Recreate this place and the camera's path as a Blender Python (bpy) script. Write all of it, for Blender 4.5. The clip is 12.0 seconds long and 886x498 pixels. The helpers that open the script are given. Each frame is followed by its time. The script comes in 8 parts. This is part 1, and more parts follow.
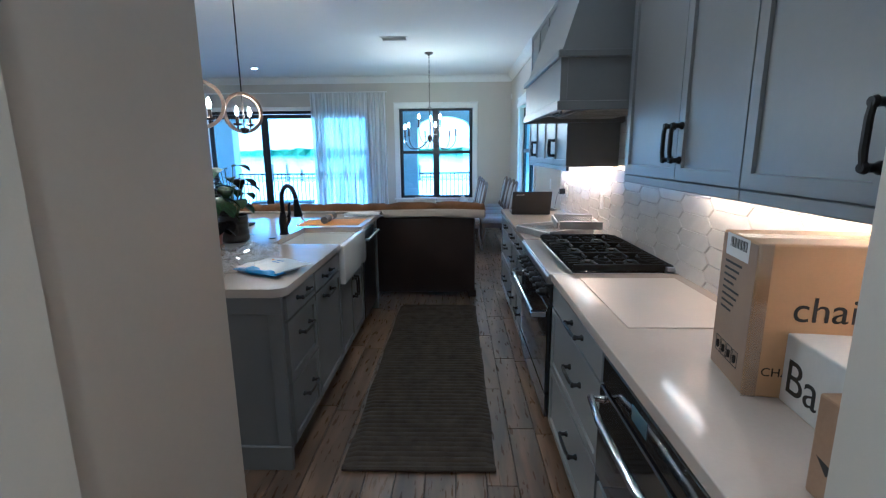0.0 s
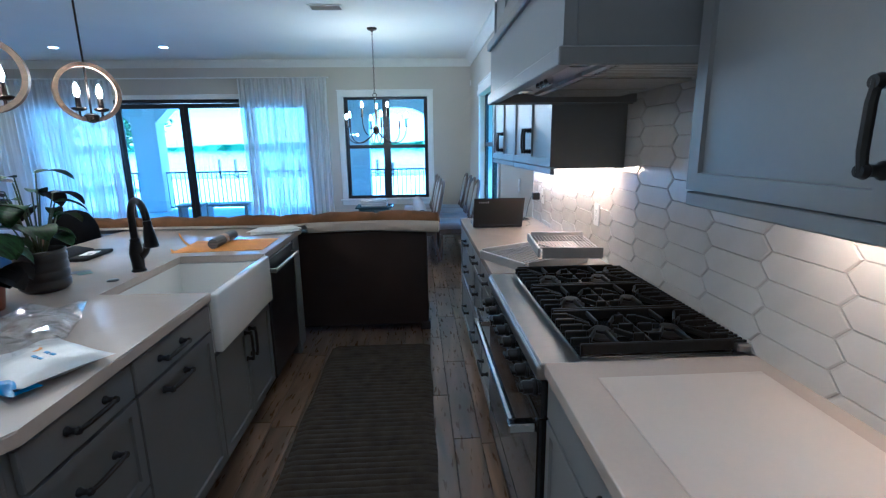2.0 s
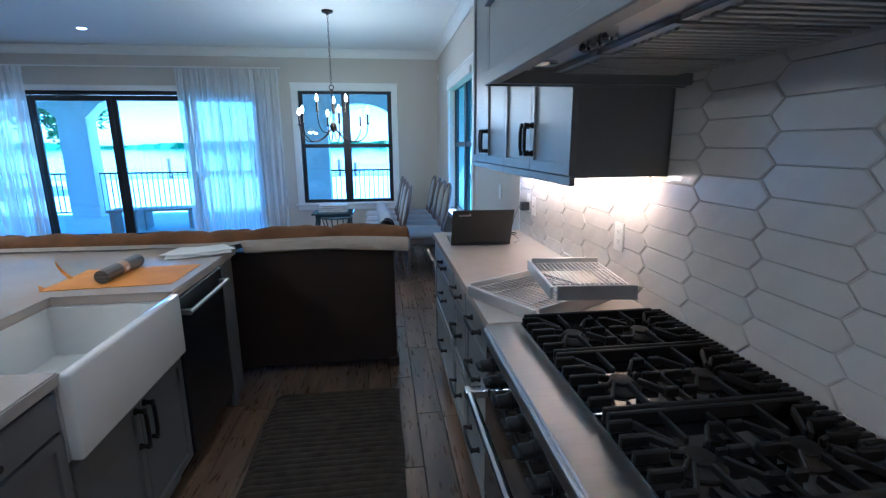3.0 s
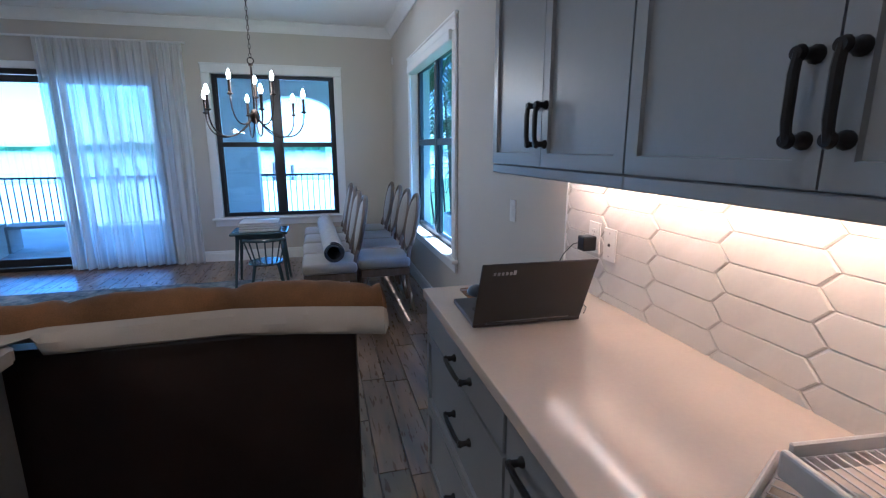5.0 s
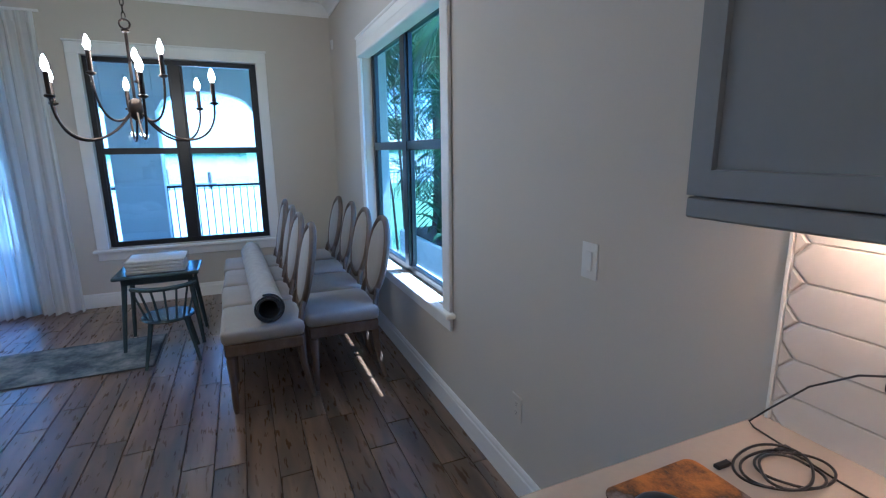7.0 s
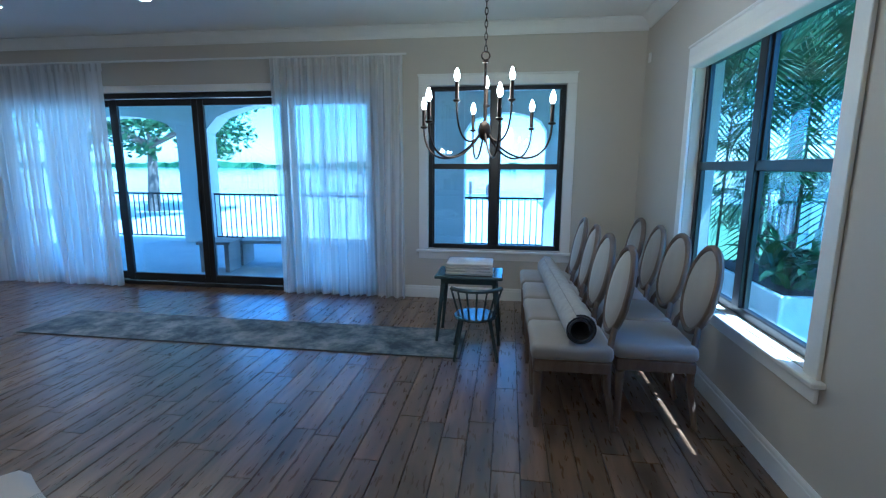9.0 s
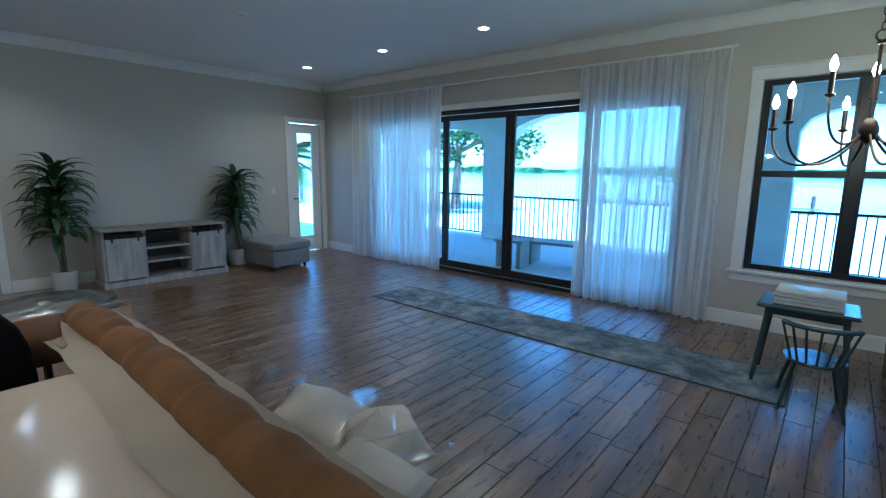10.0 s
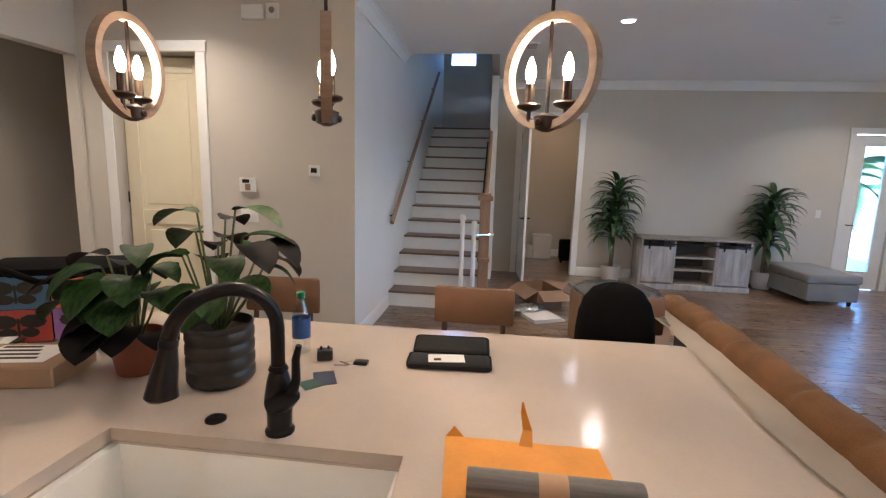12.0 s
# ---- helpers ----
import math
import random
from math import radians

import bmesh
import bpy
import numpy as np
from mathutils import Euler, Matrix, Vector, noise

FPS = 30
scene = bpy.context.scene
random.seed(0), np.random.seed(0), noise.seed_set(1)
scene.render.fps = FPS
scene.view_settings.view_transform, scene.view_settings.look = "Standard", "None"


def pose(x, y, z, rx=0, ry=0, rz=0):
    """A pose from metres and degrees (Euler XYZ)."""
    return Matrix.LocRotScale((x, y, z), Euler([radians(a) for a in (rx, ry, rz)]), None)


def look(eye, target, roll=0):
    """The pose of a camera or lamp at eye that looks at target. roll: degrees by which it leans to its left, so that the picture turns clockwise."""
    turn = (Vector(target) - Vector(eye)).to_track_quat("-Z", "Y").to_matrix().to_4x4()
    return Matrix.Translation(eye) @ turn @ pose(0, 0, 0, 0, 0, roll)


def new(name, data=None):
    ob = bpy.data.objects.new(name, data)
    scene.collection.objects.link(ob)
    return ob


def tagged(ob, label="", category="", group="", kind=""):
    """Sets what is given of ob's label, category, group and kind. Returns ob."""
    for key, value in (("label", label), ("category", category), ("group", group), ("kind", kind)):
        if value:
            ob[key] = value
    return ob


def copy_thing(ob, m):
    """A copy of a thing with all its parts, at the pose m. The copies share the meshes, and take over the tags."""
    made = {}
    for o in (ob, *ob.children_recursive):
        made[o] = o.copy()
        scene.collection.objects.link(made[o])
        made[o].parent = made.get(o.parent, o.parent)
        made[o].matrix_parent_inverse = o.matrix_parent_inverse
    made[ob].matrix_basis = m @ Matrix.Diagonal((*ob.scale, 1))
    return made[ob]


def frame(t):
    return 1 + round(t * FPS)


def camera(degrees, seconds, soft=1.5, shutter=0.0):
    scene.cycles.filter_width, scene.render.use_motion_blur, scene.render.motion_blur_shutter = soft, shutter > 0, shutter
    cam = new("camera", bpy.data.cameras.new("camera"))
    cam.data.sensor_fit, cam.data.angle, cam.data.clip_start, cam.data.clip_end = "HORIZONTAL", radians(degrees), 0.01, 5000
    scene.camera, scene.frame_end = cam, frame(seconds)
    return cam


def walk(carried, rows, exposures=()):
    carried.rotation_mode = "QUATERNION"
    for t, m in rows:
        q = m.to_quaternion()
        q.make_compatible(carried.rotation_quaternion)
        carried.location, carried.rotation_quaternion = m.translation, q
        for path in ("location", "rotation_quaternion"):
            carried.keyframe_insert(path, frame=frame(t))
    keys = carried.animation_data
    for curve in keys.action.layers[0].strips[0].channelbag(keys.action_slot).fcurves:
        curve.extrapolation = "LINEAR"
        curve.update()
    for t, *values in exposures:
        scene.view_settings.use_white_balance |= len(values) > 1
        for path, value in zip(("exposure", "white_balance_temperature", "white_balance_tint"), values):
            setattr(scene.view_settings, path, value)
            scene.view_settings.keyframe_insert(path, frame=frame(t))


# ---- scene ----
cam = camera(86.5, 12.0, soft=1.25)
PATH = [
    (0, (0.326, 1.194, 1.52), (0.269, 3.152, 1.116), -0.5),
    (0.5, (0.354, 1.394, 1.554), (0.33, 3.351, 1.139), -0.6),
    (1, (0.397, 1.622, 1.532), (0.378, 3.579, 1.116), -0.6),
    (1.5, (0.407, 1.94, 1.532), (0.429, 3.895, 1.108), -0.6),
    (2, (0.454, 2.271, 1.527), (0.554, 4.221, 1.096), -0.8),
    (2.5, (0.472, 2.603, 1.523), (0.649, 4.547, 1.088), -0.8),
    (3, (0.449, 2.946, 1.524), (0.7, 4.883, 1.091), -0.4),
    (3.2, (0.417, 3.099, 1.493), (0.718, 5.03, 1.064), -0.5),
    (4.8, (0.428, 4.238, 1.48), (0.868, 6.142, 1.054), -0.2),
    (5, (0.421, 4.396, 1.478), (0.91, 6.288, 1.056), -0.1),
    (5.5, (0.386, 4.742, 1.468), (0.99, 6.602, 1.045), -0.1),
    (6, (0.403, 5.088, 1.458), (1.105, 6.913, 1.038), -0.4),
    (6.5, (0.441, 5.4, 1.487), (1.2, 7.202, 1.069), -0.5),
    (6.7, (0.437, 5.486, 1.494), (1.203, 7.286, 1.078), -0.6),
    (8.3, (0.247, 5.864, 1.494), (0.572, 7.801, 1.116), -1.4),
    (8.5, (0.202, 5.847, 1.508), (0.341, 7.808, 1.139), -0.9),
    (9, (0.078, 5.755, 1.512), (-0.191, 7.706, 1.168), 0.3),
    (9.5, (-0.062, 5.656, 1.512), (-0.829, 7.473, 1.179), 1.0),
    (10, (-0.138, 5.62, 1.522), (-1.41, 7.127, 1.188), 0.7),
    (10.5, (-0.126, 5.575, 1.536), (-1.8, 6.615, 1.2), 0.8),
    (11, (-0.087, 5.444, 1.562), (-1.986, 5.976, 1.231), 1.0),
    (11.5, (-0.024, 5.295, 1.56), (-1.989, 5.488, 1.238), 1.4),
    (12, (0.031, 5.179, 1.548), (-1.932, 4.957, 1.233), 1.7),
]
walk(cam, [(t, look(eye, target, roll)) for t, eye, target, roll in PATH],
     exposures=[(0, 3.4, 3950, 0), (3, 3.15, 3800, 2), (5, 2.9, 4200, 10), (6.5, 2.9, 4300, 10), (8.5, 2.75, 4150, 0), (9, 2.7, 4100, 0), (9.5, 2.75, 4250, -4), (10.5, 2.95, 4200, -4), (11, 3.4, 4450, 0), (11.5, 3.6, 4850, 8), (12, 3.65, 5200, 12)])

# ---- world, sun, exposure ----
world = bpy.data.worlds.new("world")
scene.world = world
world.use_nodes = True
wn = world.node_tree.nodes
sky = wn.new("ShaderNodeTexSky")
sky.sky_type, sky.sun_disc = "NISHITA", False
sky.sun_elevation, sky.sun_rotation = radians(64.8), radians(80)
wn["Background"].inputs[1].default_value = 0.15
world.node_tree.links.new(sky.outputs[0], wn["Background"].inputs[0])


def lamp(name, kind, m, energy, color, size=0.1, size_y=None, spread=None):
    d = bpy.data.lights.new(name, kind)
    d.energy, d.color = energy, color
    if kind == "AREA":
        d.shape = "RECTANGLE" if size_y else "DISK"
        d.size = size
        if size_y:
            d.size_y = size_y
        if spread:
            d.spread = radians(spread)
    elif kind == "SUN":
        d.angle = radians(size)
    else:
        d.shadow_soft_size = size
    ob = new(name, d)
    ob.matrix_basis = m
    return ob


lamp("sun", "SUN", look((1.5 + 3.4, 7.6, 8.0), (1.5, 9.2, 0.0)), 4.0, (1.0, 0.95, 0.87), 0.5)
WARM = (1.0, 0.72, 0.42)
WARM2 = (1.0, 0.66, 0.36)
# Assumed lamp spots out of view, added to brighten the halls.
HALL_FILL = (-3.25, 2.5)
BACK_HALL_FILL = (-3.1, 0.55)
PASSAGE = (0.33, 0.3)
AISLE = [(0.15, 1.15), (0.15, 2.95), (0.15, 4.75)]
CANS = [(-3.25, 6.3), (-4.77, 6.3), (-6.38, 6.3), (-3.25, 9.93), (-4.82, 9.93), (-6.48, 9.93)]
PENDANTS = [(-1.49, 5.315, 1.86, 48), (-1.49, 4.615, 1.865, 20), (-1.49, 3.93, 1.87, 5)]

# ---- materials ----


def mat(name, color, rough=0.5, metal=0.0, var=0.12, scale=6.0, bump=0.08, fine=90.0, stretch=(1, 1, 1), coat=0.0, dist=0.002,
        rvar=0.0, spec=0.5, sheen=0.0, per_object=0.0):
    m = bpy.data.materials.new(name)
    m.use_nodes = True
    nt = m.node_tree
    n, ln = nt.nodes, nt.links
    b = n["Principled BSDF"]
    tc, mp = n.new("ShaderNodeTexCoord"), n.new("ShaderNodeMapping")
    mp.inputs["Scale"].default_value = stretch
    ln.new(tc.outputs["Object"], mp.inputs["Vector"])
    big, small = n.new("ShaderNodeTexNoise"), n.new("ShaderNodeTexNoise")
    big.inputs["Scale"].default_value, big.inputs["Detail"].default_value = scale, 4
    small.inputs["Scale"].default_value, small.inputs["Detail"].default_value = fine, 3
    ln.new(mp.outputs[0], big.inputs["Vector"])
    ln.new(mp.outputs[0], small.inputs["Vector"])
    mix = n.new("ShaderNodeMath")
    mix.operation = "MULTIPLY_ADD"
    ln.new(small.outputs[0], mix.inputs[0])
    mix.inputs[1].default_value = 0.4
    ln.new(big.outputs[0], mix.inputs[2])
    last = mix
    if per_object:
        info, add = n.new("ShaderNodeObjectInfo"), n.new("ShaderNodeMath")
        add.operation = "MULTIPLY_ADD"
        ln.new(info.outputs["Random"], add.inputs[0])
        add.inputs[1].default_value = per_object
        ln.new(mix.outputs[0], add.inputs[2])
        last = add
    ramp = n.new("ShaderNodeValToRGB")
    ramp.color_ramp.elements[0].position, ramp.color_ramp.elements[1].position = 0.4, 1.0 + per_object * 0.6
    ramp.color_ramp.elements[0].color = (*[c * (1 - var) for c in color], 1)
    ramp.color_ramp.elements[1].color = (*[min(1, c * (1 + var)) for c in color], 1)
    ln.new(last.outputs[0], ramp.inputs[0])
    ln.new(ramp.outputs[0], b.inputs["Base Color"])
    b.inputs["Roughness"].default_value, b.inputs["Metallic"].default_value = rough, metal
    b.inputs["Coat Weight"].default_value = coat
    b.inputs["Specular IOR Level"].default_value = spec
    b.inputs["Sheen Weight"].default_value = sheen
    if rvar:
        mr = n.new("ShaderNodeMapRange")
        mr.inputs["From Min"].default_value, mr.inputs["From Max"].default_value = 0.3, 0.7
        mr.inputs["To Min"].default_value, mr.inputs["To Max"].default_value = rough - rvar, rough + rvar
        ln.new(big.outputs[0], mr.inputs[0])
        ln.new(mr.outputs[0], b.inputs["Roughness"])
    if bump:
        bp = n.new("ShaderNodeBump")
        bp.inputs["Strength"].default_value, bp.inputs["Distance"].default_value = bump, dist
        ln.new(small.outputs[0], bp.inputs["Height"])
        ln.new(bp.outputs[0], b.inputs["Normal"])
    return m


def glow(name, color, strength):
    m = bpy.data.materials.new(name)
    m.use_nodes = True
    b = m.node_tree.nodes["Principled BSDF"]
    b.inputs["Base Color"].default_value = (*color, 1)
    b.inputs["Emission Color"].default_value = (*color, 1)
    b.inputs["Emission Strength"].default_value = strength
    return m


def glass(name, color=(1, 1, 1), rough=0.0, ior=1.45, thin=True, fac=0.08):
    m = bpy.data.materials.new(name)
    m.use_nodes = True
    nt = m.node_tree
    n, ln = nt.nodes, nt.links
    if not thin:
        b = n["Principled BSDF"]
        b.inputs["Base Color"].default_value = (*color, 1)
        b.inputs["Transmission Weight"].default_value, b.inputs["Roughness"].default_value = 1.0, rough
        b.inputs["IOR"].default_value = ior
        return m
    n.remove(n["Principled BSDF"])
    tr, gl, mx = n.new("ShaderNodeBsdfTransparent"), n.new("ShaderNodeBsdfGlossy"), n.new("ShaderNodeMixShader")
    tr.inputs[0].default_value = (*color, 1)
    gl.inputs["Roughness"].default_value = rough
    mx.inputs[0].default_value = fac
    ln.new(tr.outputs[0], mx.inputs[1])
    ln.new(gl.outputs[0], mx.inputs[2])
    ln.new(mx.outputs[0], n["Material Output"].inputs[0])
    return m


def sheer(name, color, clear):
    m = bpy.data.materials.new(name)
    m.use_nodes = True
    nt = m.node_tree
    n, ln = nt.nodes, nt.links
    n.remove(n["Principled BSDF"])
    tr, tl, df = n.new("ShaderNodeBsdfTransparent"), n.new("ShaderNodeBsdfTranslucent"), n.new("ShaderNodeBsdfDiffuse")
    mx, m2 = n.new("ShaderNodeMixShader"), n.new("ShaderNodeMixShader")
    tc, wv = n.new("ShaderNodeTexCoord"), n.new("ShaderNodeTexNoise")
    wv.inputs["Scale"].default_value = 300
    ln.new(tc.outputs["Object"], wv.inputs["Vector"])
    mr = n.new("ShaderNodeMapRange")
    mr.inputs["To Min"].default_value, mr.inputs["To Max"].default_value = clear - 0.12, clear + 0.22
    # Upright streaks of clearness imitate the light and dark of the folds.
    mp, fold, both = n.new("ShaderNodeMapping"), n.new("ShaderNodeTexNoise"), n.new("ShaderNodeMath")
    mp.inputs["Scale"].default_value = (26, 2, 0.35)
    ln.new(tc.outputs["Object"], mp.inputs["Vector"])
    ln.new(mp.outputs[0], fold.inputs["Vector"])
    fold.inputs["Scale"].default_value, fold.inputs["Detail"].default_value = 1.0, 2
    both.operation = "MULTIPLY_ADD"
    both.inputs[1].default_value = 3.4
    ln.new(fold.outputs[0], both.inputs[0])
    both.inputs[2].default_value = -1.25
    ln.new(both.outputs[0], mr.inputs[0])
    mr.clamp = True
    for s in (tl, df):
        s.inputs[0].default_value = (*color, 1)
    m2.inputs[0].default_value = 0.68
    ln.new(df.outputs[0], m2.inputs[1])
    ln.new(tl.outputs[0], m2.inputs[2])
    ln.new(mr.outputs[0], mx.inputs[0])
    ln.new(m2.outputs[0], mx.inputs[1])
    ln.new(tr.outputs[0], mx.inputs[2])
    ln.new(mx.outputs[0], n["Material Output"].inputs[0])
    return m


def plank_mat(name):
    """Wood-look porcelain planks: brown with dark streaks along y, each plank its own shade."""
    m = bpy.data.materials.new(name)
    m.use_nodes = True
    nt = m.node_tree
    n, ln = nt.nodes, nt.links
    b = n["Principled BSDF"]
    tc, info, geo = n.new("ShaderNodeTexCoord"), n.new("ShaderNodeObjectInfo"), n.new("ShaderNodeNewGeometry")
    rnd = n.new("ShaderNodeMath")
    rnd.operation = "ADD"
    ln.new(info.outputs["Random"], rnd.inputs[0])
    ln.new(geo.outputs["Random Per Island"], rnd.inputs[1])
    off = n.new("ShaderNodeCombineXYZ")
    mul = n.new("ShaderNodeMath")
    mul.operation = "MULTIPLY"
    mul.inputs[1].default_value = 37.0
    ln.new(rnd.outputs[0], mul.inputs[0])
    ln.new(mul.outputs[0], off.inputs[0])
    ln.new(mul.outputs[0], off.inputs[1])
    add = n.new("ShaderNodeVectorMath")
    ln.new(tc.outputs["Object"], add.inputs[0])
    ln.new(off.outputs[0], add.inputs[1])
    mp = n.new("ShaderNodeMapping")
    mp.inputs["Scale"].default_value = (5.5, 0.75, 1)
    ln.new(add.outputs[0], mp.inputs["Vector"])
    n1, n2, n3 = (n.new("ShaderNodeTexNoise") for _ in range(3))
    n1.inputs["Scale"].default_value, n1.inputs["Detail"].default_value, n1.inputs["Distortion"].default_value = 1.6, 3, 0.8
    n2.inputs["Scale"].default_value, n2.inputs["Detail"].default_value = 9, 4
    n3.inputs["Scale"].default_value, n3.inputs["Detail"].default_value, n3.inputs["Distortion"].default_value = 1.1, 2, 1.6
    for k in (n1, n2, n3):
        ln.new(mp.outputs[0], k.inputs["Vector"])
    r1 = n.new("ShaderNodeValToRGB")
    e = r1.color_ramp.elements
    e[0].position, e[0].color = 0.30, (0.048, 0.026, 0.014, 1)
    e[1].position, e[1].color = 0.72, (0.250, 0.160, 0.092, 1)
    x = e.new(0.5)
    x.color = (0.122, 0.073, 0.041, 1)
    ln.new(n1.outputs[0], r1.inputs[0])
    r2 = n.new("ShaderNodeValToRGB")
    e = r2.color_ramp.elements
    e[0].position, e[0].color = 0.31, (0.26, 0.21, 0.18, 1)
    e[1].position, e[1].color = 0.44, (1, 1, 1, 1)
    ln.new(n3.outputs[0], r2.inputs[0])
    mx = n.new("ShaderNodeMix")
    mx.data_type, mx.blend_type = "RGBA", "MULTIPLY"
    mx.inputs[0].default_value = 0.5
    ln.new(r1.outputs[0], mx.inputs[6])
    ln.new(r2.outputs[0], mx.inputs[7])
    shade = n.new("ShaderNodeMapRange")
    shade.inputs["From Max"].default_value = 2.0
    shade.inputs["To Min"].default_value, shade.inputs["To Max"].default_value = 0.62, 1.38
    ln.new(rnd.outputs[0], shade.inputs[0])
    fine = n.new("ShaderNodeMapRange")
    fine.inputs["To Min"].default_value, fine.inputs["To Max"].default_value = 0.82, 1.18
    ln.new(n2.outputs[0], fine.inputs[0])
    mm = n.new("ShaderNodeMath")
    mm.operation = "MULTIPLY"
    ln.new(shade.outputs[0], mm.inputs[0])
    ln.new(fine.outputs[0], mm.inputs[1])
    sc = n.new("ShaderNodeVectorMath")
    sc.operation = "SCALE"
    ln.new(mx.outputs[2], sc.inputs[0])
    ln.new(mm.outputs[0], sc.inputs["Scale"])
    ln.new(sc.outputs[0], b.inputs["Base Color"])
    rr = n.new("ShaderNodeMapRange")
    rr.inputs["To Min"].default_value, rr.inputs["To Max"].default_value = 0.22, 0.36
    ln.new(n2.outputs[0], rr.inputs[0])
    ln.new(rr.outputs[0], b.inputs["Roughness"])
    b.inputs["Specular IOR Level"].default_value = 1.0
    b.inputs["Coat Weight"].default_value, b.inputs["Coat Roughness"].default_value = 0.35, 0.28
    bp = n.new("ShaderNodeBump")
    bp.inputs["Strength"].default_value, bp.inputs["Distance"].default_value = 0.12, 0.002
    ln.new(n2.outputs[0], bp.inputs["Height"])
    ln.new(bp.outputs[0], b.inputs["Normal"])
    return m


PAINT = mat("wall_paint", (0.55, 0.515, 0.455), 0.75, var=0.03, scale=1.5, bump=0.12, fine=220)
# Wall paint made paler: the slider's daylight on the stair wall, put into colour.
DAYLITPAINT = mat("daylit_wall_paint", (0.72, 0.71, 0.68), 0.75, var=0.03, scale=1.5, bump=0.12, fine=220)
# Yellow in this door colour stands in for warm lamplight from the hall.
LAMPLITDOOR = mat("lamplit_door_paint", (0.74, 0.68, 0.50), 0.4, var=0.03, bump=0.03)
WHITE = mat("white_trim", (0.78, 0.78, 0.76), 0.4, var=0.03, bump=0.03)
CEIL = mat("ceiling_paint", (0.83, 0.825, 0.80), 0.85, var=0.03, scale=1.0, bump=0.2, fine=160)
GREY = mat("grey_cabinet_paint", (0.21, 0.215, 0.22), 0.38, var=0.05, scale=3, bump=0.04, fine=60)
GREYDK = mat("grey_island_paint", (0.145, 0.143, 0.140), 0.42, var=0.05, scale=3, bump=0.04, fine=60)
QUARTZ = mat("quartz_top", (0.49, 0.425, 0.365), 0.14, var=0.05, scale=5, bump=0.0, rvar=0.04)
TILE = mat("glazed_tile", (0.60, 0.58, 0.55), 0.17, var=0.05, scale=9, bump=0.6, fine=13, dist=0.008, per_object=0.3)
GROUT = mat("grout", (0.56, 0.54, 0.51), 0.9, var=0.08, scale=40)
FLOORGROUT = mat("floor_grout", (0.046, 0.036, 0.029), 0.9, var=0.2, scale=40)
BLACKM = mat("black_metal", (0.018, 0.017, 0.017), 0.42, 0.6, var=0.2, scale=30, bump=0.05)
STEEL = mat("brushed_steel", (0.45, 0.44, 0.43), 0.36, 1.0, var=0.08, scale=4, bump=0.05, fine=120, stretch=(1, 20, 20), rvar=0.06)
CHROME = mat("chrome", (0.75, 0.75, 0.76), 0.1, 1.0, var=0.03, bump=0)
OVEN = mat("black_oven_glass", (0.012, 0.012, 0.013), 0.08, var=0.2, bump=0, coat=0.4)
IRON = mat("cast_iron", (0.007, 0.007, 0.007), 0.6, 0.0, var=0.25, scale=40, bump=0.3, fine=200, spec=0.25)
PORCELAIN = mat("white_fireclay", (0.80, 0.79, 0.76), 0.12, var=0.02, bump=0, coat=0.5)
PLANK = plank_mat("plank_tile")
FRAMEBLK = mat("black_window_frame", (0.012, 0.013, 0.015), 0.35, var=0.15, bump=0.03)
# Blue tint in the panes stands in for bluer daylight.
GLASS = glass("window_glass", (0.72, 0.87, 1.0))
SHEER = sheer("sheer_curtain", (0.90, 0.90, 0.90), 0.16)
GLAREGROUND = mat("glare_pale_ground", (0.50, 0.48, 0.42), 0.9, var=0.1, scale=0.7, bump=0.3, fine=20)
STUCCO = mat("porch_stucco", (0.62, 0.60, 0.56), 0.9, var=0.06, scale=3, bump=0.5, fine=70, dist=0.004)
CONCRETE = mat("porch_floor", (0.45, 0.44, 0.42), 0.7, var=0.1, scale=2, bump=0.2, fine=60)
GRASS = mat("lawn", (0.09, 0.14, 0.04), 0.9, var=0.35, scale=0.8, bump=0.5, fine=30, dist=0.02)
WATER = mat("lake_water", (0.12, 0.17, 0.20), 0.06, var=0.15, scale=0.05, bump=0.25, fine=0.8, dist=0.05)

# ---- mesh helpers ----
WM = {}
ID = Matrix.Identity(4)


def thing(name, m, label, category, group="", kind=""):
    ob = tagged(new(name), label, category, group, kind)
    ob.empty_display_size = 0.1
    ob.matrix_basis = m
    WM[ob] = m.copy()
    return ob


def mesh_of(name, bm, material, smooth=False):
    me = bpy.data.meshes.new(name)
    bm.normal_update()
    bm.to_mesh(me)
    bm.free()
    for k in (material if isinstance(material, (list, tuple)) else [material]):
        me.materials.append(k)
    if smooth:
        for p in me.polygons:
            p.use_smooth = True
        me.set_sharp_from_angle(angle=radians(40))
    return me


def part(name, bm, material, parent, label="", m=None, smooth=False):
    """One mesh under a thing or part. m: its pose in the world; without it the mesh is in the parent's own space."""
    ob = new(name, mesh_of(name, bm, material, smooth))
    if label:
        tagged(ob, label)
    ob.parent = parent
    WM[ob] = (WM[parent] if m is None else m).copy()
    ob.matrix_basis = WM[parent].inverted() @ WM[ob]
    return ob


def solid(name, bm, material, label, category, m=ID, smooth=False, group="", kind=""):
    ob = new(name, mesh_of(name, bm, material, smooth))
    ob.matrix_basis = m
    WM[ob] = m.copy()
    return tagged(ob, label, category, group, kind)


def struct(name, bm, material, label, category="", m=ID, smooth=False):
    return solid(name, bm, material, label, category or "structure", m, smooth, kind="structure")


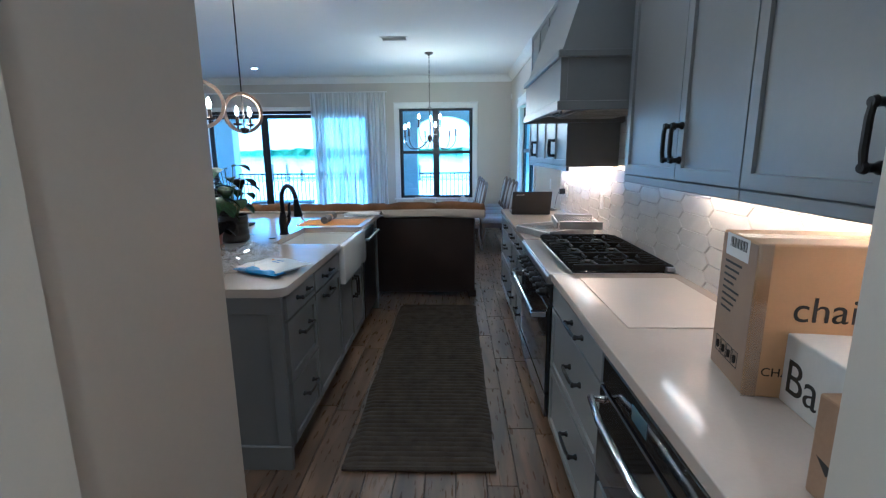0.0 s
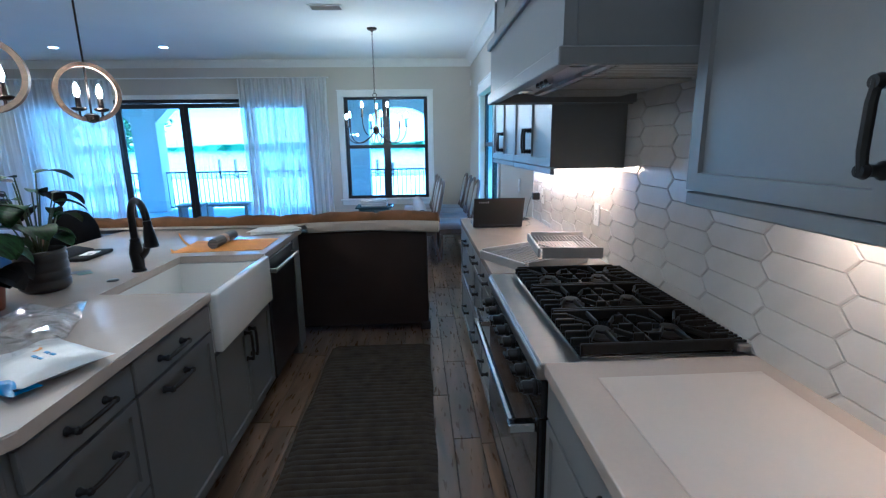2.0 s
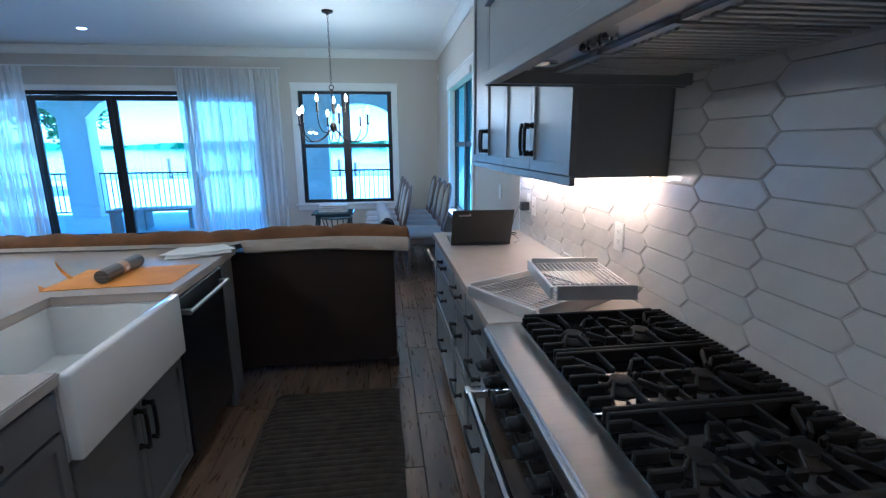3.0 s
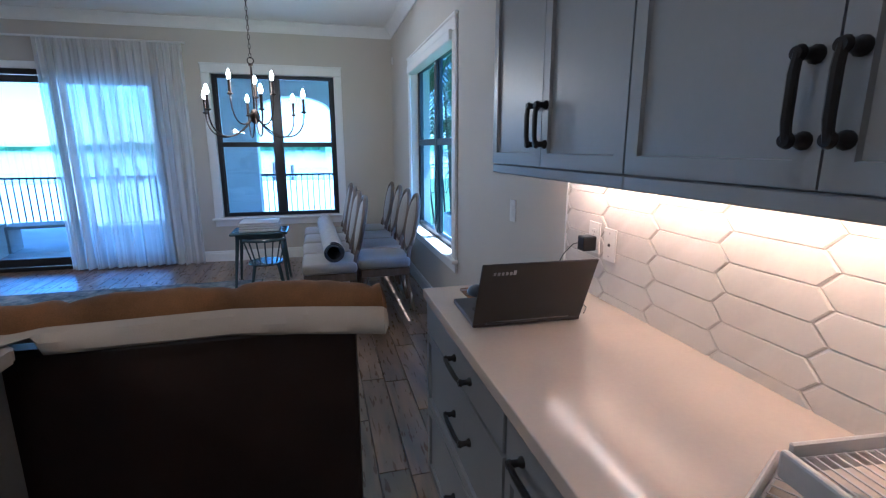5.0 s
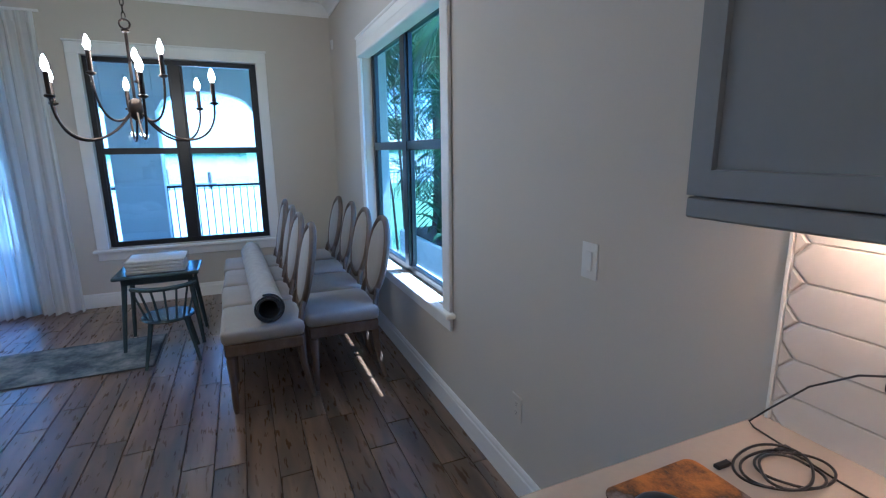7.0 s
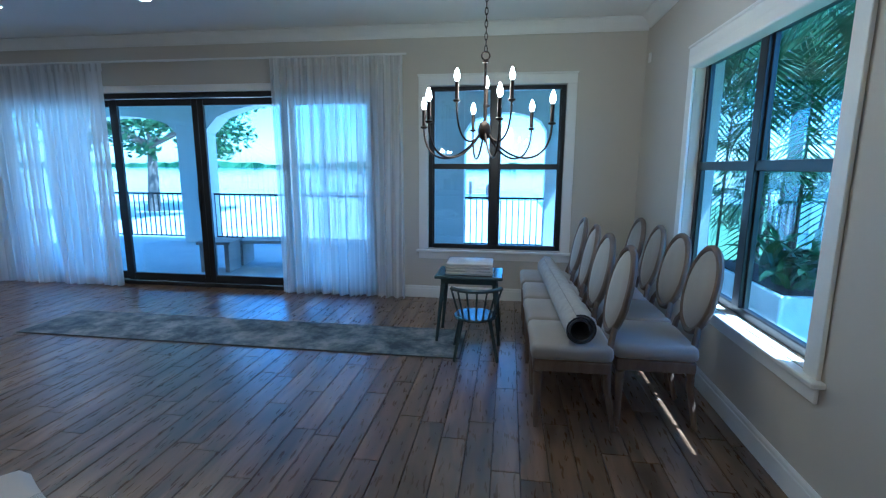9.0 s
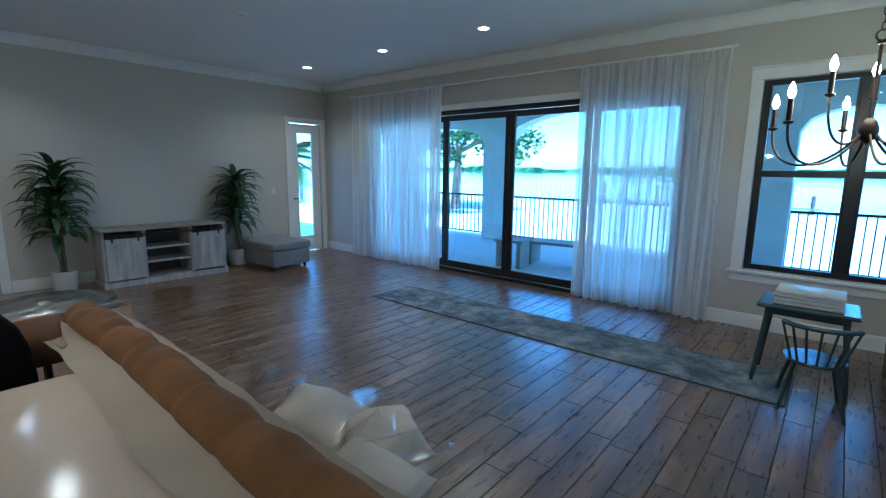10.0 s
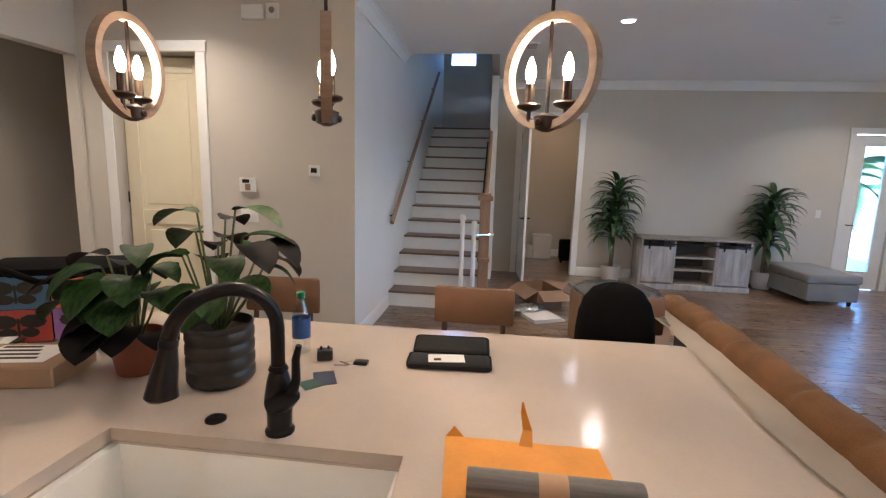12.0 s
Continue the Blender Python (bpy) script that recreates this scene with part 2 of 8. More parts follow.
def box(x0, y0, z0, x1, y1, z1, b=0.0, bm=None, seg=1):
    out = bm or bmesh.new()
    t = bmesh.new()
    bmesh.ops.create_cube(t, size=1.0, matrix=Matrix.Translation(((x0 + x1) / 2, (y0 + y1) / 2, (z0 + z1) / 2)) @ Matrix.Diagonal((abs(x1 - x0), abs(y1 - y0), abs(z1 - z0), 1)))
    if b:
        bmesh.ops.bevel(t, geom=list(t.edges), offset=b, segments=seg, profile=0.5, affect="EDGES")
    return join(out, t)


def join(out, t):
    vs = [out.verts.new(v.co) for v in t.verts]
    t.verts.index_update()
    for f in t.faces:
        nf = out.faces.new([vs[v.index] for v in f.verts])
        nf.material_index, nf.smooth = f.material_index, f.smooth
    t.free()
    return out


def moved(bm, m):
    bmesh.ops.transform(bm, matrix=m, verts=bm.verts)
    return bm


def lathe(profile, seg=24, bm=None, m=ID, caps=True):
    """A turned shape from (radius, height) pairs."""
    out = bm or bmesh.new()
    rings = []
    for r, z in profile:
        rings.append([out.verts.new(m @ Vector((r * math.cos(2 * math.pi * i / seg), r * math.sin(2 * math.pi * i / seg), z))) for i in range(seg)])
    for a, b in zip(rings, rings[1:]):
        for i in range(seg):
            j = (i + 1) % seg
            out.faces.new((a[i], a[j], b[j], b[i]))
    if caps:
        out.faces.new(list(reversed(rings[0])))
        out.faces.new(rings[-1])
    return out


def tube(points, r, seg=8, bm=None, closed=False):
    """A round bar along points; r may be one radius or one for each point."""
    out = bm or bmesh.new()
    pts = [Vector(p) for p in points]
    rs = r if isinstance(r, (list, tuple)) else [r] * len(pts)
    rings, n = [], len(pts)
    up = Vector((0.13, 0.31, 0.94))
    for i, p in enumerate(pts):
        a = pts[(i - 1) % n] if (closed or i > 0) else p
        c = pts[(i + 1) % n] if (closed or i < n - 1) else p
        d = (c - a).normalized()
        u = up - d * up.dot(d)
        if u.length < 0.1:
            u = Vector((1, 0, 0)) - d * d.x
        u.normalize()
        up = u
        v = d.cross(u)
        rings.append([out.verts.new(p + rs[i] * (u * math.cos(2 * math.pi * k / seg) + v * math.sin(2 * math.pi * k / seg))) for k in range(seg)])
    pairs = list(zip(rings, rings[1:])) + ([(rings[-1], rings[0])] if closed else [])
    for a, b in pairs:
        for k in range(seg):
            j = (k + 1) % seg
            out.faces.new((a[k], a[j], b[j], b[k]))
    if not closed:
        out.faces.new(list(reversed(rings[0])))
        out.faces.new(rings[-1])
    return out


def wall_with_holes(axis, at0, at1, a0, a1, z0, z1, holes):
    """A wall slab between at0 and at1 along the axis, spanning a0..a1 sideways, with rectangular holes (a0, a1, z0, z1)."""
    bm = bmesh.new()
    cuts_a = sorted({a0, a1, *[h[0] for h in holes], *[h[1] for h in holes]})
    cuts_z = sorted({z0, z1, *[h[2] for h in holes], *[h[3] for h in holes]})
    solid_cell = {}
    for i in range(len(cuts_a) - 1):
        for k in range(len(cuts_z) - 1):
            ca, cz = (cuts_a[i] + cuts_a[i + 1]) / 2, (cuts_z[k] + cuts_z[k + 1]) / 2
            solid_cell[i, k] = not any(h[0] < ca < h[1] and h[2] < cz < h[3] for h in holes)

    def p(d, a, z):
        return (d, a, z) if axis == "x" else (a, d, z)

    def quad(*ps):
        bm.faces.new([bm.verts.new(q) for q in ps])

    for (i, k), full in solid_cell.items():
        if not full:
            continue
        a, b, c, d = cuts_a[i], cuts_a[i + 1], cuts_z[k], cuts_z[k + 1]
        quad(p(at0, a, c), p(at0, b, c), p(at0, b, d), p(at0, a, d))
        quad(p(at1, a, c), p(at1, a, d), p(at1, b, d), p(at1, b, c))
        if not solid_cell.get((i - 1, k)):
            quad(p(at0, a, c), p(at0, a, d), p(at1, a, d), p(at1, a, c))
        if not solid_cell.get((i + 1, k)):
            quad(p(at0, b, c), p(at1, b, c), p(at1, b, d), p(at0, b, d))
        if not solid_cell.get((i, k - 1)):
            quad(p(at0, a, c), p(at1, a, c), p(at1, b, c), p(at0, b, c))
        if not solid_cell.get((i, k + 1)):
            quad(p(at0, a, d), p(at0, b, d), p(at1, b, d), p(at1, a, d))
    bmesh.ops.remove_doubles(bm, verts=bm.verts, dist=0.0005)
    bmesh.ops.recalc_face_normals(bm, faces=bm.faces)
    return bm


def face_to(x, y, z, turn):
    """A pose for flat fronts built in x and z, looking to -y: turn -90 looks to -x, 90 to +x, 180 to +y."""
    return pose(x, y, z, 0, 0, turn)

# ---- structure ----
EX, NY, WX, CZ = 1.43, 11.05, -7.6, 3.0      # east wall, north wall, west wall, ceiling
SLAB = box(-12.5, -2.0, -0.30, 2.0, NY + 0.2, -0.012)
struct("floor", SLAB, FLOORGROUT, "wood-look plank tile floor with dark grout joints", "floor")
floor = bpy.data.objects["floor"]

# walls
struct("wall_east", wall_with_holes("x", EX, EX + 0.2, -2.0, NY, 0, 3.3, [(7.95, 9.65, 0.62, 2.30)]), PAINT, "warm off-white painted wall", "wall")
struct("wall_north", wall_with_holes("y", NY, NY + 0.2, WX - 0.2, EX + 0.2, 0, 3.3, [(-6.40, -1.42, 0.0, 2.36), (-0.83, 0.66, 0.58, 2.38)]), PAINT,
       "warm off-white painted wall", "wall")
struct("wall_west", wall_with_holes("x", WX - 0.14, WX, 5.12, NY, 0, 3.3, [(5.51, 6.38, 0.0, 2.44), (10.28, 10.92, 0.0, 2.30)]), PAINT, "light grey-white painted wall", "wall")
# Thin strip that carries the paled, daylit colour round the wall's end.
struct("wall_stair_corner", box(-4.10, 3.947, 0, -3.95, 3.95, 3.0), DAYLITPAINT, "wall end beside the stairs, paled to look daylit", "wall")
struct("wall_stair", box(-10.2, 3.80, 0, -4.10, 3.95, 5.6), DAYLITPAINT, "wall beside the stairs, paled to look daylit", "wall")
struct("wall_hall", wall_with_holes("x", -4.10, -3.95, 1.30, 3.947, 0, 3.3, [(1.72, 2.54, 0.0, 2.52)]), PAINT, "beige painted wall", "wall")
struct("wall_south", wall_with_holes("y", 1.30, 1.42, -3.95, -1.30, 0, 3.3, [(-3.925, -2.2, 0.0, 2.49)]), PAINT, "beige painted wall with a plain opening", "wall")
struct("wall_south_end", box(-1.30, 1.18, 0, -0.16, 1.32, 3.3), PAINT, "beige painted wall behind the refrigerator", "wall")
struct("wall_passage_left", box(-0.30, -2.0, 0, -0.145, 1.70, 3.3, 0.003), PAINT, "cream painted passage wall", "wall")
struct("wall_passage_end", box(-0.30, -2.14, 0, EX + 0.2, -2.0, 3.3), PAINT, "cream painted wall", "wall")
struct("wall_return", box(0.815, -0.2, 0, EX, 1.76, 3.3, 0.004), PAINT, "white painted return wall at the counter's end", "wall")
struct("wall_under_stair", box(WX - 0.14, 5.02, 0, -6.95, 5.12, 2.94), WHITE, "white wall beside the stairs", "wall")
struct("wall_stair_upper", box(-10.2, 5.02, 3.06, -6.0, 5.12, 5.6), PAINT, "painted upper stair wall", "wall")
struct("wall_stair_end", wall_with_holes("x", -10.2, -10.05, 3.95, 5.02, 0, 5.6, [(4.1, 4.6, 3.75, 4.35)]), PAINT, "painted wall above the stair landing", "wall")
struct("wall_stair_lower", box(-10.2, 5.02, 0, WX - 0.14, 5.12, 3.0), PAINT, "painted wall beside the upper stairs", "wall")
struct("wall_stairwell_head", box(-6.15, 3.95, 3.06, -6.0, 5.02, 5.6), PAINT, "painted wall of the stairwell", "wall")
# closet and hall behind the openings
struct("wall_closet_back", box(-9.5, 5.12, 0, -9.38, 7.1, 2.9), PAINT, "tan closet wall", "wall")
struct("wall_closet_side", box(-9.38, 7.0, 0, WX - 0.14, 7.1, 2.9), PAINT, "tan closet wall", "wall")
struct("ceiling_closet", box(-9.5, 5.12, 2.9, WX - 0.14, 7.1, 2.98), CEIL, "white closet ceiling", "ceiling")
struct("wall_hall_back", box(-5.6, -0.2, 0, -0.30, -0.06, 3.0), PAINT, "tan hall wall", "wall")
struct("wall_hall_side", box(-5.7, -0.2, 0, -5.6, 3.8, 3.0), PAINT, "tan hall wall", "wall")
struct("ceiling_stair", box(-10.2, 3.80, 5.6, -6.0, 5.12, 5.7), CEIL, "white stairwell ceiling", "ceiling")

bm = box(WX - 0.2, 5.12, CZ, EX + 0.2, NY + 0.2, CZ + 0.06)
box(-6.0, 3.80, CZ, EX + 0.2, 5.12, CZ + 0.06, bm=bm)
box(-5.7, -2.2, CZ, EX + 0.2, 3.80, CZ + 0.06, bm=bm)
struct("ceiling", bm, CEIL, "smooth white painted ceiling", "ceiling")


def crown(name, x0, y0, x1, y1, nx, ny):
    """Crown moulding along a wall; (nx, ny) points into the room."""
    prof = [(0.003, CZ - 0.125), (0.015, CZ - 0.125), (0.02, CZ - 0.105), (0.055, CZ - 0.05), (0.085, CZ - 0.02), (0.10, CZ - 0.015), (0.10, CZ - 0.002), (0.003, CZ - 0.002)]
    bm = bmesh.new()
    a = [bm.verts.new((x0 + nx * d, y0 + ny * d, z)) for d, z in prof]
    b = [bm.verts.new((x1 + nx * d, y1 + ny * d, z)) for d, z in prof]
    for i in range(len(prof)):
        j = (i + 1) % len(prof)
        bm.faces.new((a[i], a[j], b[j], b[i]))
    bm.faces.new(a), bm.faces.new(b)
    bmesh.ops.recalc_face_normals(bm, faces=bm.faces)
    return struct(name, bm, WHITE, "white crown moulding", "trim")


crown("trim_crown_north", WX, NY, EX, NY, 0, -1)
crown("trim_crown_west", WX, 5.12, WX, NY - 0.1, 1, 0)
crown("trim_crown_east", EX, 6.5, EX, NY - 0.1, -1, 0)
crown("trim_crown_stair", -6.0, 3.95, -3.95, 3.95, 0, 1)


def skirting(name, x0, y0, x1, y1, nx, ny, h=0.14):
    prof = [(0.002, 0.0), (0.018, 0.0), (0.018, h - 0.035), (0.014, h - 0.03), (0.014, h - 0.012), (0.008, h), (0.002, h)]
    bm = bmesh.new()
    a = [bm.verts.new((x0 + nx * d, y0 + ny * d, z)) for d, z in prof]
    b = [bm.verts.new((x1 + nx * d, y1 + ny * d, z)) for d, z in prof]
    for i in range(len(prof)):
        j = (i + 1) % len(prof)
        bm.faces.new((a[i], a[j], b[j], b[i]))
    bm.faces.new(a), bm.faces.new(b)
    bmesh.ops.recalc_face_normals(bm, faces=bm.faces)
    return struct(name, bm, WHITE, "white painted baseboard", "baseboard")


skirting("baseboard_east", EX, 6.20, EX, NY, -1, 0)
skirting("baseboard_north_a", WX, NY, -6.47, NY, 0, -1)
skirting("baseboard_north_b", -1.35, NY, EX - 0.02, NY, 0, -1)
skirting("baseboard_west_a", WX, 6.48, WX, 10.18, 1, 0)
skirting("baseboard_stair", -3.95, 3.95, -5.2, 3.95, 0, 1)
skirting("baseboard_hall", -3.95, 2.64, -3.95, 3.95, 1, 0)
skirting("baseboard_closet", -9.38, 5.12, -9.38, 7.0, 1, 0)


def casing(name, m, w, h, width=0.09, bottom=0.0, label="white painted casing"):
    """Flat trim round an opening w wide whose top is at h; built in x and z, looking to -y."""
    bm = box(-w / 2 - width, -0.02, bottom, -w / 2, -0.002, h, 0.004)
    box(w / 2, -0.02, bottom, w / 2 + width, -0.002, h, 0.004, bm)
    box(-w / 2 - width - 0.012, -0.026, h, w / 2 + width + 0.012, -0.002, h + width, 0.004, bm)
    return struct(name, bm, WHITE, label, "trim", m)


# dining window
def window(name, m, w, z0, z1, label, rail=0.5):
    """A black-framed double-hung pair: built round x = 0 with the wall's inner face at y = 0, the room on -y."""
    ob = thing(name, m, label, "window", kind="structure")
    h = z1 - z0
    d0, d1 = 0.07, 0.12
    bm = box(-w / 2, d0, z0, -w / 2 + 0.045, d1, z1, 0.004)
    box(w / 2 - 0.045, d0, z0, w / 2, d1, z1, 0.004, bm)
    box(-w / 2 + 0.045, d0, z0, w / 2 - 0.045, d1, z0 + 0.05, 0.004, bm)
    box(-w / 2 + 0.045, d0, z1 - 0.045, w / 2 - 0.045, d1, z1, 0.004, bm)
    box(-0.045, d0 - 0.012, z0 + 0.05, 0.045, d1, z1 - 0.045, 0.004, bm)
    part("window_frame", bm, FRAMEBLK, ob, "black window frame")
    zr = z0 + h * rail
    for s in (-1, 1):
        a, b = (-w / 2 + 0.045, -0.045) if s < 0 else (0.045, w / 2 - 0.045)
        part("meeting_rail", box(a, d0 - 0.006, zr - 0.03, b, d1 - 0.01, zr + 0.03, 0.004), FRAMEBLK, ob)
        for c, e in ((z0 + 0.05, zr - 0.03), (zr + 0.03, z1 - 0.045)):
            bmf = box(a, d0 + 0.012, c, a + 0.02, d1 - 0.012, e)
            box(b - 0.02, d0 + 0.012, c, b, d1 - 0.012, e, 0, bmf)
            part("sash", bmf, FRAMEBLK, ob)
            p = part("pane", box(a + 0.018, d0 + 0.024, c, b - 0.018, d0 + 0.030, e), GLASS, ob)
            p.visible_shadow = False
    # casing, stool and apron
    t = 0.10
    bm = box(-w / 2 - t, -0.022, z0 - 0.005, -w / 2, -0.002, z1, 0.004)
    box(w / 2, -0.022, z0 - 0.005, w / 2 + t, -0.002, z1, 0.004, bm)
    box(-w / 2 - t, -0.024, z1, w / 2 + t, -0.002, z1 + t, 0.004, bm)
    box(-w / 2 - t - 0.01, -0.032, z1 + t, w / 2 + t + 0.01, -0.002, z1 + t + 0.02, 0.004, bm)
    part("casing", bm, WHITE, ob, "white painted casing")
    part("window_sill", box(-w / 2 - t - 0.03, -0.055, z0 - 0.035, w / 2 + t + 0.03, 0.07, z0 - 0.006, 0.006), WHITE, ob, "white window stool")
    part("apron", box(-w / 2 - t, -0.02, z0 - 0.115, w / 2 + t, -0.002, z0 - 0.036, 0.004), WHITE, ob)
    return ob


w1 = window("window_1", pose(-0.085, NY, 0), 1.49, 0.58, 2.38, "black-framed window with four panes and white casing", rail=0.52)
w2 = window("window_2", pose(EX, 8.80, 0, 0, 0, -90), 1.70, 0.62, 2.30, "tall black-framed side window with white casing", rail=0.54)
bm = box(-0.86, -0.05, 2.24, 0.86, 0.06, 2.32, 0.012, seg=2)
part("shade_cassette", bm, WHITE, w2, "white roller shade cassette")

# sliding glass doors
def slider():
    ob = thing("door_1", pose(0, NY, 0), "large black-framed sliding glass door to the porch", "sliding door", kind="structure")
    x0, x1, z1 = -6.40, -1.42, 2.36
    bm = box(x0, 0.02, 0.0, x1, 0.16, 0.045, 0.004)
    box(x0, 0.02, z1 - 0.06, x1, 0.16, z1, 0.004, bm)
    box(x0, 0.02, 0.045, x0 + 0.06, 0.16, z1 - 0.06, 0.004, bm)
    box(x1 - 0.06, 0.02, 0.045, x1, 0.16, z1 - 0.06, 0.004, bm)
    part("door_frame", bm, FRAMEBLK, ob)
    xs = [-6.34, -4.76, -3.62, -2.50, -1.48]
    for i in range(4):
        a, b = xs[i], xs[i + 1]
        y = 0.05 if i in (1, 2) else 0.10
        bm = box(a, y, 0.05, a + 0.075, y + 0.04, z1 - 0.065, 0.004)
        box(b - 0.075, y, 0.05, b, y + 0.04, z1 - 0.065, 0.004, bm)
        box(a + 0.075, y, 0.05, b - 0.075, y + 0.04, 0.15, 0.004, bm)
        box(a + 0.075, y, z1 - 0.145, b - 0.075, y + 0.04, z1 - 0.065, 0.004, bm)
        p = part("door_panel", bm, FRAMEBLK, ob)
        q = part("pane", box(a + 0.075, y + 0.017, 0.15, b - 0.075, y + 0.023, z1 - 0.145), GLASS, p, m=pose(0, NY, 0))
        q.visible_shadow = False
    bm = box(-3.68, 0.02, 0.95, -3.655, 0.05, 1.25, 0.006)
    part("door_handle", bm, BLACKM, ob)
    return ob


slider()
struct("trim_slider_head", box(-6.48, NY - 0.022, 2.36, -1.34, NY - 0.002, 2.44, 0.004), WHITE, "white head casing over the sliding door", "trim")

# closet door, opening, glazed door
casing("trim_closet", face_to(WX, 5.945, 0, 90), 0.87, 2.44)
casing("trim_glazed_door", face_to(WX, 10.60, 0, 90), 0.64, 2.30, 0.08)
casing("trim_hall_door", face_to(-3.95, 2.13, 0, 90), 0.82, 2.52)


def panel_door(name, m, w, h, label, paint=None):
    """A white two-panel door, hinged at x = 0, built in x and z with its faces at y = 0 and y = 0.035."""
    ob = thing(name, m, label, "door", kind="structure")
    bm = box(0, 0, 0.01, 0.12, 0.035, h, 0.003)
    box(w - 0.12, 0, 0.01, w, 0.035, h, 0.003, bm)
    for a, b in ((0.01, 0.22), (1.0, 1.14), (h - 0.13, h)):
        box(0.12, 0, a, w - 0.12, 0.035, b, 0.003, bm)
    paint = paint or WHITE
    part("door_leaf", bm, paint, ob)
    for a, b in ((0.22, 1.0), (1.14, h - 0.13)):
        t = box(0.12, 0.010, a, w - 0.12, 0.025, b)
        box(0.17, 0.004, a + 0.05, w - 0.17, 0.031, b - 0.05, 0.006, t)
        part("door_panel", t, paint, ob)
    for z in (0.25, h / 2, h - 0.25):
        part("hinge", lathe([(0.007, z - 0.05), (0.007, z + 0.05)], 8, m=Matrix.Translation((-0.004, 0.0, 0))), BLACKM, ob, "black hinge")
    bm = bmesh.new()
    for s in (-1, 1):
        y = 0.0 if s < 0 else 0.035
        tube([(w - 0.065, y, 0.95), (w - 0.065, y + s * 0.045, 0.95), (w - 0.17, y + s * 0.05, 0.95)], 0.009, 8, bm)
        lathe([(0.026, 0), (0.026, 0.008)], 16, bm, pose(w - 0.065, y, 0.95, -90 * s if s > 0 else 90))
    part("door_handle", bm, BLACKM, ob, "black lever handle")
    return ob


panel_door("door_2", pose(WX - 0.02, 5.52, 0, 0, 0, 3), 0.86, 2.42, "open white panel door with a black lever handle")
panel_door("door_3", pose(-4.03, 1.755, 0, 0, 0, 95), 0.775, 2.50, "panel door standing slightly ajar, tinted yellow as if lamplit", LAMPLITDOOR)


def glazed_door():
    ob = thing("door_4", face_to(WX, 10.60, 0, 90), "narrow white glazed door", "door", kind="structure")
    w, h = 0.62, 2.28
    gx, g0, g1 = 0.165, 0.26, 2.14
    bm = box(-w / 2, 0.03, 0.01, -gx, 0.075, h, 0.003)
    box(gx, 0.03, 0.01, w / 2, 0.075, h, 0.003, bm)
    box(-gx, 0.03, 0.01, gx, 0.075, g0, 0.003, bm)
    box(-gx, 0.03, g1, gx, 0.075, h, 0.003, bm)
    part("door_leaf", bm, WHITE, ob)
    bm = box(-gx, 0.022, g0, -gx + 0.018, 0.06, g1, 0.003)
    box(gx - 0.018, 0.022, g0, gx, 0.06, g1, 0.003, bm)
    box(-gx + 0.018, 0.022, g0, gx - 0.018, 0.06, g0 + 0.018, 0.003, bm)
    box(-gx + 0.018, 0.022, g1 - 0.018, gx - 0.018, 0.06, g1, 0.003, bm)
    part("glazing_bead", bm, WHITE, ob)
    p = part("pane", box(-gx + 0.018, 0.045, g0 + 0.018, gx - 0.018, 0.05, g1 - 0.018), GLASS, ob)
    p.visible_shadow = False
    bm = tube([(-0.25, 0.03, 0.97), (-0.25, -0.02, 0.97), (-0.16, -0.02, 0.97)], 0.008, 8)
    part("door_handle", bm, BLACKM, ob, "black lever handle")


glazed_door()

# ---- outdoors ----
bm = box(-400, -400, -0.9, 400, 34, -0.5)
struct("ground", bm, GRASS, "green lawn sloping to the lake", "lawn")
# Slab added over the lawn; its pale colour imitates glaring sunlit ground.
struct("terrace", box(-60, 15.25, -0.55, 1.7, 33.8, -0.42), GLAREGROUND, "ground between porch and lake, sun glare in its pale colour", "terrace")
struct("water", box(-900, 34, -1.2, 900, 700, -0.7), WATER, "wide bright lake", "lake")
struct("porch_floor", box(-9.0, NY + 0.2, -0.32, 1.7, 15.2, -0.05, 0.01), CONCRETE, "pale concrete porch floor", "floor")
struct("porch_ceiling", box(-9.0, NY + 0.2, 2.95, 1.7, 15.4, 3.25), STUCCO, "painted porch ceiling", "ceiling")
# Unseen eave; its reach is set to narrow the sun patch indoors.
struct("sun_trim_eave", box(EX + 0.2, -2.0, 2.75, EX + 0.84, NY - 0.2, 2.95), STUCCO, "unseen roof eave that trims the sun patch", "eave")


def arcade():
    """The porch's outer wall of piers and arched openings."""
    bm = bmesh.new()
    y0, y1, top, spring = 14.6, 15.0, 2.96, 2.15
    piers = [(-9.6, -8.95), (-6.55, -5.95), (-1.45, -0.75), (0.73, 1.45)]
    for a, b in piers:
        box(a, y0, -0.3, b, y1, top, 0.01, bm)
    for (a, b), (c, d) in zip(piers, piers[1:]):
        n, crest = 14, 2.48 if c - b < 3 else 2.75
        for i in range(n):
            u0, u1 = i / n, (i + 1) / n
            s0 = spring + (crest - spring) * math.sqrt(max(0, 1 - (2 * u0 - 1) ** 2))
            s1 = spring + (crest - spring) * math.sqrt(max(0, 1 - (2 * u1 - 1) ** 2))
            xa, xb = b + (c - b) * u0, b + (c - b) * u1
            ps = [bm.verts.new(p) for p in ((xa, y0, s0), (xb, y0, s1), (xb, y0, top), (xa, y0, top), (xa, y1, s0), (xb, y1, s1), (xb, y1, top), (xa, y1, top))]
            for f in ((0, 1, 2, 3), (5, 4, 7, 6), (4, 5, 1, 0)):
                bm.faces.new([ps[k] for k in f])
    bmesh.ops.recalc_face_normals(bm, faces=bm.faces)
    return struct("wall_porch", bm, STUCCO, "stucco porch piers with arched openings", "arcade")


arcade()


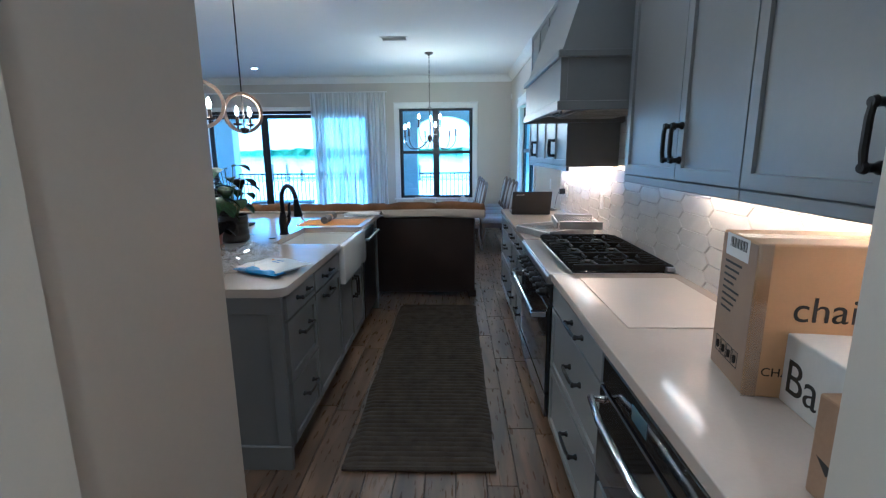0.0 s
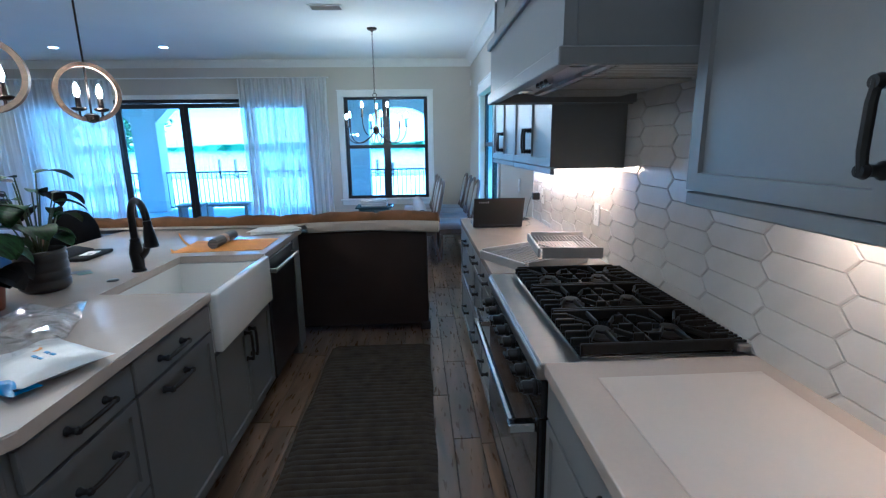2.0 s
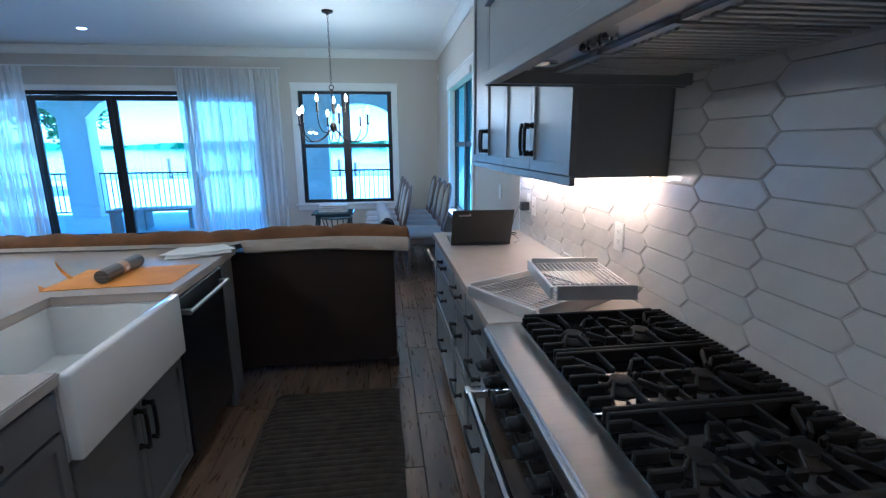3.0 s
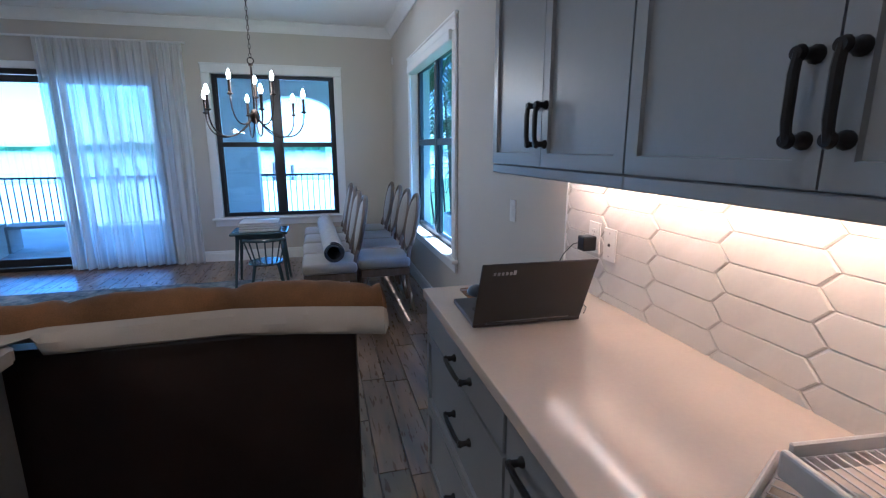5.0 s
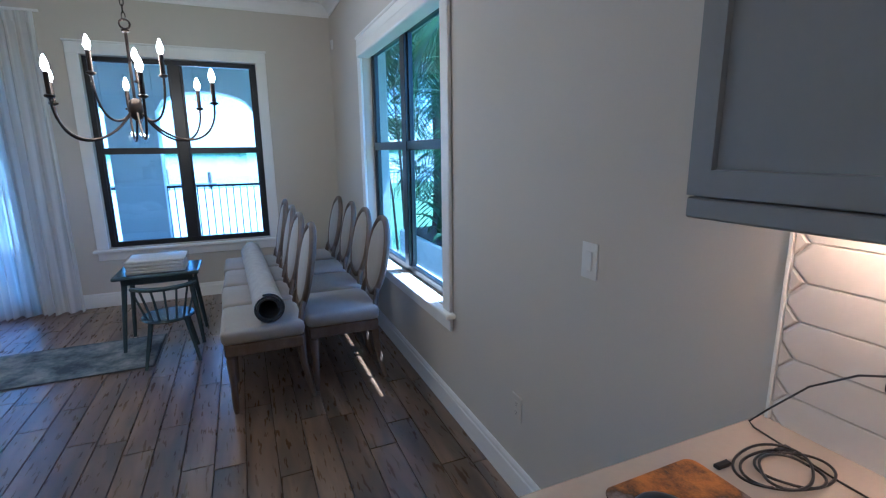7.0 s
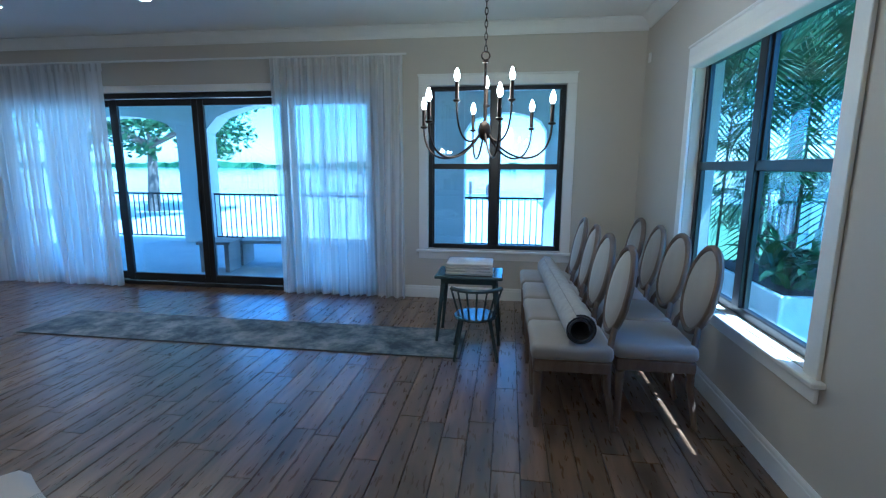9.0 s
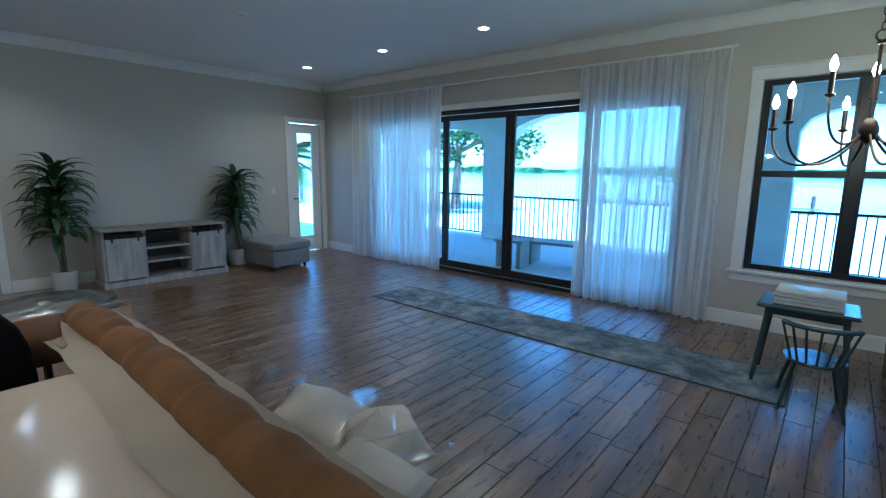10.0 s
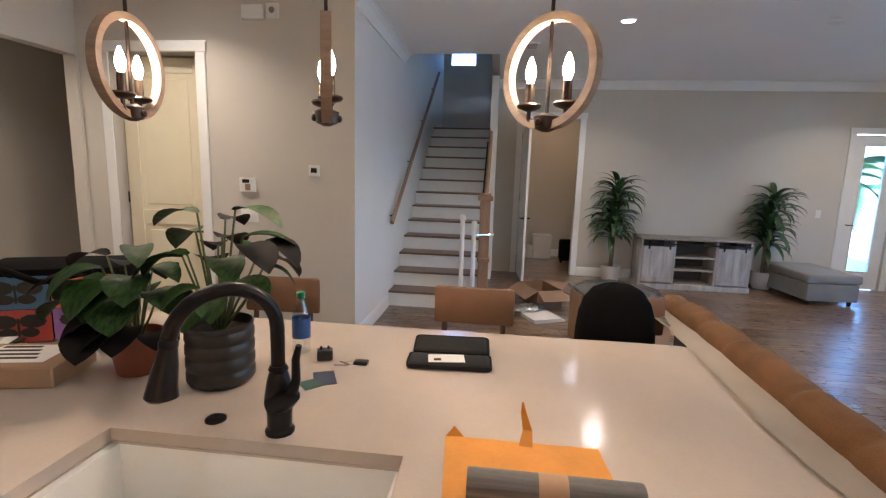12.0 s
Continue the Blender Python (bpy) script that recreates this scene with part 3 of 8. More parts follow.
def railing(name, x0, y0, x1, y1, z=-0.05, h=1.0, step=0.11):
    L = math.hypot(x1 - x0, y1 - y0)
    ob = thing(name, pose(x0, y0, z, 0, 0, math.degrees(math.atan2(y1 - y0, x1 - x0))), "black metal porch railing with upright bars", "railing", kind="structure")
    part("top_rail", box(0, -0.02, h - 0.04, L, 0.02, h, 0.004), BLACKM, ob)
    part("bottom_rail", box(0, -0.015, 0.08, L, 0.015, 0.11, 0.003), BLACKM, ob)
    me = None
    n = int(L / step)
    for i in range(n + 1):
        if me is None:
            o = part("baluster", box(-0.009, -0.009, 0.11, 0.009, 0.009, h - 0.04), BLACKM, ob)
            me = o.data
        else:
            o = new("baluster", me)
            o.parent = ob
        o.matrix_basis = pose(i * L / n, 0, 0)
    return ob


for a, b in ((-8.95, -6.55), (-5.95, -1.45), (-0.75, 0.73)):
    railing("railing", a, 14.8, b, 14.8)
railing("garden_railing", 1.75, 24.0, 16.0, 24.0, -0.5, 1.15, 0.16)

# ---- kitchen: lower run, range, uppers, hood ----
def shaker(w, h, rail=0.06, t=0.02):
    """A shaker front, w by h, its lower left corner at 0, face at y = -t."""
    bm = box(0, -t, 0, w, 0, h)
    bmesh.ops.recalc_face_normals(bm, faces=bm.faces)
    bm.normal_update()
    f = min(bm.faces, key=lambda q: q.calc_center_median().y)
    bmesh.ops.inset_region(bm, faces=[f], thickness=rail, depth=0)
    bmesh.ops.inset_region(bm, faces=[f], thickness=0.002, depth=0)
    bmesh.ops.translate(bm, verts=f.verts, vec=(0, 0.010, 0))
    return bm


def slab_front(w, h, t=0.02):
    return box(0, -t, 0, w, 0, h, 0.003)


def pull(L, upright=False):
    """A black bar pull with ball feet, centred at 0, standing off to -y."""
    a = L / 2
    bm = bmesh.new()
    ax = (lambda s, y: (0, y, s)) if upright else (lambda s, y: (s, y, 0))
    tube([ax(-a, -0.032), ax(-a * 0.5, -0.036), ax(a * 0.5, -0.036), ax(a, -0.032)], [0.0065, 0.0075, 0.0075, 0.0065], 8, bm)
    for s in (-a + 0.004, a - 0.004):
        lathe([(0.013, 0), (0.013, 0.005), (0.008, 0.012), (0.009, 0.024), (0.012, 0.030), (0.009, 0.038)], 12, bm,
              Matrix.Translation(ax(s, 0)) @ pose(0, 0, 0, 90))
    return bm


def front(parent, base, x, z, w, h, kind="shaker", handle=None, paint=None, hl=0.15, rail=0.06):
    """One door or drawer front on a cabinet face. base: the pose of the face's lower left corner."""
    nm = "drawer_front" if kind.startswith("drawer") else "cabinet_door"
    bm = slab_front(w, h) if kind.endswith("slab") else shaker(w, h, rail)
    d = part(nm, bm, paint or GREY, parent, m=base @ pose(x, 0, z))
    if handle:
        hx, hz, up = handle
        part("handle", pull(hl, up), BLACKM, d, "black bar pull", m=base @ pose(x + hx, -0.02, z + hz), smooth=True)
    return d


def lower_cabinet(y0, y1, label, drawers, x=0.83, paint=None, cols=1, group="lower cabinets along the wall"):
    """A base cabinet against the east wall; y0 nearest the passage."""
    ob = thing("base_cabinet", pose((x + EX) / 2, (y0 + y1) / 2, 0), label, "cabinet", group)
    bm = box(x, y0, 0.10, EX - 0.003, y1, 0.878)
    part("body", bm, paint or GREY, ob, m=ID)
    part("toe_kick", box(x + 0.05, y0, 0.0, EX - 0.003, y1, 0.10), GREYDK, ob, m=ID)
    w = (y1 - y0 - 0.006) / cols
    for c in range(cols):
        base = face_to(x, y1 - 0.003 - c * w, 0, -90)
        for z0, z1, kind in drawers:
            if kind == "door":
                front(ob, base, 0.003, z0, w - 0.006, z1 - z0, "shaker", (0.05 if c % 2 else w - 0.055, (z1 - z0) - 0.13, True), paint)
            else:
                front(ob, base, 0.003, z0, w - 0.006, z1 - z0, kind, ((w - 0.006) / 2 + (0.08 if w > 0.7 else 0), (z1 - z0) / 2 + (0.03 if z1 < 0.8 else 0.003), False), paint, hl=min(0.17, w * 0.5), rail=0.045)
    return ob


THREE = [(0.12, 0.42, "drawer_shaker"), (0.43, 0.745, "drawer_shaker"), (0.755, 0.87, "drawer_slab")]
lower_cabinet(2.66, 3.485, "grey cabinet with three wide drawers and black pulls", THREE)
lower_cabinet(1.765, 1.98, "narrow grey cabinet beside the microwave", [(0.12, 0.87, "drawer_slab")])
lower_cabinet(4.455, 4.95, "grey cabinet with drawers and black pulls", THREE)
lower_cabinet(4.955, 5.32, "grey cabinet with drawers and black pulls", THREE)
lower_cabinet(5.325, 6.17, "grey cabinet with drawers at the counter's end", THREE)


def microwave_drawer(y0, y1):
    ob = thing("microwave_drawer", pose(1.1, (y0 + y1) / 2, 0), "black and steel built-in microwave drawer", "microwave")
    x = 0.83
    part("body", box(x, y0, 0.42, EX - 0.01, y1, 0.878), STEEL, ob, m=ID)
    part("cabinet_below", box(x, y0, 0.10, EX - 0.01, y1, 0.418), GREY, ob, m=ID)
    part("toe_kick", box(x + 0.05, y0, 0.0, EX - 0.01, y1, 0.10), GREYDK, ob, m=ID)
    d = part("drawer_front", box(x - 0.02, y0 + 0.01, 0.13, x, y1 - 0.01, 0.40, 0.003), GREY, ob, m=ID)
    part("handle", pull(0.17), BLACKM, d, m=face_to(x - 0.02, (y0 + y1) / 2, 0.28, -90), smooth=True)
    part("control_panel", box(x - 0.022, y0 + 0.01, 0.77, x, y1 - 0.01, 0.865, 0.003), OVEN, ob, m=ID)
    part("display", box(x - 0.0235, y0 + 0.30, 0.795, x - 0.021, y0 + 0.40, 0.84), SCREEN, ob, m=ID)
    f = part("glass_front", box(x - 0.03, y0 + 0.01, 0.44, x, y1 - 0.01, 0.765, 0.004), OVEN, ob, m=ID)
    bm = tube([(x - 0.03, y0 + 0.06, 0.735), (x - 0.07, y0 + 0.05, 0.735), (x - 0.085, y0 + 0.2, 0.735), (x - 0.085, y1 - 0.2, 0.735), (x - 0.07, y1 - 0.05, 0.735), (x - 0.03, y1 - 0.06, 0.735)], 0.012, 12)
    part("handle", bm, CHROME, f, "curved chrome bar", m=ID, smooth=True)


SCREEN = mat("dim_display", (0.05, 0.08, 0.09), 0.2, var=0.1, bump=0)
microwave_drawer(1.985, 2.655)


def worktop(name, label, x0, y0, x1, y1, z0=0.88, z1=0.92):
    return solid(name, box(x0, y0, z0, x1, y1, z1, 0.004, seg=2), QUARTZ, label, "worktop", smooth=False)


worktop("worktop", "white quartz worktop with an eased edge", 0.80, 1.765, EX - 0.003, 3.488)
worktop("worktop", "white quartz worktop by the laptop", 0.80, 4.452, EX - 0.003, 6.19)

# upper cabinets
def upper_cabinet(y0, y1, label, x=1.09, z0=1.40, z1=2.62, split=0.5):
    ob = thing("wall_cabinet", pose((x + EX) / 2, (y0 + y1) / 2, z0), label, "cabinet", "wall cabinets")
    part("body", box(x, y0, z0 + 0.012, EX - 0.003, y1, z1), GREY, ob, m=ID)
    part("light_rail", box(x - 0.018, y0, z0 - 0.016, x + 0.002, y1, z0 + 0.016, 0.003), GREY, ob, m=ID)
    far = (y1 - y0) * split
    for c in range(2):
        w = far if c == 0 else y1 - y0 - far
        base = face_to(x, y1 - c * far, z0 + 0.02, -90)
        h = z1 - z0 - 0.04
        front(ob, base, 0.002, 0, w - 0.004, h, "shaker", ((w - 0.030) if c == 0 else 0.026, 0.122, True), GREY, hl=0.12, rail=0.055)
    return ob


upper_cabinet(5.317, 6.14, "grey shaker wall cabinet with a pair of doors")
upper_cabinet(4.462, 5.315, "grey shaker wall cabinet with a pair of doors")
upper_cabinet(2.462, 3.33, "grey shaker wall cabinet with a pair of doors", split=0.565)
upper_cabinet(1.765, 2.46, "grey shaker wall cabinet with a pair of doors", split=0.63)


def hood():
    ob = thing("range_hood", pose(1.1, 3.89, 1.70), "grey painted range hood with a steel insert", "range hood")
    y0, y1, x0 = 3.36, 4.40, 0.78
    # straight lower band, open below
    part("front_panel", box(x0, y0, 1.70, x0 + 0.03, y1, 1.925), GREY, ob, m=ID)
    for ya, yb in ((y0, y0 + 0.03), (y1 - 0.03, y1)):
        part("side_panel", box(x0 + 0.031, ya, 1.70, EX - 0.003, yb, 1.925), GREY, ob, m=ID)
    bm = box(x0 - 0.012, y0 - 0.012, 1.695, x0 - 0.001, y1 + 0.012, 1.735, 0.003)
    box(x0 - 0.012, y0 - 0.012, 1.695, EX - 0.003, y0 - 0.001, 1.735, 0.003, bm)
    box(x0 - 0.012, y1 + 0.001, 1.695, EX - 0.003, y1 + 0.012, 1.735, 0.003, bm)
    part("bottom_trim", bm, GREY, ob, m=ID)
    bm = box(x0 - 0.015, y0 - 0.015, 1.915, EX - 0.003, y1 + 0.015, 1.945, 0.004)
    part("ledge", bm, GREY, ob, m=ID)
    # tapered upper body
    bm = bmesh.new()
    lo = [(x0 + 0.005, y0 + 0.005, 1.945), (EX - 0.003, y0 + 0.005, 1.945), (EX - 0.003, y1 - 0.005, 1.945), (x0 + 0.005, y1 - 0.005, 1.945)]
    hi = [(1.00, y0 + 0.16, 2.55), (EX - 0.003, y0 + 0.16, 2.55), (EX - 0.003, y1 - 0.16, 2.55), (1.00, y1 - 0.16, 2.55)]
    a, b = [bm.verts.new(p) for p in lo], [bm.verts.new(p) for p in hi]
    for i in range(4):
        bm.faces.new((a[i], a[(i + 1) % 4], b[(i + 1) % 4], b[i]))
    bm.faces.new(a), bm.faces.new(b)
    bmesh.ops.recalc_face_normals(bm, faces=bm.faces)
    part("tapered_body", bm, GREY, ob, m=ID)
    part("chimney", box(1.0, y0 + 0.16, 2.55, EX - 0.003, y1 - 0.16, 2.996), GREY, ob, m=ID)
    # steel insert
    ins = part("insert", box(x0 + 0.03, y0 + 0.03, 1.735, EX - 0.003, y1 - 0.03, 1.75), STEEL, ob, "brushed steel insert", m=ID)
    for k in range(3):
        ya = y0 + 0.10 + k * 0.29
        fil = part("filter", box(x0 + 0.17, ya, 1.722, EX - 0.10, ya + 0.27, 1.7335), STEEL, ob, "steel baffle filter", m=ID)
        for s in range(9):
            part("baffle", box(x0 + 0.19, ya + 0.015 + s * 0.028, 1.716, EX - 0.12, ya + 0.028 + s * 0.028, 1.7218, 0.001), STEEL, fil, m=ID)
    for yy in (y0 + 0.18, y1 - 0.18):
        part("hood_lamp", lathe([(0.042, 0), (0.045, 0.006), (0.034, 0.010), (0.030, 0.012)], 20, m=pose(x0 + 0.10, yy, 1.7345, 180)), CHROME, ins, m=ID, smooth=True)
    for k in range(3):
        part("knob", lathe([(0.016, 0), (0.016, 0.02), (0.012, 0.024)], 14, m=pose(x0 + 0.10, 3.84 + k * 0.05, 1.7345, 180)), CHROME, ins, m=ID, smooth=True)


hood()


BURNER = mat("burner_metal", (0.05, 0.045, 0.04), 0.5, 0.6, var=0.15, bump=0.05)


def bar(g, p, q, z0, z1, w=0.013):
    """An upright cast bar between two plan points, its top edge rounded over."""
    d = Vector((q[0] - p[0], q[1] - p[1]))
    L = d.length
    t = box(0, -w / 2, z0, L, w / 2, z1, 0.003)
    join(g, moved(t, pose(p[0], p[1], 0, 0, 0, math.degrees(math.atan2(d.y, d.x)))))


def gas_range():
    """A steel and black range with six burners and a vent strip."""
    y0, y1, x0 = 3.492, 4.448, 0.80
    ob = thing("gas_range", pose(1.1, 3.97, 0), "stainless and black gas range with six burners", "range")
    part("body", box(x0 + 0.03, y0, 0.12, EX - 0.02, y1, 0.895), OVEN, ob, m=ID)
    bm = box(x0 - 0.01, y0, 0.895, EX - 0.02, y1, 0.915, 0.004)
    part("cooktop", bm, STEEL, ob, "brushed steel top", m=ID)
    part("cooktop_well", box(x0 + 0.11, y0 + 0.02, 0.9155, EX - 0.06, y1 - 0.02, 0.922), OVEN, ob, m=ID)
    # rounded front lip
    bm = box(x0 - 0.02, y0, 0.86, x0 + 0.03, y1, 0.908, 0.012, seg=3)
    part("front_lip", bm, STEEL, ob, m=ID)
    part("control_panel", box(x0 - 0.005, y0, 0.74, x0 + 0.03, y1, 0.86), OVEN, ob, m=ID)
    for i in range(8):
        yy = y0 + 0.08 + i * 0.114
        bm = lathe([(0.026, 0), (0.026, 0.006), (0.021, 0.008), (0.021, 0.035), (0.017, 0.040)], 16)
        box(-0.006, -0.024, 0.036, 0.006, 0.024, 0.052, 0.003, bm)
        part("knob", bm, BLACKM, ob, m=pose(x0 - 0.005, yy, 0.80, 0, -90), smooth=True)
    d = part("oven_door", box(x0 - 0.01, y0 + 0.01, 0.26, x0 + 0.03, y1 - 0.01, 0.735, 0.005), OVEN, ob, m=ID)
    bm = tube([(x0 - 0.075, y0 + 0.04, 0.69), (x0 - 0.075, y1 - 0.04, 0.69)], 0.014, 12)
    part("handle", bm, CHROME, d, "chrome bar handle", m=ID, smooth=True)
    for yy in (y0 + 0.05, y1 - 0.05):
        part("handle_end", box(x0 - 0.092, yy - 0.02, 0.675, x0 - 0.01, yy + 0.02, 0.705, 0.004), CHROME, d, m=ID)
    part("drawer", box(x0 - 0.008, y0 + 0.01, 0.12, x0 + 0.03, y1 - 0.01, 0.25, 0.004), OVEN, ob, m=ID)
    part("kick_plate", box(x0 + 0.05, y0 + 0.01, 0.0, EX - 0.05, y1 - 0.01, 0.12), OVEN, ob, m=ID)
    # vent strip with slots
    bm = box(EX - 0.055, y0 + 0.01, 0.922, EX - 0.012, y1 - 0.01, 0.945, 0.004)
    part("vent_strip", bm, STEEL, ob, m=ID)
    t = bmesh.new()
    for i in range(44):
        yy = y0 + 0.03 + i * 0.0206
        box(EX - 0.06, yy, 0.944, EX - 0.014, yy + 0.010, 0.951, 0.002, t)
    part("vent_slats", t, IRON, ob, m=ID)
    # burners and grates
    gx0, gx1 = x0 + 0.12, EX - 0.065
    w = (y1 - y0 - 0.05) / 3
    for c in range(3):
        ya = y0 + 0.025 + c * w
        yb = ya + w - 0.006
        g = bmesh.new()
        cy, hy = (ya + yb) / 2, (yb - ya) / 2
        for yy in (ya + 0.007, yb - 0.007):
            bar(g, (gx0 - 0.005, yy), (gx1 + 0.01, yy), 0.924, 0.958)
        xm = (gx0 + gx1) / 2
        bar(g, (xm, ya + 0.014), (xm, yb - 0.014), 0.930, 0.948, 0.010)
        for k in range(2):
            cx = gx0 + (gx1 - gx0) * (0.25 + 0.5 * k)
            hx = (gx1 - gx0) / 4
            for sx in (-1, 1):
                outer = cx + sx * (hx + (0.020 if (k == 0) == (sx < 0) else -0.006))
                if (k == 0) == (sx < 0):
                    fingers = ((-0.66, 0.52), (-0.30, 0.30), (0.06, 0.0), (0.40, 0.34), (0.74, 0.56))
                else:
                    fingers = ((-0.52, 0.42), (0.0, 0.0), (0.52, 0.42))
                for f, reach in fingers:
                    knee = cx + sx * hx * (0.50 + 0.25 * abs(f))
                    bar(g, (outer, cy + f * hy), (knee, cy + f * hy), 0.932, 0.959)
                    bar(g, (knee, cy + f * hy), (cx + sx * 0.032, cy + reach * (1 if f > 0 else -1) * hy * 0.35), 0.938, 0.957, 0.009)
            for sy in (-1, 1):
                bar(g, (cx, cy + sy * (hy - 0.012)), (cx, cy + sy * 0.036), 0.938, 0.957, 0.009)
        for xx in (gx0 + 0.007, gx1 - 0.007):
            for yy in (ya + 0.01, yb - 0.01):
                box(xx - 0.009, yy - 0.009, 0.9222, xx + 0.009, yy + 0.009, 0.926, 0, g)
        part("grate", g, IRON, ob, "black cast-iron grate", m=ID)
        for k in range(2):
            cx = gx0 + (gx1 - gx0) * (0.25 + 0.5 * k)
            b = part("burner", lathe([(0.050, 0.922), (0.050, 0.928), (0.038, 0.936), (0.034, 0.938)], 24, m=Matrix.Translation((cx, (ya + yb) / 2, 0))), BURNER, ob, m=ID, smooth=True)
            part("burner_cap", lathe([(0.028, 0.938), (0.030, 0.942), (0.027, 0.946), (0.01, 0.948)], 20, m=Matrix.Translation((cx, (ya + yb) / 2, 0))), IRON, b, m=ID, smooth=True)


gas_range()

# ---- island ----
IX0, IX1, IY0, IY1 = -1.80, -0.45, 3.21, 5.95


def island_top():
    """One slab, notched for the sink, with rounded corners."""
    z0, z1 = 0.88, 0.92
    sx, sy0, sy1 = -0.93, 4.27, 5.00
    r = 0.05
    pts = []

    def arc(cx, cy, a0):
        for k in range(6):
            a = radians(a0 + 90 * k / 5)
            pts.append((cx + r * math.cos(a), cy + r * math.sin(a)))

    arc(IX1 - r, IY0 + r, -90)
    pts.extend([(IX1, sy0), (sx, sy0), (sx, sy1), (IX1, sy1)])
    arc(IX1 - r, IY1 - r, 0)
    arc(IX0 + r, IY1 - r, 90)
    arc(IX0 + r, IY0 + r, 180)
    bm = bmesh.new()
    a = [bm.verts.new((x, y, z0)) for x, y in pts]
    b = [bm.verts.new((x, y, z1)) for x, y in pts]
    n = len(pts)
    side = [bm.faces.new((a[i], a[(i + 1) % n], b[(i + 1) % n], b[i])) for i in range(n)]
    top = bm.faces.new(b)
    bot = bm.faces.new(list(reversed(a)))
    bmesh.ops.bevel(bm, geom=list(top.edges) + list(bot.edges), offset=0.005, segments=2, affect="EDGES")
    bmesh.ops.triangulate(bm, faces=[f for f in bm.faces if len(f.verts) > 4])
    solid("worktop", bm, QUARTZ, "large white quartz island worktop with rounded corners", "worktop")


island_top()


def island_cabinet(y0, y1, label, fronts, back=True):
    ob = thing("base_cabinet", pose(-0.8, (y0 + y1) / 2, 0), label, "cabinet", "island cabinets")
    x = IX1 - 0.03
    part("body", box(-1.40, y0, 0.10, x, y1, 0.878), GREYDK, ob, m=ID)
    part("toe_kick", box(-1.36, y0, 0.0, x - 0.05, y1, 0.10), GREYDK, ob, m=ID)
    base = face_to(x, y0, 0, 90)
    for a, b, z0, z1, kind, hd in fronts:
        front(ob, base, a, z0, b - a, z1 - z0, kind, hd, GREYDK, hl=0.16, rail=0.05)
    return ob


D = 0.44
island_cabinet(3.25, 3.69, "grey island cabinet with three drawers and black pulls",
               [(0.004, D - 0.004, 0.12, 0.43, "drawer_shaker", (D / 2, 0.19, False)), (0.004, D - 0.004, 0.44, 0.745, "drawer_shaker", (D / 2, 0.205, False)),
                (0.004, D - 0.004, 0.755, 0.868, "drawer_slab", (D / 2, 0.07, False))])
W2 = 0.56
island_cabinet(3.695, 4.255, "grey island cabinet with a drawer over a pull-out door",
               [(0.004, W2 - 0.004, 0.12, 0.745, "shaker", (W2 / 2 - 0.06, 0.575, False)), (0.004, W2 - 0.004, 0.755, 0.868, "drawer_slab", (W2 / 2 - 0.06, 0.06, False))])
W3 = 0.76


def sink_cabinet():
    ob = thing("base_cabinet", pose(-0.8, 4.63, 0), "grey sink cabinet with two doors", "cabinet", "island cabinets")
    x = IX1 - 0.03
    part("body", box(-1.40, 4.26, 0.10, x, 5.02, 0.635), GREYDK, ob, m=ID)
    part("back_panel", box(-1.40, 4.26, 0.635, -0.97, 5.02, 0.878), GREYDK, ob, m=ID)
    part("toe_kick", box(-1.36, 4.26, 0.0, x - 0.05, 5.02, 0.10), GREYDK, ob, m=ID)
    base = face_to(x, 4.26, 0, 90)
    front(ob, base, 0.004, 0.12, 0.374, 0.50, "shaker", (0.345, 0.40, True), GREYDK, rail=0.05)
    front(ob, base, 0.382, 0.12, 0.374, 0.50, "shaker", (0.03, 0.40, True), GREYDK, rail=0.05)


sink_cabinet()


def sink():
    """A fireclay apron sink with a hollow basin."""
    ob = thing("farmhouse_sink", pose(-0.68, 4.635, 0.64), "white fireclay farmhouse sink with a deep basin", "sink")
    x0, x1, y0, y1, z0, z1 = -0.96, -0.425, 4.262, 5.008, 0.64, 0.912
    t = 0.03
    bm = box(x1 - t - 0.01, y0, z0, x1, y1, z1, 0.012, seg=3)
    part("apron", bm, PORCELAIN, ob, m=ID, smooth=True)
    bm = box(x0, y0, z0, x1 - t - 0.011, y1, z0 + 0.03)
    b = part("basin_floor", bm, PORCELAIN, ob, m=ID)
    part("basin_wall", box(x0, y0, z0 + 0.03, x0 + t, y1, 0.878), PORCELAIN, ob, m=ID)
    for ya, yb in ((y0, y0 + t), (y1 - t, y1)):
        part("basin_wall", box(x0 + t, ya, z0 + 0.03, x1 - t - 0.011, yb, 0.878), PORCELAIN, ob, m=ID)
    part("drain", lathe([(0.045, 0), (0.045, 0.003), (0.03, 0.001)], 20, m=pose(-0.72, 4.63, z0 + 0.031)), CHROME, b, m=ID, smooth=True)


sink()


def dishwasher():
    ob = thing("dishwasher", pose(-0.75, 5.33, 0), "black dishwasher with a steel bar handle", "dishwasher")
    y0, y1, x = 5.03, 5.63, IX1 - 0.03
    part("body", box(-1.05, y0, 0.10, x, y1, 0.878), OVEN, ob, m=ID)
    part("kick_plate", box(-1.05, y0, 0.0, x - 0.05, y1, 0.10), OVEN, ob, m=ID)
    d = part("door", box(x, y0 + 0.004, 0.11, x + 0.025, y1 - 0.004, 0.868, 0.005), DARKSTEEL, ob, m=ID)
    bm = tube([(x + 0.065, y0 + 0.03, 0.80), (x + 0.065, y1 - 0.03, 0.80)], 0.012, 10)
    for yy in (y0 + 0.05, y1 - 0.05):
        box(x + 0.024, yy - 0.012, 0.788, x + 0.072, yy + 0.012, 0.812, 0.003, bm)
    part("handle", bm, STEEL, d, "steel bar handle", m=ID, smooth=True)


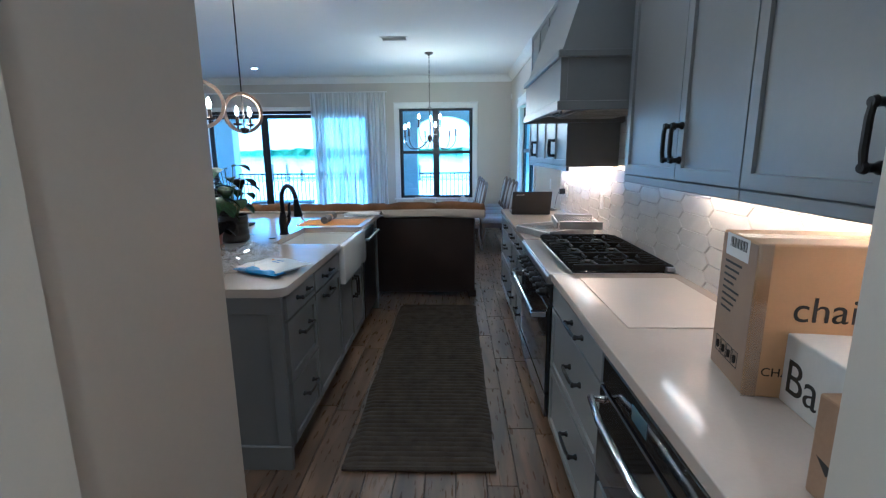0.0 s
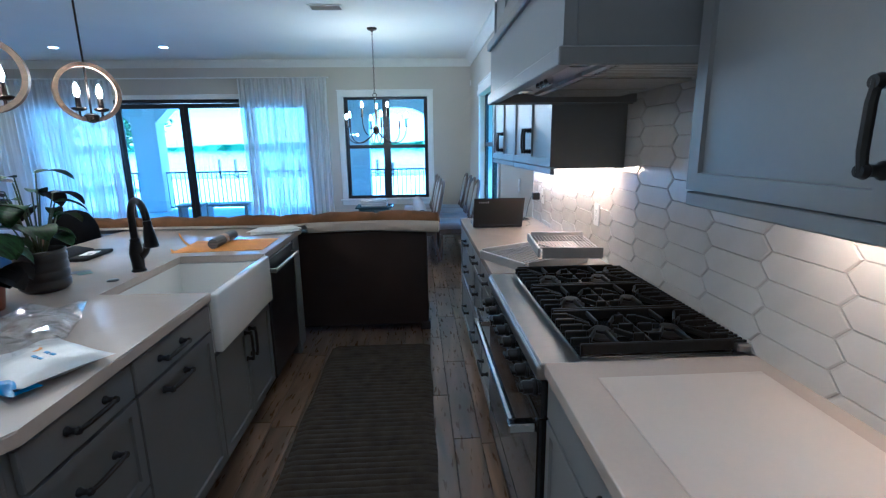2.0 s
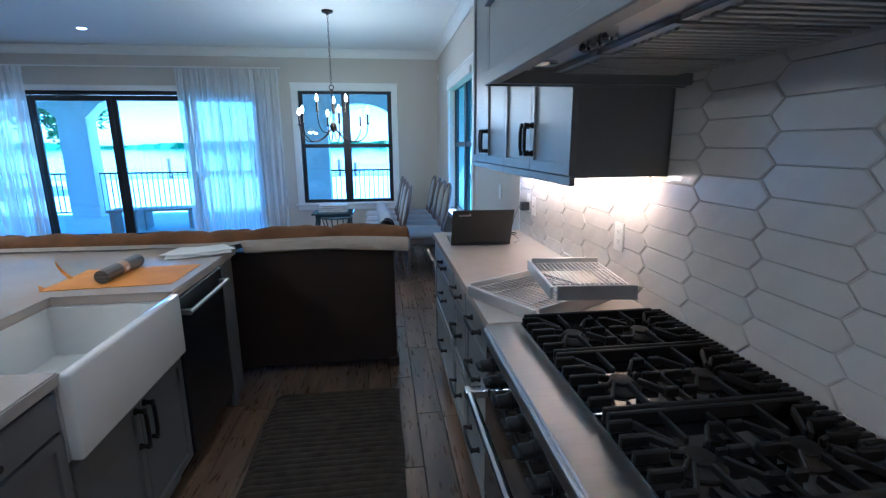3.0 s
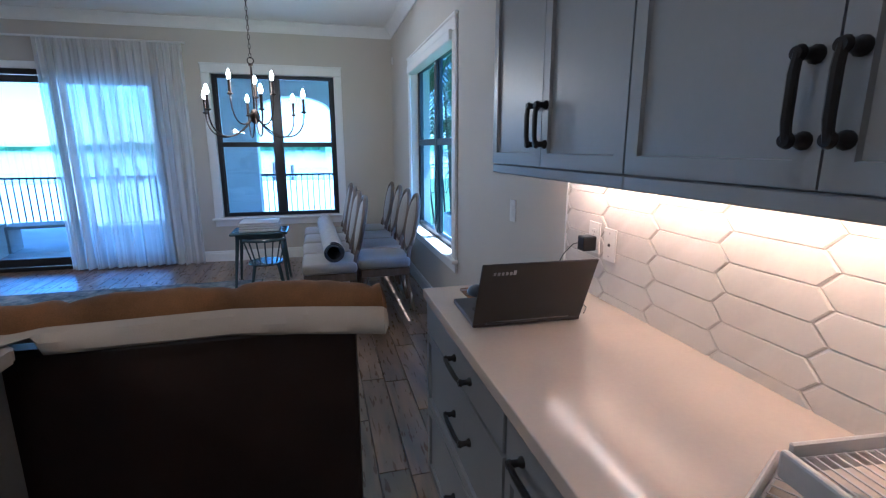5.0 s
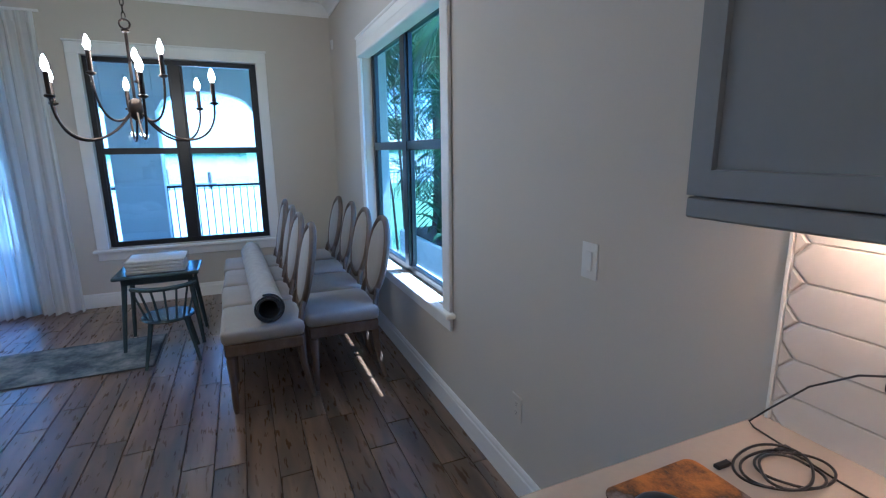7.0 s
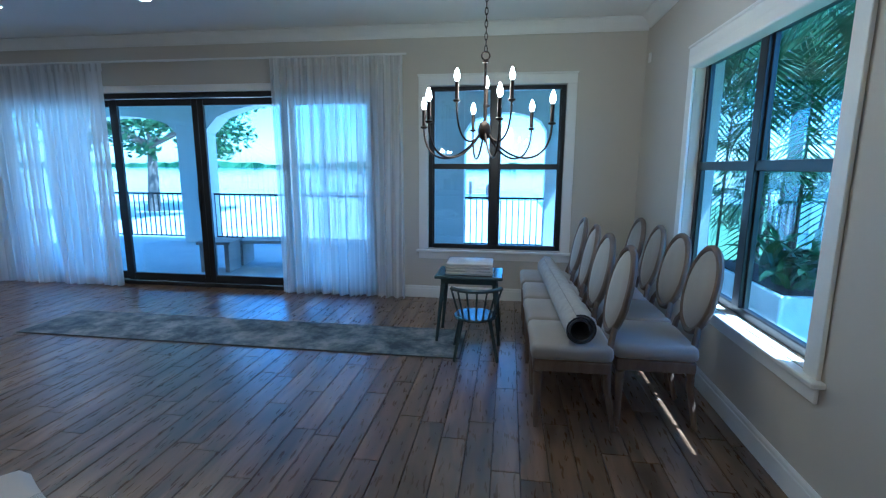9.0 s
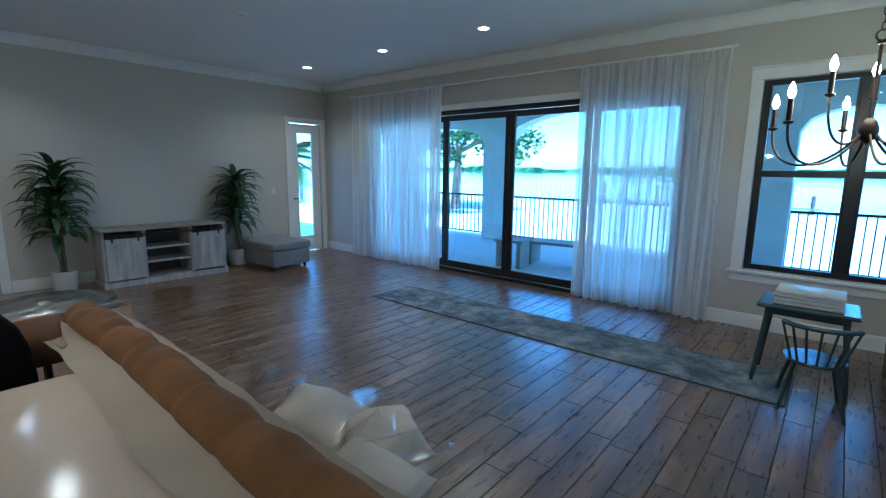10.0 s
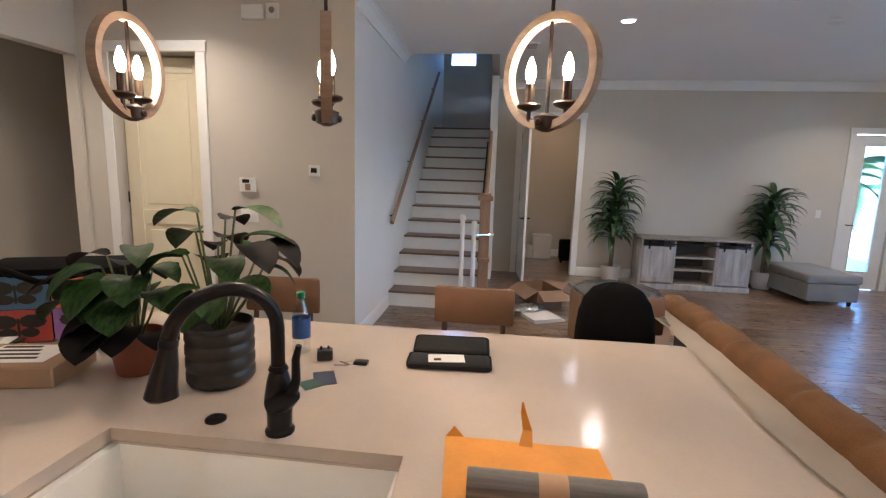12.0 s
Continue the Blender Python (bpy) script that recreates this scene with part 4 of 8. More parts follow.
DARKSTEEL = mat("black_steel", (0.035, 0.036, 0.04), 0.3, 0.7, var=0.1, bump=0.03, stretch=(1, 1, 20))
dishwasher()
ob = thing("island_panel", pose(-0.9, 5.8, 0), "grey island end panels and back", "cabinet")
part("far_panel", box(-1.40, 5.64, 0.0, IX1 - 0.03, 5.90, 0.878, 0.003), GREYDK, ob, m=ID)
part("near_panel", box(-1.42, 3.225, 0.0, IX1 - 0.025, 3.248, 0.878, 0.003), GREYDK, ob, m=ID)
part("near_frame_top", box(-1.42, 3.212, 0.80, IX1 - 0.022, 3.226, 0.878, 0.002), GREYDK, ob, m=ID)
part("near_frame_bottom", box(-1.42, 3.208, 0.0, IX1 - 0.02, 3.226, 0.13, 0.004), GREYDK, ob, m=ID)
part("near_frame_stile", box(IX1 - 0.085, 3.212, 0.13, IX1 - 0.022, 3.226, 0.80, 0.002), GREYDK, ob, m=ID)
part("near_frame_stile", box(-1.42, 3.212, 0.13, -1.35, 3.226, 0.80, 0.002), GREYDK, ob, m=ID)
part("back_panel", box(-1.42, 3.25, 0.0, -1.402, 5.90, 0.878), GREYDK, ob, m=ID)
part("corner_post", box(IX1 - 0.03, 5.64, 0.0, IX1 - 0.004, 5.70, 0.878, 0.003), GREYDK, ob, m=ID)


# refrigerator enclosure by the passage
def fridge():
    ob = thing("refrigerator_cabinet", pose(-0.6, 1.7, 0), "tall smooth grey refrigerator enclosure", "cabinet")
    part("side_panel", box(-0.185, 1.703, 0.0, -0.16, 2.135, 2.62, 0.003), FRIDGESIDE, ob, m=ID)
    part("side_panel", box(-1.27, 1.325, 0.0, -1.245, 2.06, 2.62, 0.003), FRIDGESIDE, ob, m=ID)
    part("top_cabinet", box(-1.245, 1.325, 1.86, -0.305, 2.04, 2.62, 0.003), GREY, ob, m=ID)
    f = thing("refrigerator", pose(-0.66, 1.7, 0), "stainless steel refrigerator in the enclosure", "refrigerator")
    part("body", box(-1.235, 1.34, 0.02, -0.315, 2.02, 1.84), DARKSTEEL, f, m=ID)
    for a, b in ((-1.235, -0.728), (-0.722, -0.19)):
        d = part("door", box(a, 2.03, 0.62, b, 2.12, 1.84, 0.012, seg=3), STEEL, f, m=ID)
        hx = -0.77 if a < -1 else -0.68
        part("handle", tube([(hx, 2.121, 0.8), (hx, 2.17, 0.82), (hx, 2.17, 1.6), (hx, 2.121, 1.62)], 0.011, 8), CHROME, d, m=ID, smooth=True)
    part("freezer_drawer", box(-1.235, 2.03, 0.06, -0.19, 2.12, 0.61, 0.012, seg=3), STEEL, f, m=ID)


FRIDGESIDE = mat("grey_panel_paint", (0.40, 0.355, 0.30), 0.5, var=0.04, scale=2, bump=0.06)
fridge()

# ---- lamps of the house ----
BULB = glow("lit_bulb", (1.0, 0.80, 0.55), 9.0)
CANGLOW = glow("lit_downlight", (1.0, 0.90, 0.78), 5.0)
LEDGLOW = glow("lit_led_strip", (1.0, 0.74, 0.48), 1.5)
BRONZE = mat("dark_bronze", (0.035, 0.025, 0.02), 0.35, 0.8, var=0.2, scale=20, bump=0.05)
RINGWOOD = mat("pendant_wood", (0.24, 0.165, 0.11), 0.55, var=0.3, scale=10, bump=0.15, stretch=(1, 1, 6))


def downlight(x, y, watts=0.8):
    ob = thing("ceiling_downlight", pose(x, y, CZ), "small round recessed ceiling light, lit", "downlight", "recessed ceiling lights")
    part("trim_ring", lathe([(0.075, -0.001), (0.078, -0.006), (0.058, -0.008), (0.055, -0.002)], 24), WHITE, ob, smooth=True)
    part("lens", lathe([(0.054, -0.0035), (0.02, -0.004)], 24), CANGLOW, ob)
    lamp("downlight_lamp", "AREA", pose(x, y, CZ - 0.012), watts, (1.0, 0.74, 0.48), 0.10, spread=130)


for x, y in CANS:
    downlight(x, y, 1.2)
# Unseen aisle downlights, assumed like the living-room row, to light the kitchen.
for x, y in AISLE:
    downlight(x, y, 0.36)
# Two unseen downlights added to lift the hall wall and the opening behind.
downlight(*HALL_FILL, 1.5)
downlight(*BACK_HALL_FILL, 1.8)
downlight(*PASSAGE, 1.8)


def pendant(x, y, z, turn):
    """A round wooden ring pendant with two candle bulbs; z: the ring's centre."""
    ob = thing("pendant_light", pose(x, y, z, 0, 0, turn), "ring pendant light with two lit candle bulbs", "pendant light", "pendants over the island")
    R = 0.158
    ring = bmesh.new()
    n = 48
    rows = []
    for i in range(n):
        a = 2 * math.pi * i / n
        rows.append([ring.verts.new(((R + d) * math.cos(a), y2, (R + d) * math.sin(a))) for d, y2 in ((-0.012, -0.016), (0.012, -0.016), (0.012, 0.016), (-0.012, 0.016))])
    for i in range(n):
        for k in range(4):
            ring.faces.new((rows[i][k], rows[i][(k + 1) % 4], rows[(i + 1) % n][(k + 1) % 4], rows[(i + 1) % n][k]))
    bmesh.ops.recalc_face_normals(ring, faces=ring.faces)
    part("ring", ring, RINGWOOD, ob, "brown wooden ring", smooth=True)
    part("rod", tube([(0, 0, -0.13), (0, 0, CZ - z - 0.02)], 0.006, 8), BRONZE, ob)
    part("canopy", lathe([(0.065, CZ - z - 0.025), (0.065, CZ - z - 0.001)], 20), BRONZE, ob)
    part("hub", lathe([(0.012, -0.175), (0.035, -0.165), (0.04, -0.13), (0.02, -0.12)], 16), BRONZE, ob, smooth=True)
    part("stub", lathe([(0.008, 0.0), (0.012, 0.006), (0.011, 0.014), (0.006, 0.018)], 12, m=pose(0, -0.03, -0.15, 90)), BRONZE, ob, smooth=True)
    part("stub", lathe([(0.008, 0.0), (0.012, 0.006), (0.011, 0.014), (0.006, 0.018)], 12, m=pose(0, 0.03, -0.15, -90)), BRONZE, ob, smooth=True)
    for s in (-1, 1):
        cx, cy = 0.060 * s, 0.012 * s
        part("arm", tube([(0.025 * s, 0, -0.145), (0.045 * s, cy * 0.6, -0.152), (cx, cy, -0.135), (cx, cy, -0.105)], 0.007, 8), BRONZE, ob, smooth=True)
        c = part("candle_cup", lathe([(0.012, -0.110), (0.034, -0.102), (0.040, -0.094), (0.036, -0.088), (0.015, -0.090), (0.0135, -0.028)], 18, m=Matrix.Translation((cx, cy, 0))), BRONZE, ob, smooth=True)
        part("bulb", lathe([(0.008, -0.028), (0.0155, -0.006), (0.0165, 0.006), (0.011, 0.032), (0.003, 0.052)], 16, m=Matrix.Translation((cx, cy, 0))), BULB, c, "lit candle bulb", smooth=True)
    lamp("pendant_lamp", "POINT", pose(x, y, z + 0.02), 2.1, WARM2, 0.035)


for x, y, z, turn in PENDANTS:
    pendant(x, y, z, turn)


def chandelier(x, y, z):
    """A dark bronze chandelier with eight curved arms on two tiers; z: the hub."""
    ob = thing("chandelier", pose(x, y, z), "dark bronze chandelier with lit candle bulbs on curved arms", "chandelier")
    part("stem", tube([(0, 0, -0.02), (0, 0, 0.42)], 0.008, 8), BRONZE, ob)
    part("hub", lathe([(0.012, -0.06), (0.03, -0.045), (0.042, -0.01), (0.042, 0.01), (0.03, 0.045), (0.012, 0.06)], 16), BRONZE, ob, smooth=True)
    part("loop", tube([(0.025 * math.cos(a * math.pi / 8), 0, 0.445 + 0.025 * math.sin(a * math.pi / 8)) for a in range(16)], 0.005, 6, closed=True), BRONZE, ob)
    part("finial", lathe([(0.008, 0.40), (0.02, 0.405), (0.02, 0.415), (0.008, 0.42)], 12), BRONZE, ob)
    top = CZ - z
    n = int((top - 0.5) / 0.035)
    for i in range(n):
        zc = 0.485 + i * (top - 0.51) / n
        turn = 90 * (i % 2)
        pts = []
        for a in range(10):
            t = 2 * math.pi * a / 10
            v = Vector((0.009 * math.cos(t), 0, 0.022 * math.sin(t)))
            pts.append(Matrix.Rotation(radians(turn), 4, "Z") @ v + Vector((0, 0, zc)))
        part("chain_link", tube(pts, 0.0028, 5, closed=True), BRONZE, ob)
    part("canopy", lathe([(0.065, top - 0.001), (0.062, top - 0.02), (0.02, top - 0.035), (0.006, top - 0.05)], 20), BRONZE, ob, smooth=True)
    for k in range(9):
        low = k < 6
        a = radians(44 + 60 * k if low else 90 + 120 * k)
        R = 0.42 if low else 0.19
        zt = 0.02 if low else 0.16
        c, s = math.cos(a), math.sin(a)
        sag = -0.225 if low else -0.10
        pts = []
        for i in range(17):
            u = i / 16
            w0, w1, w2, w3 = (1 - u) ** 3, 3 * u * (1 - u) ** 2, 3 * u * u * (1 - u), u ** 3
            rr = 0.03 * w0 + 0.40 * R * w1 + R * w2 + R * w3
            pts.append((rr * c, rr * s, -0.015 * w0 + sag * w1 + sag * w2 + zt * w3))
        part("arm", tube(pts, 0.0065, 7), BRONZE, ob, smooth=True)
        m = Matrix.Translation((R * c, R * s, zt))
        cup = part("candle", lathe([(0.006, 0), (0.022, 0.008), (0.024, 0.016), (0.012, 0.022), (0.012, 0.125)], 12, m=m), BRONZE, ob, smooth=True)
        part("bulb", lathe([(0.008, 0.125), (0.0165, 0.146), (0.017, 0.158), (0.011, 0.182), (0.003, 0.20)], 12, m=m), BULB, cup, "lit candle bulb", smooth=True)
    lamp("chandelier_lamp", "POINT", pose(x, y, z + 0.26), 4.6, WARM, 0.22)


chandelier(-0.084, 8.797, 1.735)


def led_strip(y0, y1, watts):
    ob = solid("led_strip", box(1.30, y0 + 0.03, 1.410, 1.33, y1 - 0.03, 1.419), LEDGLOW, "lit warm strip light under the wall cabinets", "strip light", group="strip lights under the cabinets")
    lamp("strip_lamp", "AREA", pose(1.315, (y0 + y1) / 2, 1.402, 0, -66, 0), watts * (y1 - y0), (1.0, 0.50, 0.205), 0.03, y1 - y0 - 0.1)


led_strip(4.47, 6.12, 0.8)
led_strip(1.78, 3.32, 0.48)

# ---- stairs ----
TREAD = mat("stair_tread_wood", (0.16, 0.105, 0.07), 0.4, var=0.3, scale=4, bump=0.1, stretch=(6, 1, 1))
OAK = mat("newel_oak", (0.26, 0.16, 0.095), 0.45, var=0.25, scale=6, bump=0.1, stretch=(4, 4, 0.6))
LINEN = mat("cream_linen", (0.29, 0.268, 0.235), 0.9, var=0.08, scale=5, bump=0.5, fine=420, sheen=0.3)
GREYOAK = mat("weathered_oak", (0.125, 0.088, 0.062), 0.6, var=0.3, scale=8, bump=0.15, stretch=(3, 3, 0.7))
RISE, RUN, SX = 0.183, 0.287, -5.25


def stairs():
    ob = thing("staircase", pose(SX, 4.5, 0), "white staircase with dark wooden treads", "staircase", kind="structure")
    y0, y1 = 3.955, 4.985
    for i in range(13):
        x = SX - i * RUN
        part("riser", box(x - RUN, y0, i * RISE, x, y1, (i + 1) * RISE - 0.026), WHITE, ob, m=ID)
        part("tread", box(x - RUN - 0.01, y0, (i + 1) * RISE - 0.025, x + 0.028, y1 + (0.03 if i < 6 else 0), (i + 1) * RISE, 0.008, seg=2), TREAD, ob, m=ID)
    part("landing", box(-10.05, y0, 13 * RISE - 0.2, SX - 13 * RUN - 0.02, y1, 13 * RISE), TREAD, ob, m=ID)
    part("skirt_board", box(SX - 6.2 * RUN, y1 + 0.002, 0, SX + 0.03, y1 + 0.014, 0.18), WHITE, ob, m=ID)


stairs()


def newel():
    ob = thing("newel_post", pose(-5.42, 5.04, 0), "brown wooden newel post with a square cap", "newel post")
    part("plinth", box(-0.085, -0.085, 0, 0.085, 0.085, 0.20, 0.006), WHITE, ob)
    part("shaft", box(-0.06, -0.06, 0.20, 0.06, 0.06, 1.26, 0.006), OAK, ob)
    part("collar", box(-0.072, -0.072, 0.55, 0.072, 0.072, 0.60, 0.006), OAK, ob)
    part("cap", box(-0.085, -0.085, 1.26, 0.085, 0.085, 1.31, 0.01, seg=2), OAK, ob)
    part("cap_top", box(-0.065, -0.065, 1.31, 0.065, 0.065, 1.345, 0.014, seg=2), OAK, ob)
    h = thing("stair_handrail", pose(-5.5, 5.04, 1.2), "brown wooden handrail rising from the newel", "handrail")
    bm = tube([(-5.48, 5.04, 1.22), (-6.95, 5.04, 1.22 + 1.47 * RISE / RUN)], 0.03, 8)
    part("rail", bm, OAK, h, m=ID, smooth=True)
    for i in range(1, 6):
        for f in (0.25, 0.75):
            x = SX - (i + f) * RUN
            if x < -6.9:
                continue
            zt = 1.22 + (-5.48 - x) * RISE / RUN - 0.02
            part("baluster", lathe([(0.012, (i + 1) * RISE), (0.012, zt)], 8, m=Matrix.Translation((x, 5.0, 0))), BLACKM, h, m=ID)


newel()


def wall_rail():
    ob = thing("wall_handrail", pose(-5.1, 4.03, 1.0), "brown wooden handrail on wall brackets", "handrail")
    part("rail", tube([(-5.05, 4.03, 1.0), (-8.7, 4.03, 1.0 + 3.65 * RISE / RUN)], 0.024, 10), OAK, ob, m=ID, smooth=True)
    for k in range(4):
        x = -5.25 - k * 1.0
        z = 1.0 + (-5.05 - x) * RISE / RUN
        part("bracket", tube([(x, 3.956, z - 0.07), (x, 4.02, z - 0.06), (x, 4.03, z - 0.02)], 0.007, 6), BLACKM, ob, m=ID)


wall_rail()


def gate():
    ob = thing("stair_gate", pose(-5.33, 4.88, 0), "folded white stair gate beside the newel", "gate")
    for y, h in ((4.80, 1.06), (4.93, 1.0)):
        part("post", lathe([(0.026, 0), (0.026, h - 0.02), (0.034, h), (0.03, h + 0.03), (0.012, h + 0.045)], 14, m=Matrix.Translation((-5.20, y, 0))), WHITE, ob, m=ID, smooth=True)
    part("latch_rod", tube([(-5.2, 4.94, 0.88), (-5.33, 5.12, 0.88)], 0.008, 8), CHROME, ob, m=ID)
    part("latch_knob", lathe([(0.012, 0), (0.02, 0.01), (0.012, 0.02)], 10, m=pose(-5.33, 5.13, 0.88, -90)), WHITE, ob, m=ID)


gate()

# ---- curtains ----
def curtain(x0, x1, pleats, seed):
    rnd = random.Random(seed)
    bm = bmesh.new()
    n = pleats * 8
    zs = [0.012, 0.25, 0.6, 1.1, 1.7, 2.2, 2.5, 2.62, 2.68]
    ph = [rnd.uniform(-0.5, 0.5) for _ in range(pleats + 1)]
    am = [rnd.uniform(0.6, 1.3) for _ in range(pleats + 1)]
    rows = []
    for z in zs:
        f = 1 - z / 2.68
        row = []
        for i in range(n + 1):
            u = i / n
            k = u * pleats
            j = int(min(k, pleats - 1))
            amp = (0.026 + 0.026 * f) * (am[j] * (1 - (k - j)) + am[j + 1] * (k - j))
            x = x0 + (x1 - x0) * u + 0.03 * f * math.sin(k * 1.7 + seed) 
            y = 10.95 + amp * math.sin(2 * math.pi * k + ph[j] * f * 1.5) + 0.02 * f * math.sin(k * 0.9 + seed)
            row.append(bm.verts.new((x, y, z)))
        rows.append(row)
    for a, b in zip(rows, rows[1:]):
        for i in range(n):
            bm.faces.new((a[i], a[i + 1], b[i + 1], b[i]))
    return bm


for x0, x1, p, s in ((-6.72, -4.70, 24, 3), (-2.60, -1.09, 19, 8)):
    c = thing("curtain", pose((x0 + x1) / 2, 10.95, 0.012), "sheer white floor-length curtain hanging in soft folds", "curtain", "sheer curtains")
    part("cloth", curtain(x0, x1, p, s), SHEER, c, m=ID, smooth=True)
    part("heading", box(x0, 10.955, 2.60, x1, 10.962, 2.685), SHEER, c, m=ID)
ob = thing("curtain_rail", pose(-3.9, 10.98, 2.7), "slim white curtain rail across the window wall", "curtain rail")
part("rail", box(-6.78, 10.955, 2.69, -1.05, 10.985, 2.71, 0.003), WHITE, ob, m=ID)
for x in (-6.7, -5.3, -3.9, -2.5, -1.15):
    part("bracket", box(x - 0.012, 10.97, 2.70, x + 0.012, NY - 0.002, 2.715), WHITE, ob, m=ID)

# ---- dining corner ----
def dining_chair():
    """An oval-backed chair facing -y."""
    ob = thing("dining_chair", ID, "oval-backed dining chair with cream linen and weathered oak", "chair", "dining chairs in two rows")
    bm = bmesh.new()
    t = box(-0.25, -0.24, 0.43, 0.25, 0.22, 0.52, 0.035, seg=3)
    part("seat", t, LINEN, ob, smooth=True)
    part("seat_frame", box(-0.235, -0.225, 0.36, 0.235, 0.21, 0.43, 0.008), GREYOAK, ob)
    for sx in (-1, 1):
        part("leg", lathe([(0.013, 0), (0.018, 0.04), (0.02, 0.2), (0.028, 0.33), (0.022, 0.345), (0.03, 0.36)], 12, m=Matrix.Translation((sx * 0.205, -0.195, 0))), GREYOAK, ob, smooth=True)
        part("leg", tube([(sx * 0.19, 0.25, 0.0), (sx * 0.195, 0.20, 0.25), (sx * 0.195, 0.19, 0.42)], [0.016, 0.02, 0.024], 8), GREYOAK, ob, smooth=True)
    pts, n = [], 28
    for i in range(n):
        a = 2 * math.pi * i / n
        z = 0.80 + 0.25 * math.sin(a)
        pts.append((0.205 * math.cos(a), 0.215 + (z - 0.5) * 0.20, z))
    part("back_frame", tube(pts, 0.021, 8, closed=True), GREYOAK, ob, smooth=True)
    for sx in (-1, 1):
        part("back_post", tube([(sx * 0.19, 0.19, 0.42), (sx * 0.17, 0.215, 0.56), (sx * 0.135, 0.235, 0.62)], [0.022, 0.017, 0.016], 8), GREYOAK, ob, smooth=True)
    bm = bmesh.new()
    rings = []
    for r, d in ((0.0, 0.028), (0.5, 0.026), (0.85, 0.018), (0.97, 0.0), (0.85, -0.012), (0.0, -0.014)):
        row = []
        for i in range(n):
            a = 2 * math.pi * i / n
            z = 0.80 + 0.25 * r * math.sin(a)
            row.append(bm.verts.new((0.205 * r * math.cos(a), 0.215 + (z - 0.5) * 0.20 - d, z)))
        rings.append(row)
    for a, b in zip(rings, rings[1:]):
        for i in range(n):
            bm.faces.new((a[i], a[(i + 1) % n], b[(i + 1) % n], b[i]))
    bmesh.ops.remove_doubles(bm, verts=bm.verts, dist=0.0004)
    bmesh.ops.recalc_face_normals(bm, faces=bm.faces)
    part("backrest", bm, LINEN, ob, "cream linen oval", smooth=True)
    return ob


first = dining_chair()
first.matrix_basis = pose(0.47, 8.58, 0, 0, 0, -90)
spots = [(0.46, 9.10, -88), (0.46, 9.62, -91), (0.45, 10.14, -90), (0.95, 8.66, -91), (0.96, 9.17, -89), (0.96, 9.68, -92), (0.95, 10.2, -90)]
for x, y, a in spots:
    copy_thing(first, pose(x, y, 0, 0, 0, a))

RUGBACK = mat("rug_backing", (0.36, 0.36, 0.35), 0.9, var=0.15, scale=20, bump=0.5, fine=300)
RUGIN = mat("rug_face_dark", (0.05, 0.055, 0.06), 0.95, var=0.3, scale=40, bump=0.5, fine=300)


def rug_roll():
    ob = thing("rolled_rug", pose(0.56, 9.2, 0.62), "pale rolled-up rug lying across the chair seats", "rug")
    bm = bmesh.new()
    L, turns, n = 1.75, 2.3, 60
    rows = []
    for e in (0, 1):
        row_o, row_i = [], []
        for i in range(n + 1):
            a = 2 * math.pi * turns * i / n
            r = 0.052 + 0.034 * i / n
            wob = 1 + 0.02 * math.sin(a * 1.0 + e)
            row_o.append(bm.verts.new((0.5 + (r + 0.006) * wob * math.cos(a), 8.36 + e * L, 0.612 + (r + 0.006) * wob * math.sin(a))))
            row_i.append(bm.verts.new((0.5 + (r - 0.004) * wob * math.cos(a), 8.36 + e * L, 0.612 + (r - 0.004) * wob * math.sin(a))))
        rows.append((row_o, row_i))
    (o0, i0), (o1, i1) = rows
    for i in range(n):
        f = bm.faces.new((o0[i], o0[i + 1], o1[i + 1], o1[i]))
        f = bm.faces.new((i0[i + 1], i0[i], i1[i], i1[i + 1]))
        f.material_index = 1
        f = bm.faces.new((o0[i + 1], o0[i], i0[i], i0[i + 1]))
        f.material_index = 1
        bm.faces.new((o1[i], o1[i + 1], i1[i + 1], i1[i]))
    bm.faces.new((o0[n], i0[n], i1[n], o1[n]))
    bmesh.ops.rotate(bm, verts=bm.verts, cent=(0.5, 8.36, 0.6), matrix=Matrix.Rotation(radians(2.0), 3, "Z"))
    part("roll", bm, [RUGBACK, RUGIN], ob, m=ID, smooth=True)


rug_roll()

TEAL = mat("blue_grey_paint", (0.05, 0.075, 0.085), 0.22, var=0.12, scale=6, bump=0.04)


def side_table():
    ob = thing("side_table", pose(-0.24, 9.82, 0), "small glossy blue-grey side table with splayed legs", "table")
    part("tabletop", box(-0.29, -0.21, 0.57, 0.29, 0.21, 0.60, 0.012, seg=2), TEAL, ob)
    part("apron", box(-0.24, -0.16, 0.52, 0.24, 0.16, 0.57, 0.004), TEAL, ob)
    for sx in (-1, 1):
        for sy in (-1, 1):
            part("leg", tube([(sx * 0.27, sy * 0.19, 0), (sx * 0.22, sy * 0.14, 0.54)], [0.013, 0.021], 8), TEAL, ob, smooth=True)


side_table()
LINENW = mat("folded_white_cloth", (0.62, 0.60, 0.55), 0.8, var=0.1, scale=10, bump=0.4, fine=200)
PLASTIC = glass("clear_plastic", (0.96, 0.97, 0.98), 0.16, fac=0.13)
ob = thing("folded_blankets", pose(-0.24, 9.80, 0.60), "stack of folded cream blankets in clear plastic", "blankets")
for k in range(4):
    part("blanket", box(-0.20 + 0.006 * (k % 2), -0.15, 0.002 + k * 0.026, 0.20 - 0.008 * (k % 3), 0.14, 0.026 + k * 0.026, 0.011, seg=2), LINENW, ob, smooth=True)
part("wrapper", box(-0.208, -0.158, 0.001, 0.208, 0.148, 0.112, 0.016, seg=2), PLASTIC, ob, "clear plastic wrapper", smooth=True)


